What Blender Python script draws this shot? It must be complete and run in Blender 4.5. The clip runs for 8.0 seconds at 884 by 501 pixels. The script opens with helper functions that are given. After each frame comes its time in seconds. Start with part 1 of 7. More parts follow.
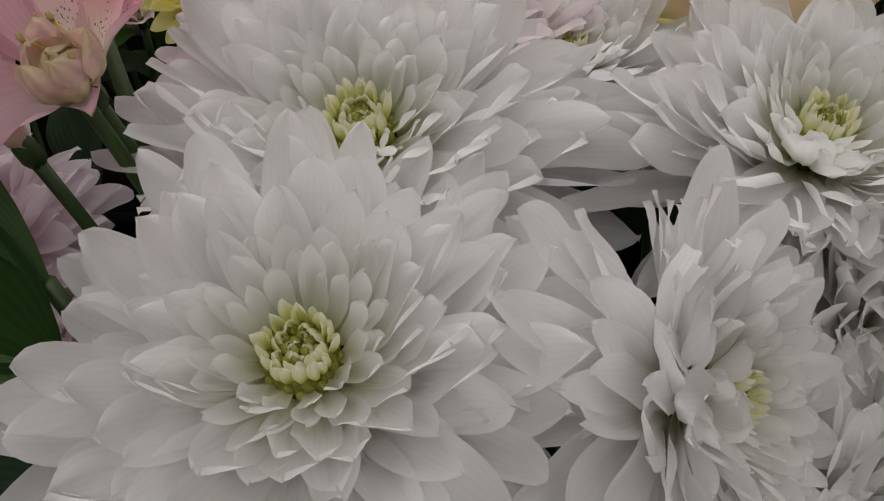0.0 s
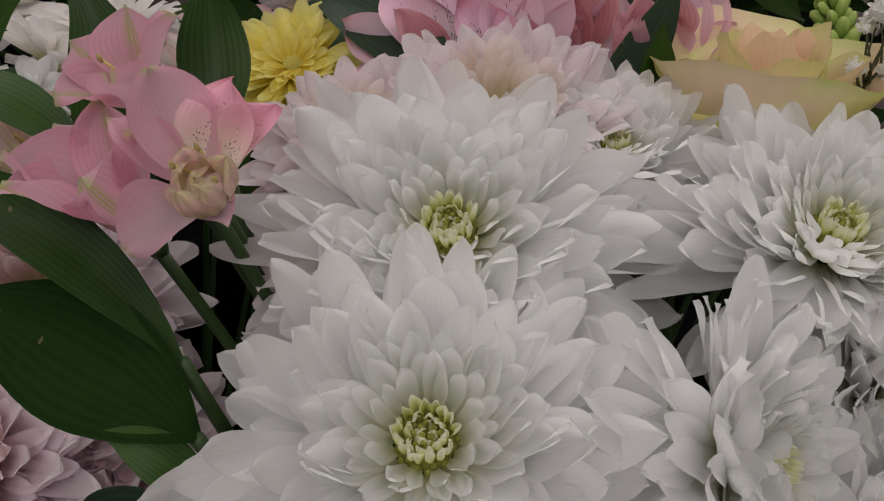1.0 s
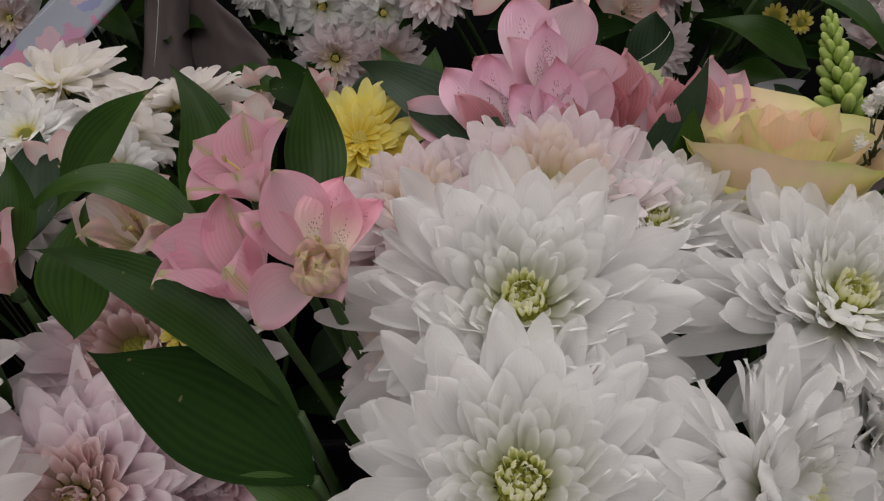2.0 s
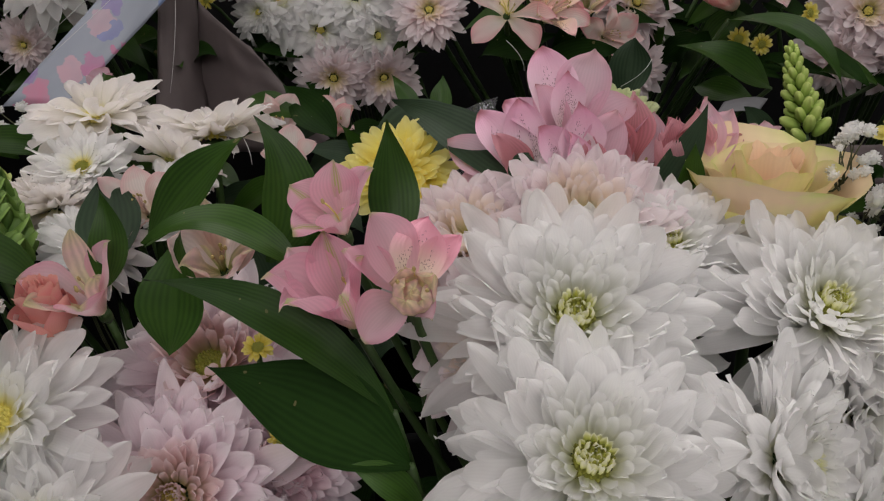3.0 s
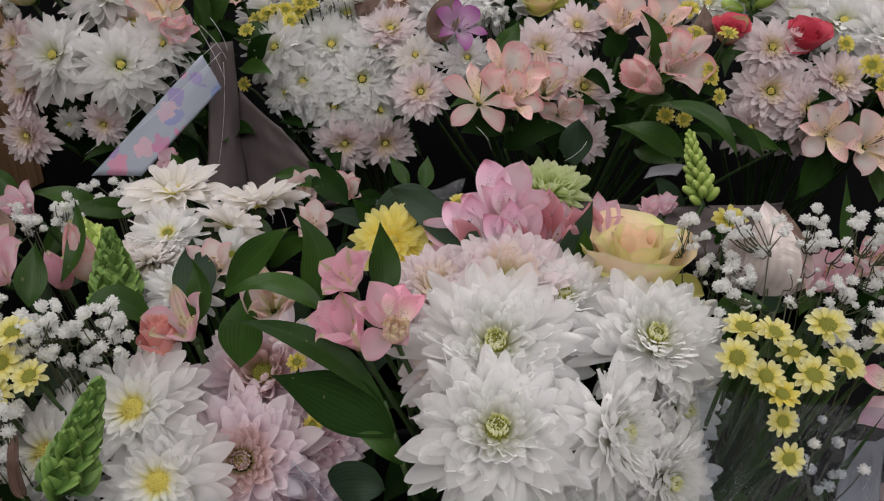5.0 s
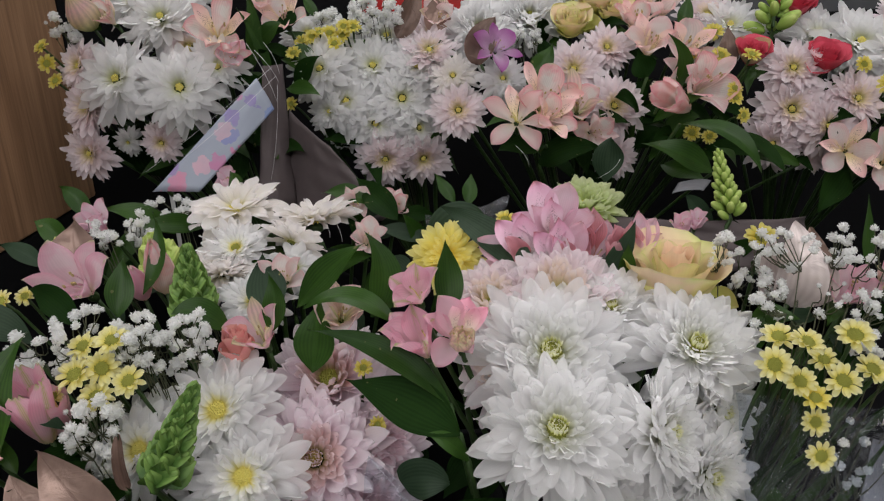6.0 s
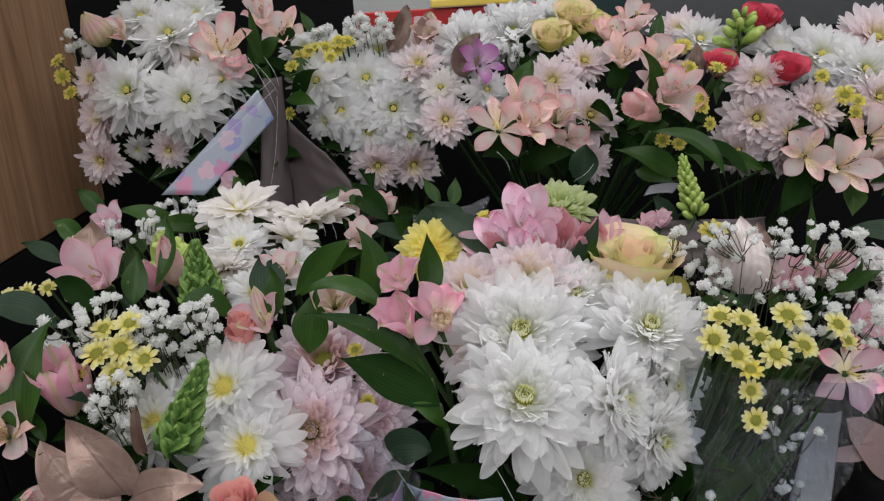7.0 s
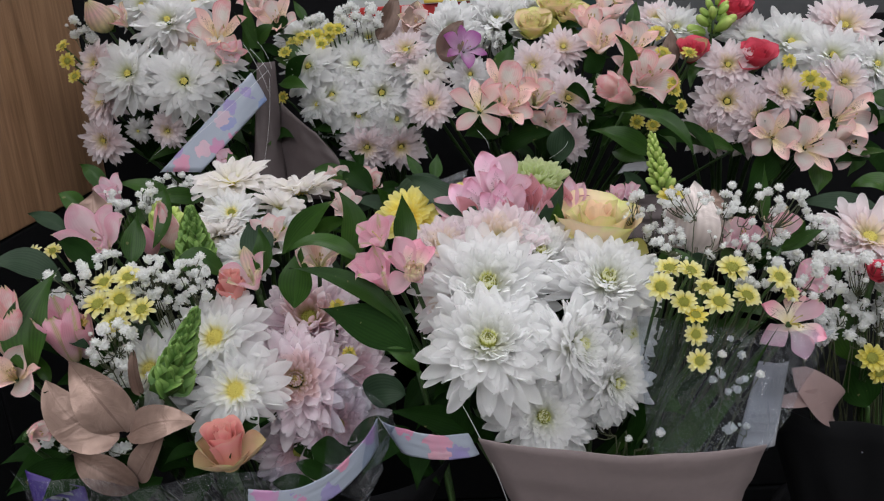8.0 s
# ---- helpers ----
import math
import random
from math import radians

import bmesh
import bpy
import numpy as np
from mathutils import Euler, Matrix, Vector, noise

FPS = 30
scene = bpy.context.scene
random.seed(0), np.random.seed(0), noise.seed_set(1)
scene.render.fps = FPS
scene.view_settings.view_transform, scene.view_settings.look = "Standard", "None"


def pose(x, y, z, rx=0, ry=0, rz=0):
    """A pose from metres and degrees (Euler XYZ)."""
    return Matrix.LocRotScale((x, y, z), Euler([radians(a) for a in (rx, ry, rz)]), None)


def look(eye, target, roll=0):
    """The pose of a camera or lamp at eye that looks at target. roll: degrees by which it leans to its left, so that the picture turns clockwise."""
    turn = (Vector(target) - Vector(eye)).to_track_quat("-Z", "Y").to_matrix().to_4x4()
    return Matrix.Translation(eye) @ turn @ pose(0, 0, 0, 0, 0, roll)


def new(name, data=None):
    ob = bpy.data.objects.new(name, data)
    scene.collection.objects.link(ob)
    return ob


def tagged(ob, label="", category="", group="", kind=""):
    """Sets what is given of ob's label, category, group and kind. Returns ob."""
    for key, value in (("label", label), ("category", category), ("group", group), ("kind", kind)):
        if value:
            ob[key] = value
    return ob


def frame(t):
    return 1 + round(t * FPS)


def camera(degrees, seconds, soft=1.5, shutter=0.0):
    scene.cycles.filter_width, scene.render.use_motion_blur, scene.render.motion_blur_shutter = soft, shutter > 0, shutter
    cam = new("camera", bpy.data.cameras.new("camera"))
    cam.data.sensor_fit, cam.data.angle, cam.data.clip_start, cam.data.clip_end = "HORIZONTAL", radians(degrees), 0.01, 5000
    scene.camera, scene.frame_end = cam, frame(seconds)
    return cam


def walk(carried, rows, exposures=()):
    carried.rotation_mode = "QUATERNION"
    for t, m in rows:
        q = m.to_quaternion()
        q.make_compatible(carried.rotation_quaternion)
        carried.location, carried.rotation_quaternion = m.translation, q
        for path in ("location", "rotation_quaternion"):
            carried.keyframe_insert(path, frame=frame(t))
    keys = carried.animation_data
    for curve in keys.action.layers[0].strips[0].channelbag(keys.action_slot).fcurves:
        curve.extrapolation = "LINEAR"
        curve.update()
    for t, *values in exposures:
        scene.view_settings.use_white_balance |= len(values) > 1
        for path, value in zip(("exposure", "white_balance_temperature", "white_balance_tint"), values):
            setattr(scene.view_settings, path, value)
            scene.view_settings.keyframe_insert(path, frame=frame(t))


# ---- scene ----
cam = camera(59.6, 8.0, soft=1.2)
PATH = [
    (0, (0.009, 0.001, 0.996), (-0.117, 1.858, 0.264), -1.6),
    (0.5, (-0.001, -0.01, 1.011), (-0.102, 1.845, 0.27), -1.7),
    (1, (-0.008, -0.019, 1.023), (-0.117, 1.844, 0.306), -1.8),
    (1.5, (-0.021, -0.03, 1.036), (-0.13, 1.839, 0.333), -2.1),
    (2, (-0.025, -0.046, 1.048), (-0.146, 1.835, 0.377), -2.8),
    (2.2, (-0.031, -0.053, 1.054), (-0.146, 1.824, 0.372), -3.0),
    (3.3, (-0.063, -0.096, 1.083), (-0.035, 1.781, 0.391), -2.9),
    (3.5, (-0.055, -0.103, 1.09), (-0.032, 1.769, 0.385), -3.2),
    (4, (-0.029, -0.15, 1.108), (-0.015, 1.728, 0.419), -3.5),
    (4.5, (-0.032, -0.189, 1.128), (-0.039, 1.692, 0.45), -3.4),
    (5, (-0.038, -0.231, 1.151), (-0.059, 1.656, 0.488), -3.2),
    (5.2, (-0.047, -0.241, 1.158), (-0.072, 1.643, 0.487), -3.4),
    (6.3, (-0.07, -0.284, 1.177), (-0.113, 1.609, 0.533), -3.4),
    (6.5, (-0.067, -0.297, 1.178), (-0.108, 1.598, 0.54), -3.4),
    (7, (-0.057, -0.329, 1.181), (-0.092, 1.57, 0.553), -3.5),
    (7.5, (-0.047, -0.36, 1.177), (-0.081, 1.541, 0.555), -3.5),
    (8, (-0.036, -0.382, 1.162), (-0.079, 1.52, 0.545), -3.5),
]
walk(cam, [(t, look(eye, target, roll)) for t, eye, target, roll in PATH],
     exposures=[(0.0, -0.74, 6450, 12), (1.5, -0.58, 6450, 12), (3.5, -0.29, 6450, 12), (4.5, -0.18, 6350, 12), (6.5, -0.06, 6100, 10), (8.0, 0.08, 5950, 9)])

# ---- light: a shop hall lit by ceiling panels, added out of view ----
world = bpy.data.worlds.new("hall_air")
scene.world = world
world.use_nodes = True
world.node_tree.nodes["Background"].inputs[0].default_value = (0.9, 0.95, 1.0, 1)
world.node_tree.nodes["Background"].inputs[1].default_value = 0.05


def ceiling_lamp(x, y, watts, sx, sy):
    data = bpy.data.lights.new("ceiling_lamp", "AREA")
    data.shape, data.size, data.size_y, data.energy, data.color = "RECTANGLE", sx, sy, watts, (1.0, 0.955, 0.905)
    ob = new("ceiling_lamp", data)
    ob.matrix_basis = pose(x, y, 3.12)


# Third panel sits behind the camera, added to brighten the blooms' faces.
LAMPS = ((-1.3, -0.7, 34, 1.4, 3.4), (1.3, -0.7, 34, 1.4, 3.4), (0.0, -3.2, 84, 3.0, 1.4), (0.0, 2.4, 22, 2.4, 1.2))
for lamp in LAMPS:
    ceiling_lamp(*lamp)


# ---- materials ----
class Tree:
    def __init__(self, name):
        self.mat = bpy.data.materials.new(name)
        self.mat.use_nodes = True
        self.nt = self.mat.node_tree
        self.nt.nodes.clear()
        self.out = self.add("ShaderNodeOutputMaterial")

    def add(self, kind):
        return self.nt.nodes.new(kind)

    def link(self, a, b):
        self.nt.links.new(a, b)

    def put(self, n, i, v):
        if isinstance(v, bpy.types.NodeSocket):
            self.link(v, n.inputs[i])
        else:
            n.inputs[i].default_value = v

    def math(self, op, a, b=0.0):
        n = self.add("ShaderNodeMath")
        n.operation = op
        self.put(n, 0, a), self.put(n, 1, b)
        return n.outputs[0]

    def mix(self, f, a, b, blend="MIX"):
        n = self.add("ShaderNodeMix")
        n.data_type, n.blend_type = "RGBA", blend
        self.put(n, 0, f)
        self.put(n, 6, a if isinstance(a, bpy.types.NodeSocket) else (*a, 1))
        self.put(n, 7, b if isinstance(b, bpy.types.NodeSocket) else (*b, 1))
        return n.outputs[2]

    def ramp(self, f, stops):
        n = self.add("ShaderNodeValToRGB")
        e = n.color_ramp.elements
        while len(e) < len(stops):
            e.new(0.5)
        for el, (p, c) in zip(e, stops):
            el.position, el.color = p, (*c, 1)
        self.link(f, n.inputs[0])
        return n.outputs[0]

    def noise(self, scale, detail=3.0, vector=None, distort=0.0):
        n = self.add("ShaderNodeTexNoise")
        self.put(n, "Scale", scale), self.put(n, "Detail", detail), self.put(n, "Distortion", distort)
        if vector:
            self.link(vector, n.inputs["Vector"])
        return n.outputs[0]

    def uv(self):
        n = self.add("ShaderNodeSeparateXYZ")
        self.link(self.add("ShaderNodeUVMap").outputs[0], n.inputs[0])
        return n.outputs[0], n.outputs[1]

    def coords(self, which="Object", scale=(1, 1, 1)):
        m = self.add("ShaderNodeMapping")
        self.link(self.add("ShaderNodeTexCoord").outputs[which], m.inputs[0])
        m.inputs["Scale"].default_value = scale
        return m.outputs[0]

    def bump(self, h, strength, distance=0.001):
        n = self.add("ShaderNodeBump")
        self.put(n, "Strength", strength), self.put(n, "Distance", distance), self.put(n, "Height", h)
        return n.outputs[0]

    def finish(self, color, rough=0.5, normal=None, trans=0.0, metal=0.0, spec=0.5, sheen=0.0):
        p = self.add("ShaderNodeBsdfPrincipled")
        self.put(p, "Base Color", color if isinstance(color, bpy.types.NodeSocket) else (*color, 1))
        self.put(p, "Roughness", rough), self.put(p, "Metallic", metal), self.put(p, "Specular IOR Level", spec)
        if sheen:
            self.put(p, "Sheen Weight", sheen)
        if normal:
            self.link(normal, p.inputs["Normal"])
        last = p.outputs[0]
        if trans:
            tr = self.add("ShaderNodeBsdfTranslucent")
            self.put(tr, 0, color if isinstance(color, bpy.types.NodeSocket) else (*color, 1))
            if normal:
                self.link(normal, tr.inputs["Normal"])
            m = self.add("ShaderNodeMixShader")
            m.inputs[0].default_value = trans
            self.link(last, m.inputs[1]), self.link(tr.outputs[0], m.inputs[2])
            last = m.outputs[0]
        self.link(last, self.out.inputs[0])
        return self.mat


def petal_material(name, stops, veins=9.0, trans=0.6, rough=0.6, vary=0.08, vein_tint=0.025, blotch=None, blotch_amt=0.0, keel=None):
    """Colour runs from the petal's foot (0) to its tip (1), with fine length-wise veins and soft unevenness."""
    t = Tree(name)
    u, v = t.uv()
    col = t.ramp(v, stops)
    geo = t.coords("Object", (1, 1, 1))
    n1 = t.noise(2.5, 3, geo)
    n2 = t.noise(11.0, 4, geo)
    wave = t.math("SINE", t.math("ADD", t.math("MULTIPLY", u, veins * 6.283), t.math("MULTIPLY", n2, 5.0)))
    wave01 = t.math("ADD", t.math("MULTIPLY", wave, 0.5), 0.5)
    rnd = t.add("ShaderNodeObjectInfo").outputs["Random"]
    isl = t.add("ShaderNodeNewGeometry").outputs["Random Per Island"]
    tone = t.math("ADD", t.math("MULTIPLY", t.math("ADD", rnd, isl), vary * 0.5), 1.0 - vary)
    tone = t.math("MULTIPLY", tone, t.math("ADD", t.math("MULTIPLY", n1, 0.14), 0.93))
    tone = t.math("SUBTRACT", tone, t.math("MULTIPLY", wave01, vein_tint))
    if blotch:
        soft = t.add("ShaderNodeMapRange")
        soft.inputs["From Min"].default_value, soft.inputs["From Max"].default_value = 0.32, 0.58
        t.link(t.noise(3.6, 3, geo, 0.6), soft.inputs["Value"])
        off = t.math("POWER", t.math("ABSOLUTE", t.math("SUBTRACT", t.math("MULTIPLY", u, 2.0), 1.0)), 2.2)
        b = t.math("MULTIPLY", t.math("MULTIPLY", soft.outputs[0], t.math("SUBTRACT", 1.0, off)), blotch_amt)
        col = t.mix(b, col, blotch)
    if keel:
        line = t.add("ShaderNodeMapRange")
        line.inputs["From Min"].default_value, line.inputs["From Max"].default_value = 0.12, 0.05
        t.link(t.math("ABSOLUTE", t.math("SUBTRACT", u, t.math("ADD", 0.46, t.math("MULTIPLY", n2, 0.08)))), line.inputs["Value"])
        fine = t.math("ADD", 0.55, t.math("MULTIPLY", t.math("SINE", t.math("MULTIPLY", u, 110.0)), 0.4))
        col = t.mix(t.math("MULTIPLY", line.outputs[0], fine), col, keel)
    grey = t.add("ShaderNodeCombineXYZ")
    for i in range(3):
        t.link(tone, grey.inputs[i])
    col = t.mix(1.0, col, grey.outputs[0], "MULTIPLY")
    return t.finish(col, rough, t.bump(t.math("ADD", t.math("MULTIPLY", wave01, 0.5), n2), 0.08, 0.0003), trans)


def speckled_material(name, stops):
    """Alstroemeria inner tepal: pale throat with dark length-wise dashes."""
    t = Tree(name)
    u, v = t.uv()
    col = t.ramp(v, stops)
    comb = t.add("ShaderNodeCombineXYZ")
    t.link(t.math("MULTIPLY", u, 9.0), comb.inputs[0]), t.link(t.math("MULTIPLY", v, 6.0), comb.inputs[1])
    t.link(t.math("MULTIPLY", t.add("ShaderNodeObjectInfo").outputs["Random"], 9.0), comb.inputs[2])
    vor = t.add("ShaderNodeTexVoronoi")
    t.link(comb.outputs[0], vor.inputs["Vector"])
    vor.inputs["Randomness"].default_value = 0.8
    dash = t.math("LESS_THAN", vor.outputs["Distance"], 0.3)
    zone = t.math("MULTIPLY", t.math("GREATER_THAN", v, 0.3), t.math("LESS_THAN", t.math("ADD", v, t.math("ABSOLUTE", t.math("SUBTRACT", u, 0.5))), 0.86))
    col = t.mix(t.math("MULTIPLY", dash, t.math("MULTIPLY", zone, 0.9)), col, (0.1, 0.015, 0.03))
    wave = t.math("SINE", t.math("MULTIPLY", u, 90.0))
    return t.finish(col, 0.5, t.bump(wave, 0.2, 0.0003), 0.3)


def leaf_material(name, dark, light, rough=0.38, veins=11.0, trans=0.12, metal=0.0, ribs=0.3, rib=0.35, spec=0.28):
    t = Tree(name)
    u, v = t.uv()
    geo = t.coords("Object")
    n = t.noise(130.0, 6, geo)
    wave = t.math("ADD", t.math("MULTIPLY", t.math("SINE", t.math("ADD", t.math("MULTIPLY", u, veins * 6.283), t.math("MULTIPLY", t.noise(40.0, 2, geo), 2.5))), 0.5), 0.5)
    broad = t.math("SUBTRACT", t.math("MULTIPLY", t.noise(26.0, 4, geo), 1.1), 0.36)
    f = t.math("ADD", t.math("MULTIPLY", wave, ribs), t.math("ADD", t.math("MULTIPLY", n, 0.3), broad))
    f = t.math("MINIMUM", t.math("MAXIMUM", f, 0.0), 1.0)
    spine = t.math("LESS_THAN", t.math("ABSOLUTE", t.math("SUBTRACT", u, 0.5)), 0.025)
    col = t.mix(f, dark, light)
    col = t.mix(t.math("MULTIPLY", spine, rib), col, light if metal < 0.05 else dark)
    rnd = t.add("ShaderNodeObjectInfo").outputs["Random"]
    col = t.mix(t.math("MULTIPLY", rnd, 0.3), col, dark)
    spots = t.math("MULTIPLY", t.math("GREATER_THAN", t.noise(140.0, 2, geo), 0.73), 0.4)
    col = t.mix(spots, col, (0.2, 0.16, 0.08))
    return t.finish(col, rough, t.bump(t.math("ADD", t.math("MULTIPLY", wave, 0.5 if metal < 0.05 else 0.02), n if metal < 0.05 else t.noise(60.0, 5, geo, 1.5)), 0.15 if metal < 0.05 else 0.45, 0.0004 if metal < 0.05 else 0.0025), trans, metal, spec)


def plain_material(name, a, b, scale=40.0, rough=0.5, bump=0.2, trans=0.0, metal=0.0, dist=0.001, spec=0.4):
    t = Tree(name)
    g = t.coords("Object")
    n = t.noise(scale, 5, g)
    n2 = t.noise(scale * 0.13, 3, g)
    f = t.math("ADD", t.math("MULTIPLY", n, 0.6), t.math("MULTIPLY", n2, 0.4))
    col = t.mix(f, a, b)
    return t.finish(col, rough, t.bump(n, bump, dist), trans, metal, spec)


WHITE = (0.93, 0.925, 0.925)
M_white = petal_material("white_petal", [(0.0, (0.8, 0.81, 0.6)), (0.2, (0.87, 0.87, 0.8)), (0.45, WHITE), (1.0, WHITE)], trans=0.8, vary=0.04)
M_white_in = petal_material("cream_petal", [(0.0, (0.78, 0.8, 0.5)), (0.2, (0.88, 0.88, 0.76)), (0.5, (0.91, 0.91, 0.88)), (1.0, WHITE)], trans=0.8, vary=0.04)
M_green_in = petal_material("green_petal", [(0.0, (0.4, 0.5, 0.07)), (0.35, (0.78, 0.8, 0.26)), (0.7, (0.9, 0.89, 0.62)), (1.0, (0.92, 0.91, 0.82))])
M_white_yel = petal_material("yellow_footed_petal", [(0.0, (0.78, 0.66, 0.1)), (0.2, (0.88, 0.83, 0.45)), (0.45, (0.92, 0.91, 0.84)), (1.0, WHITE)])
M_cream = petal_material("blush_white_petal", [(0.0, (0.8, 0.74, 0.4)), (0.25, (0.9, 0.87, 0.8)), (1.0, (0.92, 0.88, 0.88))])
M_lilac = petal_material("lilac_pink_petal", [(0.0, (0.82, 0.6, 0.62)), (0.4, (0.88, 0.75, 0.8)), (1.0, (0.91, 0.84, 0.88))])
M_lilac_in = petal_material("lilac_inner_petal", [(0.0, (0.5, 0.4, 0.16)), (0.5, (0.8, 0.6, 0.58)), (1.0, (0.86, 0.74, 0.76))])
M_dusky = petal_material("dusky_pink_petal", [(0.0, (0.7, 0.48, 0.52)), (0.5, (0.79, 0.61, 0.66)), (1.0, (0.86, 0.72, 0.77))])
M_blush = petal_material("blush_petal", [(0.0, (0.82, 0.72, 0.6)), (0.4, (0.88, 0.77, 0.77)), (1.0, (0.89, 0.82, 0.85))])
M_blush_in = petal_material("blush_inner_petal", [(0.0, (0.6, 0.52, 0.18)), (0.5, (0.86, 0.74, 0.6)), (1.0, (0.88, 0.8, 0.8))])
M_yellow = petal_material("yellow_petal", [(0.0, (0.84, 0.66, 0.06)), (0.5, (0.9, 0.8, 0.2)), (1.0, (0.91, 0.86, 0.38))])
M_lemon = petal_material("pale_yellow_petal", [(0.0, (0.8, 0.7, 0.1)), (0.45, (0.89, 0.83, 0.36)), (1.0, (0.92, 0.89, 0.58))])
M_gold = petal_material("golden_petal", [(0.0, (0.68, 0.56, 0.05)), (0.5, (0.82, 0.73, 0.16)), (1.0, (0.86, 0.8, 0.32))])
M_lime = petal_material("lime_petal", [(0.0, (0.4, 0.5, 0.12)), (0.6, (0.6, 0.68, 0.3)), (1.0, (0.72, 0.77, 0.5))])
M_disc = plain_material("disc_green_gold", (0.18, 0.2, 0.03), (0.46, 0.45, 0.08), 300, 0.6, 0.6)
M_disc_y = plain_material("disc_yellow", (0.62, 0.52, 0.08), (0.84, 0.76, 0.24), 300, 0.6, 0.6)
M_disc_b = plain_material("disc_olive", (0.3, 0.22, 0.05), (0.68, 0.55, 0.16), 300, 0.6, 0.6)
M_pink = petal_material("pink_tepal", [(0.0, (0.84, 0.78, 0.56)), (0.25, (0.88, 0.63, 0.69)), (0.75, (0.84, 0.46, 0.58)), (0.95, (0.82, 0.44, 0.56)), (1.0, (0.56, 0.55, 0.25))], 16, vein_tint=0.05, blotch=(0.91, 0.8, 0.81), blotch_amt=0.6)
M_pink_keel = petal_material("pink_keeled_tepal", [(0.0, (0.8, 0.74, 0.4)), (0.25, (0.87, 0.64, 0.68)), (0.7, (0.84, 0.45, 0.57)), (0.95, (0.82, 0.44, 0.56)), (1.0, (0.5, 0.55, 0.22))], 16, vein_tint=0.08, blotch=(0.9, 0.72, 0.74), blotch_amt=0.4, keel=(0.5, 0.52, 0.16))
M_pinksp = speckled_material("pink_speckled_tepal", [(0.0, (0.76, 0.68, 0.38)), (0.4, (0.88, 0.78, 0.68)), (0.75, (0.86, 0.46, 0.56)), (1.0, (0.84, 0.34, 0.46))])
M_rosy = petal_material("mauve_pink_tepal", [(0.0, (0.68, 0.38, 0.36)), (0.3, (0.83, 0.52, 0.62)), (0.8, (0.85, 0.57, 0.69)), (0.94, (0.78, 0.42, 0.52)), (1.0, (0.45, 0.18, 0.17))], 16, vein_tint=0.05, blotch=(0.9, 0.76, 0.81), blotch_amt=0.75)
M_rosysp = speckled_material("mauve_speckled_tepal", [(0.0, (0.66, 0.45, 0.32)), (0.35, (0.89, 0.8, 0.8)), (0.65, (0.86, 0.66, 0.76)), (0.92, (0.8, 0.44, 0.6)), (1.0, (0.55, 0.2, 0.24))])
M_crimson = petal_material("red_backed_tepal", [(0.0, (0.56, 0.36, 0.18)), (0.4, (0.72, 0.28, 0.3)), (1.0, (0.8, 0.44, 0.5))], 14, vein_tint=0.15, blotch=(0.4, 0.1, 0.1), blotch_amt=0.5)
M_coral = petal_material("coral_tepal", [(0.0, (0.87, 0.8, 0.5)), (0.3, (0.9, 0.7, 0.64)), (0.7, (0.88, 0.5, 0.5)), (0.95, (0.85, 0.34, 0.4)), (1.0, (0.6, 0.5, 0.25))], 14, vein_tint=0.1, blotch=(0.92, 0.87, 0.82), blotch_amt=0.95)
M_coralsp = speckled_material("coral_speckled_tepal", [(0.0, (0.82, 0.7, 0.3)), (0.4, (0.89, 0.72, 0.5)), (0.7, (0.89, 0.66, 0.6)), (1.0, (0.87, 0.5, 0.5))])
M_peach = petal_material("peach_tepal", [(0.0, (0.84, 0.74, 0.46)), (0.35, (0.89, 0.7, 0.66)), (1.0, (0.88, 0.58, 0.6))], 14, vein_tint=0.08, blotch=(0.91, 0.85, 0.81), blotch_amt=0.85)
M_bud = petal_material("green_striped_bud", [(0.0, (0.5, 0.58, 0.18)), (0.35, (0.84, 0.8, 0.5)), (0.75, (0.87, 0.62, 0.6)), (1.0, (0.74, 0.66, 0.4))], 4, vein_tint=0.2)
M_rose_y = petal_material("yellow_pink_rose_petal", [(0.0, (0.66, 0.66, 0.22)), (0.4, (0.74, 0.72, 0.28)), (0.8, (0.8, 0.76, 0.36)), (0.93, (0.76, 0.77, 0.32)), (1.0, (0.6, 0.66, 0.2))], 12, trans=0.25, vein_tint=0.02, blotch=(0.88, 0.56, 0.52), blotch_amt=0.6)
M_rose_h = petal_material("peach_rose_heart", [(0.0, (0.7, 0.45, 0.25)), (0.6, (0.86, 0.56, 0.42)), (1.0, (0.88, 0.66, 0.46))], 12, trans=0.25, vein_tint=0.03)
M_rose_p = petal_material("peach_rose_petal", [(0.0, (0.75, 0.55, 0.25)), (0.5, (0.82, 0.5, 0.34)), (1.0, (0.8, 0.42, 0.32))], 30, trans=0.22, vein_tint=0.03)
M_rose_c = petal_material("coral_rose_petal", [(0.0, (0.72, 0.5, 0.25)), (0.4, (0.78, 0.36, 0.3)), (0.85, (0.8, 0.34, 0.33)), (1.0, (0.78, 0.42, 0.36))], 30, trans=0.22, vein_tint=0.03)
M_rose_o = petal_material("rose_guard_petal", [(0.0, (0.52, 0.36, 0.2)), (0.5, (0.66, 0.4, 0.28)), (0.9, (0.58, 0.4, 0.25)), (1.0, (0.36, 0.36, 0.12))], 30, trans=0.15, vein_tint=0.06, blotch=(0.5, 0.45, 0.2), blotch_amt=0.6)
M_rose_g = petal_material("lime_guard_petal", [(0.0, (0.35, 0.42, 0.08)), (0.6, (0.55, 0.56, 0.14)), (1.0, (0.66, 0.6, 0.22))], 30, trans=0.2, vein_tint=0.05)
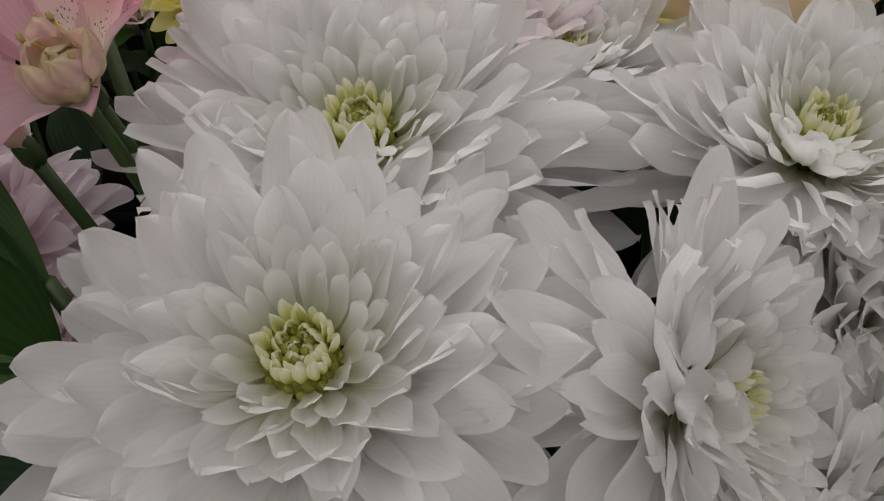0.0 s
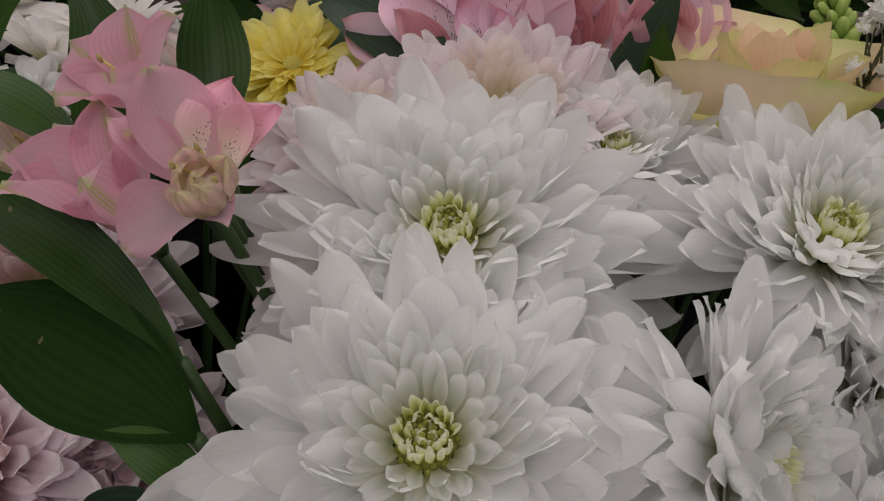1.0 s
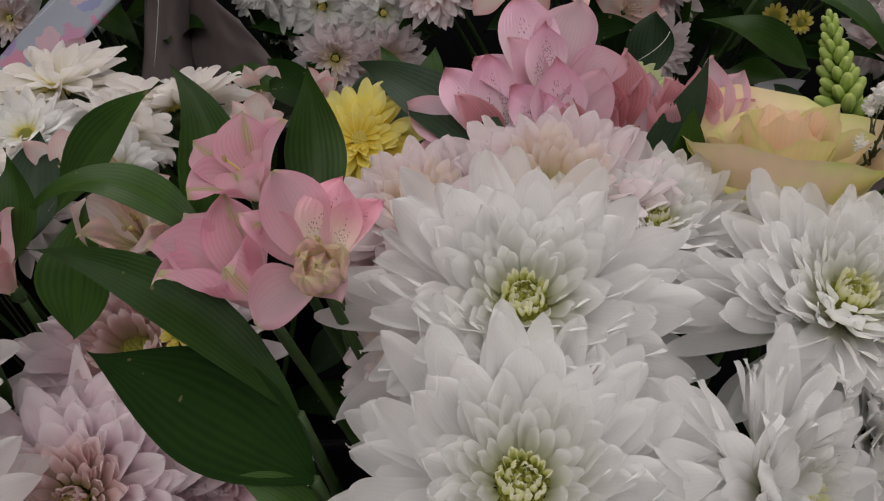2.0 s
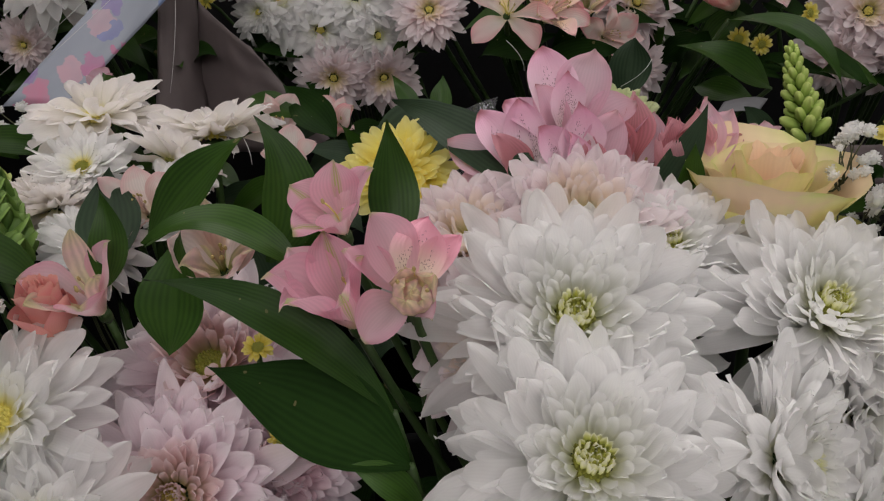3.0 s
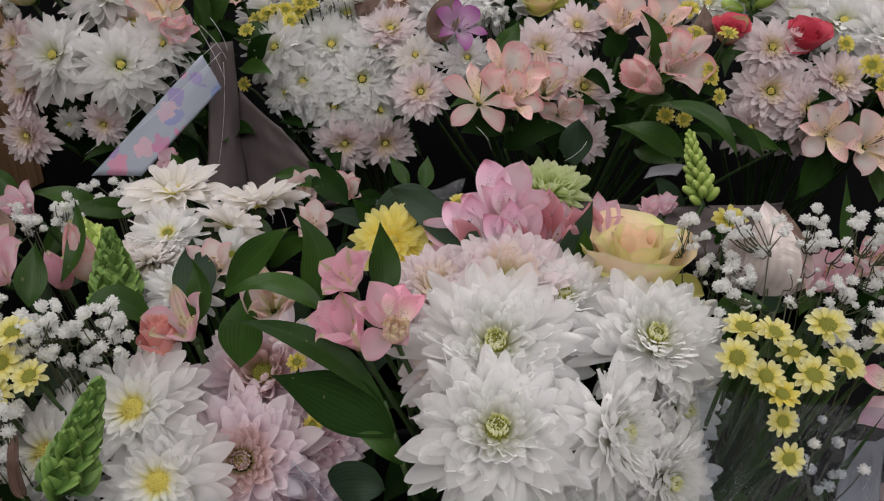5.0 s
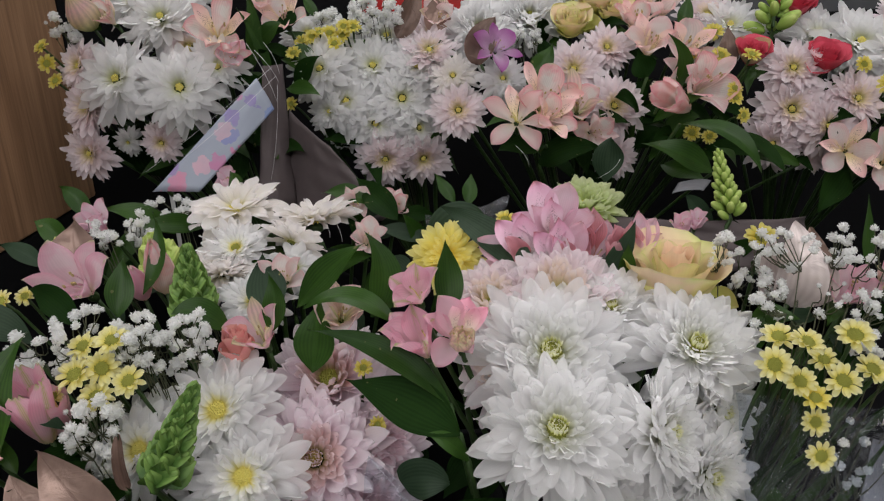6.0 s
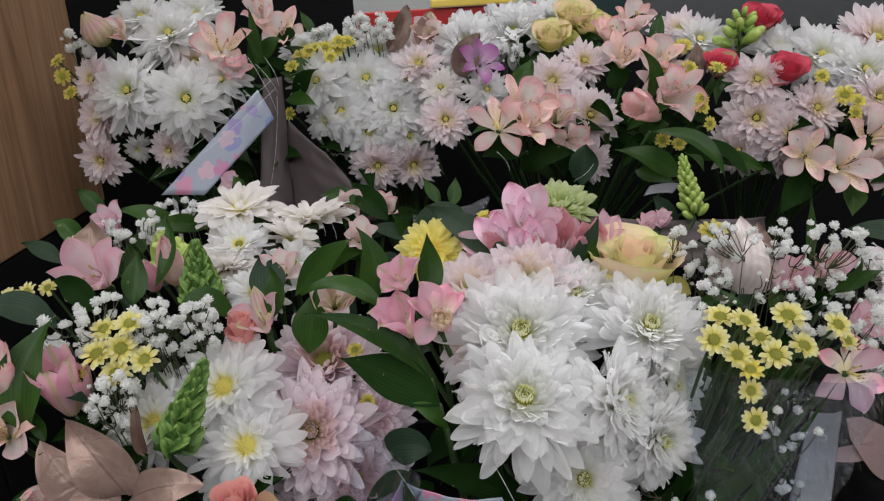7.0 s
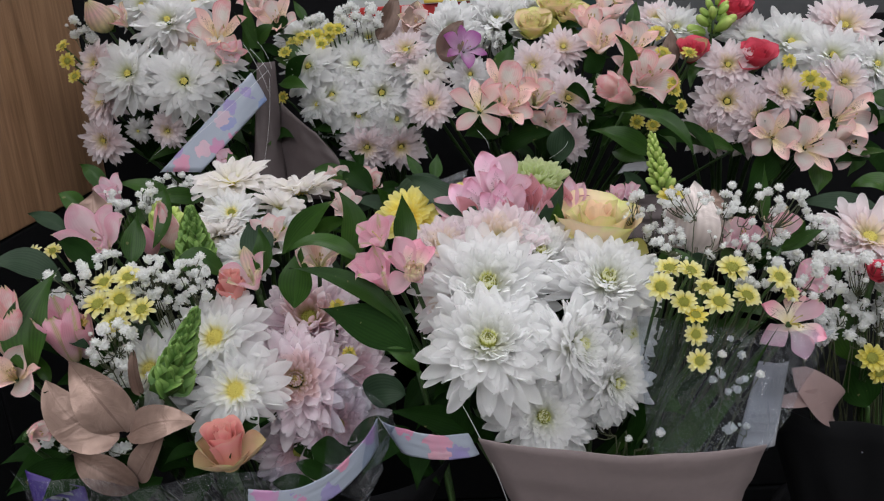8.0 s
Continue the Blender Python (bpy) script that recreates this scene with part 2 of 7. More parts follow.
M_red = petal_material("red_rose_petal", [(0.0, (0.42, 0.04, 0.06)), (1.0, (0.66, 0.08, 0.13))], 24, trans=0.15, vein_tint=0.03)
M_orchid = petal_material("purple_orchid_petal", [(0.0, (0.8, 0.72, 0.8)), (0.45, (0.72, 0.45, 0.7)), (1.0, (0.4, 0.08, 0.36))], 18, vein_tint=0.1)
M_puff = petal_material("tiny_white_petal", [(0.0, (0.85, 0.87, 0.75)), (0.4, (0.91, 0.91, 0.9)), (1.0, (0.92, 0.92, 0.93))], 3, trans=0.7, vein_tint=0.02)
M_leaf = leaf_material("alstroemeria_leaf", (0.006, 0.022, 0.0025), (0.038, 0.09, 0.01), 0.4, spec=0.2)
# Darker copy of the leaf above, used on one arching leaf.
M_leaf_darker = leaf_material("darker_green_leaf", (0.004, 0.015, 0.002), (0.024, 0.06, 0.008), 0.45, spec=0.12)
# Near-black leaf green; shade inside and under the bunches is put into it.
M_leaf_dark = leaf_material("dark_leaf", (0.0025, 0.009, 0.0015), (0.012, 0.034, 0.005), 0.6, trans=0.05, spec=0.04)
M_leaf_grey = leaf_material("grey_green_leaf", (0.009, 0.02, 0.01), (0.035, 0.06, 0.032), 0.5, spec=0.15)
M_leaf_gold = leaf_material("rose_gold_painted_leaf", (0.12, 0.075, 0.06), (0.44, 0.31, 0.255), 0.34, 4.0, 0.03, 0.4, 0.05, 0.6)
M_leaf_pearl = leaf_material("pearl_painted_leaf", (0.42, 0.35, 0.33), (0.84, 0.75, 0.73), 0.36, 7.0, 0.1, 0.25, 0.16, 0.3)
M_leaf_brown = leaf_material("brown_leaf", (0.05, 0.03, 0.022), (0.22, 0.14, 0.11), 0.36, 5.0, 0.05, 0.25, 0.08)
M_stem = plain_material("green_stem", (0.012, 0.03, 0.006), (0.04, 0.08, 0.018), 90, 0.5, 0.3)
M_stem_w = plain_material("wiry_stem", (0.025, 0.03, 0.012), (0.07, 0.075, 0.035), 90, 0.6, 0.3)
M_snap = petal_material("green_flower_bud", [(0.0, (0.025, 0.07, 0.008)), (0.5, (0.07, 0.16, 0.024)), (1.0, (0.2, 0.32, 0.07))], 6, vein_tint=0.1, trans=0.2)
M_snap_lt = petal_material("pale_green_bud", [(0.0, (0.2, 0.33, 0.05)), (0.5, (0.34, 0.48, 0.09)), (1.0, (0.56, 0.64, 0.2))], 6, vein_tint=0.1, trans=0.25)
M_anther = plain_material("anther", (0.3, 0.2, 0.08), (0.6, 0.5, 0.2), 400, 0.7, 0.3)


# ---- mesh helpers ----
def geo_mesh(name, geos, mats):
    """geos: (verts, faces, uvs, material index); all become one mesh."""
    vs, fs, uv, mi, k = [], [], [], [], 0
    for v, f, t, m in geos:
        vs.append(v)
        fs += [[a + k for a in q] for q in f]
        uv += [t[a] for q in f for a in q]
        mi += [m] * len(f)
        k += len(v)
    me = bpy.data.meshes.new(name)
    me.from_pydata(np.concatenate(vs).tolist(), [], fs)
    layer = me.uv_layers.new(name="UVMap")
    layer.data.foreach_set("uv", np.array(uv, dtype=np.float32).ravel())
    me.polygons.foreach_set("material_index", np.array(mi, dtype=np.int32))
    me.polygons.foreach_set("use_smooth", np.ones(len(fs), dtype=bool))
    for m in mats:
        me.materials.append(m)
    me.update()
    return me


def grid_faces(nu, nv):
    return [(i * (nv + 1) + j, (i + 1) * (nv + 1) + j, (i + 1) * (nv + 1) + j + 1, i * (nv + 1) + j + 1)
            for i in range(nu) for j in range(nv)]


def petal_geo(L, W, cup=0.3, curl=0.5, peak=1.7, sharp=0.6, base=0.25, nu=7, nv=4, ripple=0.0, seed=0, twist=0.0, late=1.0, oblong=0.0):
    """A petal that starts at the origin and runs along +x, its inner face up. oblong above 0: near-parallel sides, the blunter the higher."""
    rs = np.random.RandomState(seed)
    ph = rs.rand(3) * 6.28
    vs, uv, x, z = [], [], 0.0, 0.0
    for i in range(nu + 1):
        s = 1 - (1 - i / nu) ** 1.45
        a = curl * s ** late
        if i:
            ds = s - 1 + (1 - (i - 1) / nu) ** 1.45
            x, z = x + math.cos(a) * L * ds, z + math.sin(a) * L * ds
        w = 0.5 * W * (base * (1 - s) ** 2 + max(math.sin(math.pi * min(s ** peak, 1.0)), 0.0) ** sharp) if i < nu else 0.03 * W
        if oblong:
            w = 0.5 * W * (0.42 + 0.58 * math.sin(1.5708 * min(s / 0.62, 1.0))) * (1 - max((s - 0.6) / 0.4, 0.0) ** (1.3 + 0.8 * oblong)) ** (0.95 - 0.33 * oblong) + 0.02 * W
        for j in range(nv + 1):
            q = 2 * j / nv - 1
            lift = cup * w * q * q * 1.2 + ripple * L * math.sin(9 * s + ph[0] + 2.5 * q) * abs(q) * s
            if nv == 6:
                lift += 0.05 * w * math.cos(3 * math.pi * q) * (1 - 0.6 * s)
            tw = twist * s * q * w
            vs.append((x - math.sin(a) * (lift + tw), q * w, z + math.cos(a) * (lift + tw)))
            uv.append((j / nv, s))
    return np.array(vs), grid_faces(nu, nv), uv


def moved(geo, m, mi=0):
    v, f, t = geo
    a = np.array(m)
    return v @ a[:3, :3].T + a[:3, 3], f, t, mi


def tube_geo(points, r0, r1=None, sides=6):
    r1 = r0 if r1 is None else r1
    pts = [Vector(p) for p in points]
    vs, uv, n = [], [], len(pts)
    for i, p in enumerate(pts):
        d = (pts[min(i + 1, n - 1)] - pts[max(i - 1, 0)]).normalized()
        side = d.orthogonal().normalized() if abs(d.z) > 0.99 else d.cross(Vector((0, 0, 1))).normalized()
        up = side.cross(d)
        r = r0 + (r1 - r0) * i / (n - 1)
        for j in range(sides):
            a = 2 * math.pi * j / sides
            vs.append(p + (side * math.cos(a) + up * math.sin(a)) * r)
            uv.append((j / sides, i / (n - 1)))
    fs = [(i * sides + j, i * sides + (j + 1) % sides, (i + 1) * sides + (j + 1) % sides, (i + 1) * sides + j)
          for i in range(n - 1) for j in range(sides)]
    fs += [tuple(reversed(range(sides))), tuple(range((n - 1) * sides, n * sides))]
    return np.array(vs), fs, uv


def arc(a, b, sag, n=8):
    a, b, sag = Vector(a), Vector(b), Vector(sag)
    return [a.lerp(b, i / n) + sag * (4 * (i / n) * (1 - i / n)) for i in range(n + 1)]


def blob_geo(rx, rz, n=10, m=6, rough=0.0, seed=0):
    rs = np.random.RandomState(seed)
    vs, uv = [], []
    for i in range(m + 1):
        a = math.pi * i / m
        for j in range(n + 1):
            b = 2 * math.pi * j / n
            k = 1 + rough * (rs.rand() - 0.5) * (0 < i < m)
            vs.append((rx * math.sin(a) * math.cos(b) * k, rx * math.sin(a) * math.sin(b) * k, -rz * math.cos(a) * k))
            uv.append((j / n, i / m))
    return np.array(vs), grid_faces(m, n), uv


def wm(ob):
    return (wm(ob.parent) if ob.parent else Matrix()) @ ob.matrix_basis


def child(name, me, parent, m=None, label=""):
    ob = new(name, me)
    ob.parent = parent
    if m is not None:
        ob.matrix_basis = m
    return tagged(ob, label)


def world_part(name, geos, mats, parent, label=""):
    """A part whose mesh is given in world metres."""
    return child(name, geo_mesh(name, geos, mats), parent, wm(parent).inverted(), label)


def thing(name, m, label, category, group="", kind=""):
    ob = new(name)
    ob.empty_display_size = 0.02
    ob.matrix_basis = m
    return tagged(ob, label, category, group, kind)


def facing(pos, yaw, elev, spin=0.0, size=1.0):
    """Pose of a bloom whose +z looks towards the aisle (yaw 0), elev degrees above level."""
    e, y = radians(elev), radians(yaw)
    n = Vector((math.sin(y) * math.cos(e), -math.cos(y) * math.cos(e), math.sin(e)))
    return Matrix.Translation(pos) @ n.to_track_quat("Z", "Y").to_matrix().to_4x4() @ pose(0, 0, 0, 0, 0, spin) @ Matrix.Diagonal((size, size, size, 1))


cache = {}


def cached(key, make):
    if key not in cache:
        cache[key] = make()
    return cache[key]


# ---- binding points, where the stems of each bunch meet ----
MID, LEFT, RIGHT = (0.06, 0.20, 0.62), (-0.20, 0.24, 0.60), (0.36, 0.24, 0.60)
BACK_A, BACK_B, BACK_C, BACK_D = (-0.30, 0.72, 0.78), (-0.10, 0.74, 0.76), (0.10, 0.74, 0.76), (0.36, 0.74, 0.76)
LEFT_REAR, MID_REAR = (-0.22, 0.42, 0.62), (0.05, 0.40, 0.62)


def stem_part(root, foot, start=(0, 0, -0.3), r=0.0022, name="stem", mat=None):
    m = wm(root)
    a = m @ Vector(start)
    axis = (m.to_3x3() @ Vector((0, 0, 1))).normalized()
    d = (Vector(foot) - a)
    mid = a - axis * min(0.05, d.length * 0.3)
    pts = []
    for i in range(9):
        s = i / 8
        pts.append(a * (1 - s) ** 2 + mid * 2 * s * (1 - s) + Vector(foot) * s * s)
    world_part(name, [(*tube_geo(pts, r, r * 1.2), 0)], [mat or M_stem], root)


def shingled(rho, zeta, counts, widths, cup, curl, low, inner):
    """Rows of petals whose tips lie on a dome: tip radius and height, row by row from the rim to the heart."""
    rows, last = [], len(rho) - 1
    for k, (p, z, n, w) in enumerate(zip(rho, zeta, counts, widths)):
        f = k / last
        r, h = 0.17 - 0.05 * f, low * (1 - f) - 0.05 * f
        c = curl * (0.6 + 0.6 * f)
        rows.append((n, r, h, math.degrees(math.atan2(z - h, p - r) - 0.43 * c), 1.04 * math.hypot(p - r, z - h), w, cup, c, 0 if f < inner else 1))
    return rows


def mum_rings(style):
    """Rows of (count, foot radius, height, elevation, length, width, cup, curl, layer) for a bloom of radius 1."""
    if style == "full":
        rows = shingled((1.0, 0.99, 0.92, 0.83, 0.73, 0.63, 0.53, 0.44, 0.36, 0.285, 0.215), (-0.44, -0.24, -0.08, 0.03, 0.1, 0.14, 0.16, 0.165, 0.155, 0.14, 0.12),
                        (15, 18, 20, 20, 20, 20, 19, 18, 17, 16, 14), (0.215, 0.215, 0.21, 0.205, 0.195, 0.185, 0.17, 0.15, 0.12, 0.09, 0.068), 0.34, 0.5, -0.33, 0.65)
        return rows + [(17, 0.092, -0.05, 62, 0.145, 0.042, 0.9, 0.8, 2), (14, 0.072, -0.06, 70, 0.125, 0.037, 0.9, 0.9, 2), (10, 0.048, -0.07, 76, 0.1, 0.032, 0.9, 1.0, 2)]
    if style == "dense":
        return shingled((0.98, 1.0, 0.95, 0.86, 0.76, 0.65, 0.54, 0.43, 0.32, 0.22), (-0.5, -0.28, -0.08, 0.06, 0.16, 0.22, 0.25, 0.26, 0.25, 0.23),
                        (16, 19, 20, 20, 20, 19, 18, 16, 14, 11), (0.24, 0.235, 0.23, 0.225, 0.215, 0.2, 0.18, 0.16, 0.13, 0.1), 0.5, 0.6, -0.36, 0.75)
    if style == "open":
        return shingled((1.0, 0.97, 0.86, 0.72, 0.58, 0.45, 0.34), (-0.26, -0.1, 0.02, 0.09, 0.12, 0.12, 0.1),
                        (15, 16, 17, 16, 15, 14, 13), (0.23, 0.23, 0.22, 0.2, 0.17, 0.14, 0.1), 0.45, 0.4, -0.24, 0.7)
    if style == "spiky":
        return shingled((1.0, 1.0, 0.92, 0.8, 0.67, 0.54, 0.42, 0.31), (-0.42, -0.18, -0.02, 0.07, 0.12, 0.14, 0.14, 0.12),
                        (15, 17, 18, 17, 16, 15, 14, 12), (0.235, 0.235, 0.23, 0.215, 0.19, 0.165, 0.13, 0.1), 0.36, 0.35, -0.3, 0.75)
    return [(17, 0.16, -0.12, -8, 0.86, 0.28, 0.4, 0.12, 0), (17, 0.15, -0.08, 4, 0.84, 0.28, 0.4, 0.15, 0), (15, 0.14, -0.05, 15, 0.72, 0.25, 0.45, 0.2, 0), (13, 0.13, -0.02, 30, 0.5, 0.18, 0.5, 0.3, 0)]


def chrysanthemum(pos, yaw, elev, diameter, style, mats, label, foot, picked=True, disc=None, disc_r=0.12, seed=0, group=""):
    """picked: every petal is an object of its own; otherwise one mesh of petals."""
    rs = random.Random(seed * 7 + 3)
    root = thing("chrysanthemum", facing(pos, yaw, elev, rs.uniform(0, 360), diameter / 2), label, "flower", group)
    joined = []
    for k, (n, r, h, el, L, W, cup, curl, layer) in enumerate(mum_rings(style)):
        sharp = 0.54 if style in ("full", "dense") else 0.58
        for i in range(n):
            wild = (1.7 if k < 3 else 1.0) if layer == 0 else 0.5
            az = 360 * (i + 0.5 * (k % 2)) / n + rs.uniform(-9, 9)
            m = pose(0, 0, 0, 0, 0, az) @ pose(r, 0, h, rs.uniform(-18, 18) * wild, -(el + rs.gauss(0, 5) * wild), rs.uniform(-9, 9))
            s = rs.uniform(0.8, 1.14) if k < 3 else rs.uniform(0.86, 1.08)
            m = m @ Matrix.Diagonal((s, s * rs.uniform(0.85, 1.2), s, 1))
            var = rs.randrange(5)
            nu, nv = (12, 6) if picked else (7, 2)
            g = cached(("pg", style, k, var, picked), lambda: petal_geo(L, W, cup * (1.3, 0.9, 1.6, 0.6, 1.1)[var], curl * ((0.5, 1.1, 1.7, -0.4, 1.3)[var] if layer == 0 else 0.8 + 0.1 * var), 1.75, sharp, 0.4, nu, nv, 0.04, var + 5 * k, 0.22 * (var - 2), 1.35, 0.0 if style == "single" else 0.55 if style == "spiky" else 0.85 if style == "open" or k < 3 else 1.1))
            mat = mats[min(layer, len(mats) - 1)]
            if picked:
                me = cached(("pm", style, k, var, mat.name), lambda: geo_mesh("petal", [(*g, 0)], [mat]))
                child("petal", me, root, m)
            else:
                joined.append(moved(g, m, min(layer, len(mats) - 1)))
    if joined:
        tagged(child("petals", geo_mesh("petals", joined, mats), root), kind="stuff")
    disc = disc or (M_disc_y if style == "spiky" else M_disc)
    dots = []
    for i in range(46 if picked else 16):
        rr, a = disc_r * math.sqrt((i + 0.5) / (46 if picked else 16)), i * 2.39996
        dots.append(moved(blob_geo(disc_r * (0.16 if picked else 0.26), disc_r * 0.42, 6, 4), pose(rr * math.cos(a), rr * math.sin(a), -0.02 - 0.5 * rr * rr / disc_r)))
    child("flower_eye", geo_mesh("flower_eye", [moved(blob_geo(disc_r, disc_r * 0.4, 10, 6), pose(0, 0, -0.07))] + dots, [disc]), root, None, "tight greenish centre")
    child("calyx", cached("calyx", lambda: geo_mesh("calyx", [moved(blob_geo(0.2, 0.14, 10, 6, 0.1), pose(0, 0, -0.3))], [M_stem])), root)
    stem_part(root, foot)
    return root


def alstroemeria(pos, yaw, elev, diameter, outer, inner, label, foot, opening=1.0, seed=0, spin=None):
    rs = random.Random(seed * 11 + 5)
    root = thing("alstroemeria", facing(pos, yaw, elev, rs.uniform(0, 120) if spin is None else spin, diameter), label, "flower", "alstroemeria blooms")
    for i in range(6):
        wide = i % 2 == 0
        el = (77 - 33 * opening if wide else 80 - 30 * opening) + rs.uniform(-9, 9)
        L, W = (0.66, 0.37) if wide else (0.7, 0.22)
        mat = outer if wide else inner
        g = petal_geo(L * rs.uniform(0.88, 1.08), W * rs.uniform(0.88, 1.1), rs.uniform(0.3, 0.75), -0.75 * opening + rs.uniform(0.0, 0.4), rs.uniform(1.7, 2.1), 0.6 if wide else 0.78, 0.24, 14, 6, 0.06, seed * 6 + i, rs.uniform(-0.3, 0.3), 1.3)
        child("petal", geo_mesh("petal", [(*g, 0)], [mat]), root, pose(0, 0, 0, 0, 0, 60 * i + rs.uniform(-9, 9)) @ pose(0.02, 0, -0.3, rs.uniform(-14, 14), -el, 0),
              "speckled inner petal" if not wide else "")
    for i in range(6):
        a = rs.uniform(0, 6.28)
        t = (0.12 * math.cos(a) * opening, 0.12 * math.sin(a) * opening - 0.04, 0.12 + 0.08 * rs.random())
        st = child("stamen", geo_mesh("stamen", [(*tube_geo(arc((0.01 * math.cos(a), 0.01 * math.sin(a), -0.28), t, (0.02, 0.03, 0), 5), 0.008, 0.006, 5), 0)], [inner]), root)
        child("anther", cached("anther", lambda: geo_mesh("anther", [(*blob_geo(0.014, 0.03, 6, 4), 0)], [M_anther])), st, pose(*t))
    child("ovary", geo_mesh("ovary", [moved(blob_geo(0.06, 0.09, 8, 5), pose(0, 0, -0.34))], [M_stem]), root)
    stem_part(root, foot, (0, 0, -0.4), 0.0018)
    return root


def lily(pos, yaw, elev, petals, label, foot, seed=0, stamens=6):
    """An alstroemeria given petal by petal: (way round from the bloom's right, lift towards its face, length, width, bend, material)."""
    rs = random.Random(seed * 17 + 2)
    root = thing("alstroemeria", facing(pos, yaw, elev), label, "flower", "alstroemeria blooms")
    for i, (az, el, L, W, bend, mat) in enumerate(petals):
        g = petal_geo(L * rs.uniform(0.96, 1.1), W * 0.76, rs.uniform(0.35, 0.8), bend + rs.uniform(-0.15, 0.15), rs.uniform(1.6, 2.0), rs.uniform(0.72, 0.9), 0.24, 16, 8, 0.1, seed * 7 + i, rs.uniform(-0.4, 0.4), 1.5)
        child("petal", geo_mesh("petal", [(*g, 0)], [mat]), root, pose(0, 0, 0, 0, 0, az) @ pose(0.001, 0, -0.1 * L, rs.uniform(-9, 9), -el, 0))
    for i in range(stamens):
        a, r = rs.uniform(0, 6.28), rs.uniform(0.003, 0.007)
        t = (r * math.cos(a), r * math.sin(a) - 0.002, rs.uniform(0.014, 0.02))
        st = child("stamen", geo_mesh("stamen", [(*tube_geo(arc((0, 0, -0.002), t, (0.001, 0.001, 0), 5), 0.0004, 0.0003, 5), 0)], [M_disc_y]), root)
        child("anther", cached("lily_anther", lambda: geo_mesh("anther", [(*blob_geo(0.0007, 0.0014, 6, 4), 0)], [M_anther])), st, pose(*t))
    child("ovary", cached("lily_ovary", lambda: geo_mesh("ovary", [moved(blob_geo(0.003, 0.005, 8, 5), pose(0, 0, -0.004))], [M_stem])), root)
    stem_part(root, foot, (0, 0, -0.006), 0.0018)
    return root


def bud(pos, yaw, elev, length, mat, label, foot, seed=0, width=0.42, closed=False):
    """A bloom not yet open: six petals wrapped round each other, as an egg or a funnel."""
    rs = random.Random(seed)
    root = thing("flower_bud", facing(pos, yaw, elev, seed * 40, length), label, "flower bud")
    for i in range(6):
        nu, nv, vs, uv = 10, 6, [], []
        top = rs.uniform(0.92, 1.06)
        for k in range(nu + 1):
            h = k / nu
            r = (math.sin(math.pi * (0.08 + 0.88 * h ** 0.85)) if closed else 0.22 + 0.75 * h ** 0.7 - 0.12 * h ** 4 + 0.12 * max(h - 0.8, 0)) * width * 0.5 * (1 + 0.1 * (i % 2))
            for j in range(nv + 1):
                q = 2 * j / nv - 1
                r *= 1 + 0.05 * h * math.sin(11 * q + 5 * h + 2 * i)
                a = q * 0.95 * (1 if closed else max(1 - h ** 4, 0.05) ** 0.5) + 0.25 * h
                vs.append((r * math.cos(a), r * math.sin(a), top * h - 0.5 + (0.012 + 0.025 * h ** 4) * math.sin(8 * q + 9 * h + i)))
                uv.append((j / nv, h))
        child("petal", geo_mesh("petal", [(np.array(vs), grid_faces(nu, nv), uv, 0)], [mat]), root, pose(0, 0, 0, 0, 0, 60 * i + rs.uniform(-8, 8)))
    stem_part(root, foot, (0, 0, -0.5), 0.0016)
    return root


def curled_bud(pos, yaw, elev, size, mat, label, foot, seed=0):
    """A crumpled bloom whose petals still roll inward over one another."""
    rs = random.Random(seed)
    root = thing("flower_bud", facing(pos, yaw, elev, seed * 25, size), label, "flower bud")
    for i in range(9):
        ring = i // 5
        g = petal_geo(0.95 - 0.2 * ring, 0.62, rs.uniform(0.5, 0.9), rs.uniform(1.7, 2.5), 1.5, 0.6, 0.5, 12, 6, 0.07, seed * 9 + i, rs.uniform(-0.5, 0.5), 1.2)
        child("petal", geo_mesh("petal", [(*g, 0)], [mat]), root, pose(0, 0, 0, 0, 0, 72 * i + 36 * ring + rs.uniform(-14, 14)) @ pose(0.1, 0, -0.4, rs.uniform(-15, 15), -(22 + 26 * ring + rs.uniform(-10, 10)), 0))
    stem_part(root, foot, (0, 0, -0.5), 0.0016)
    return root


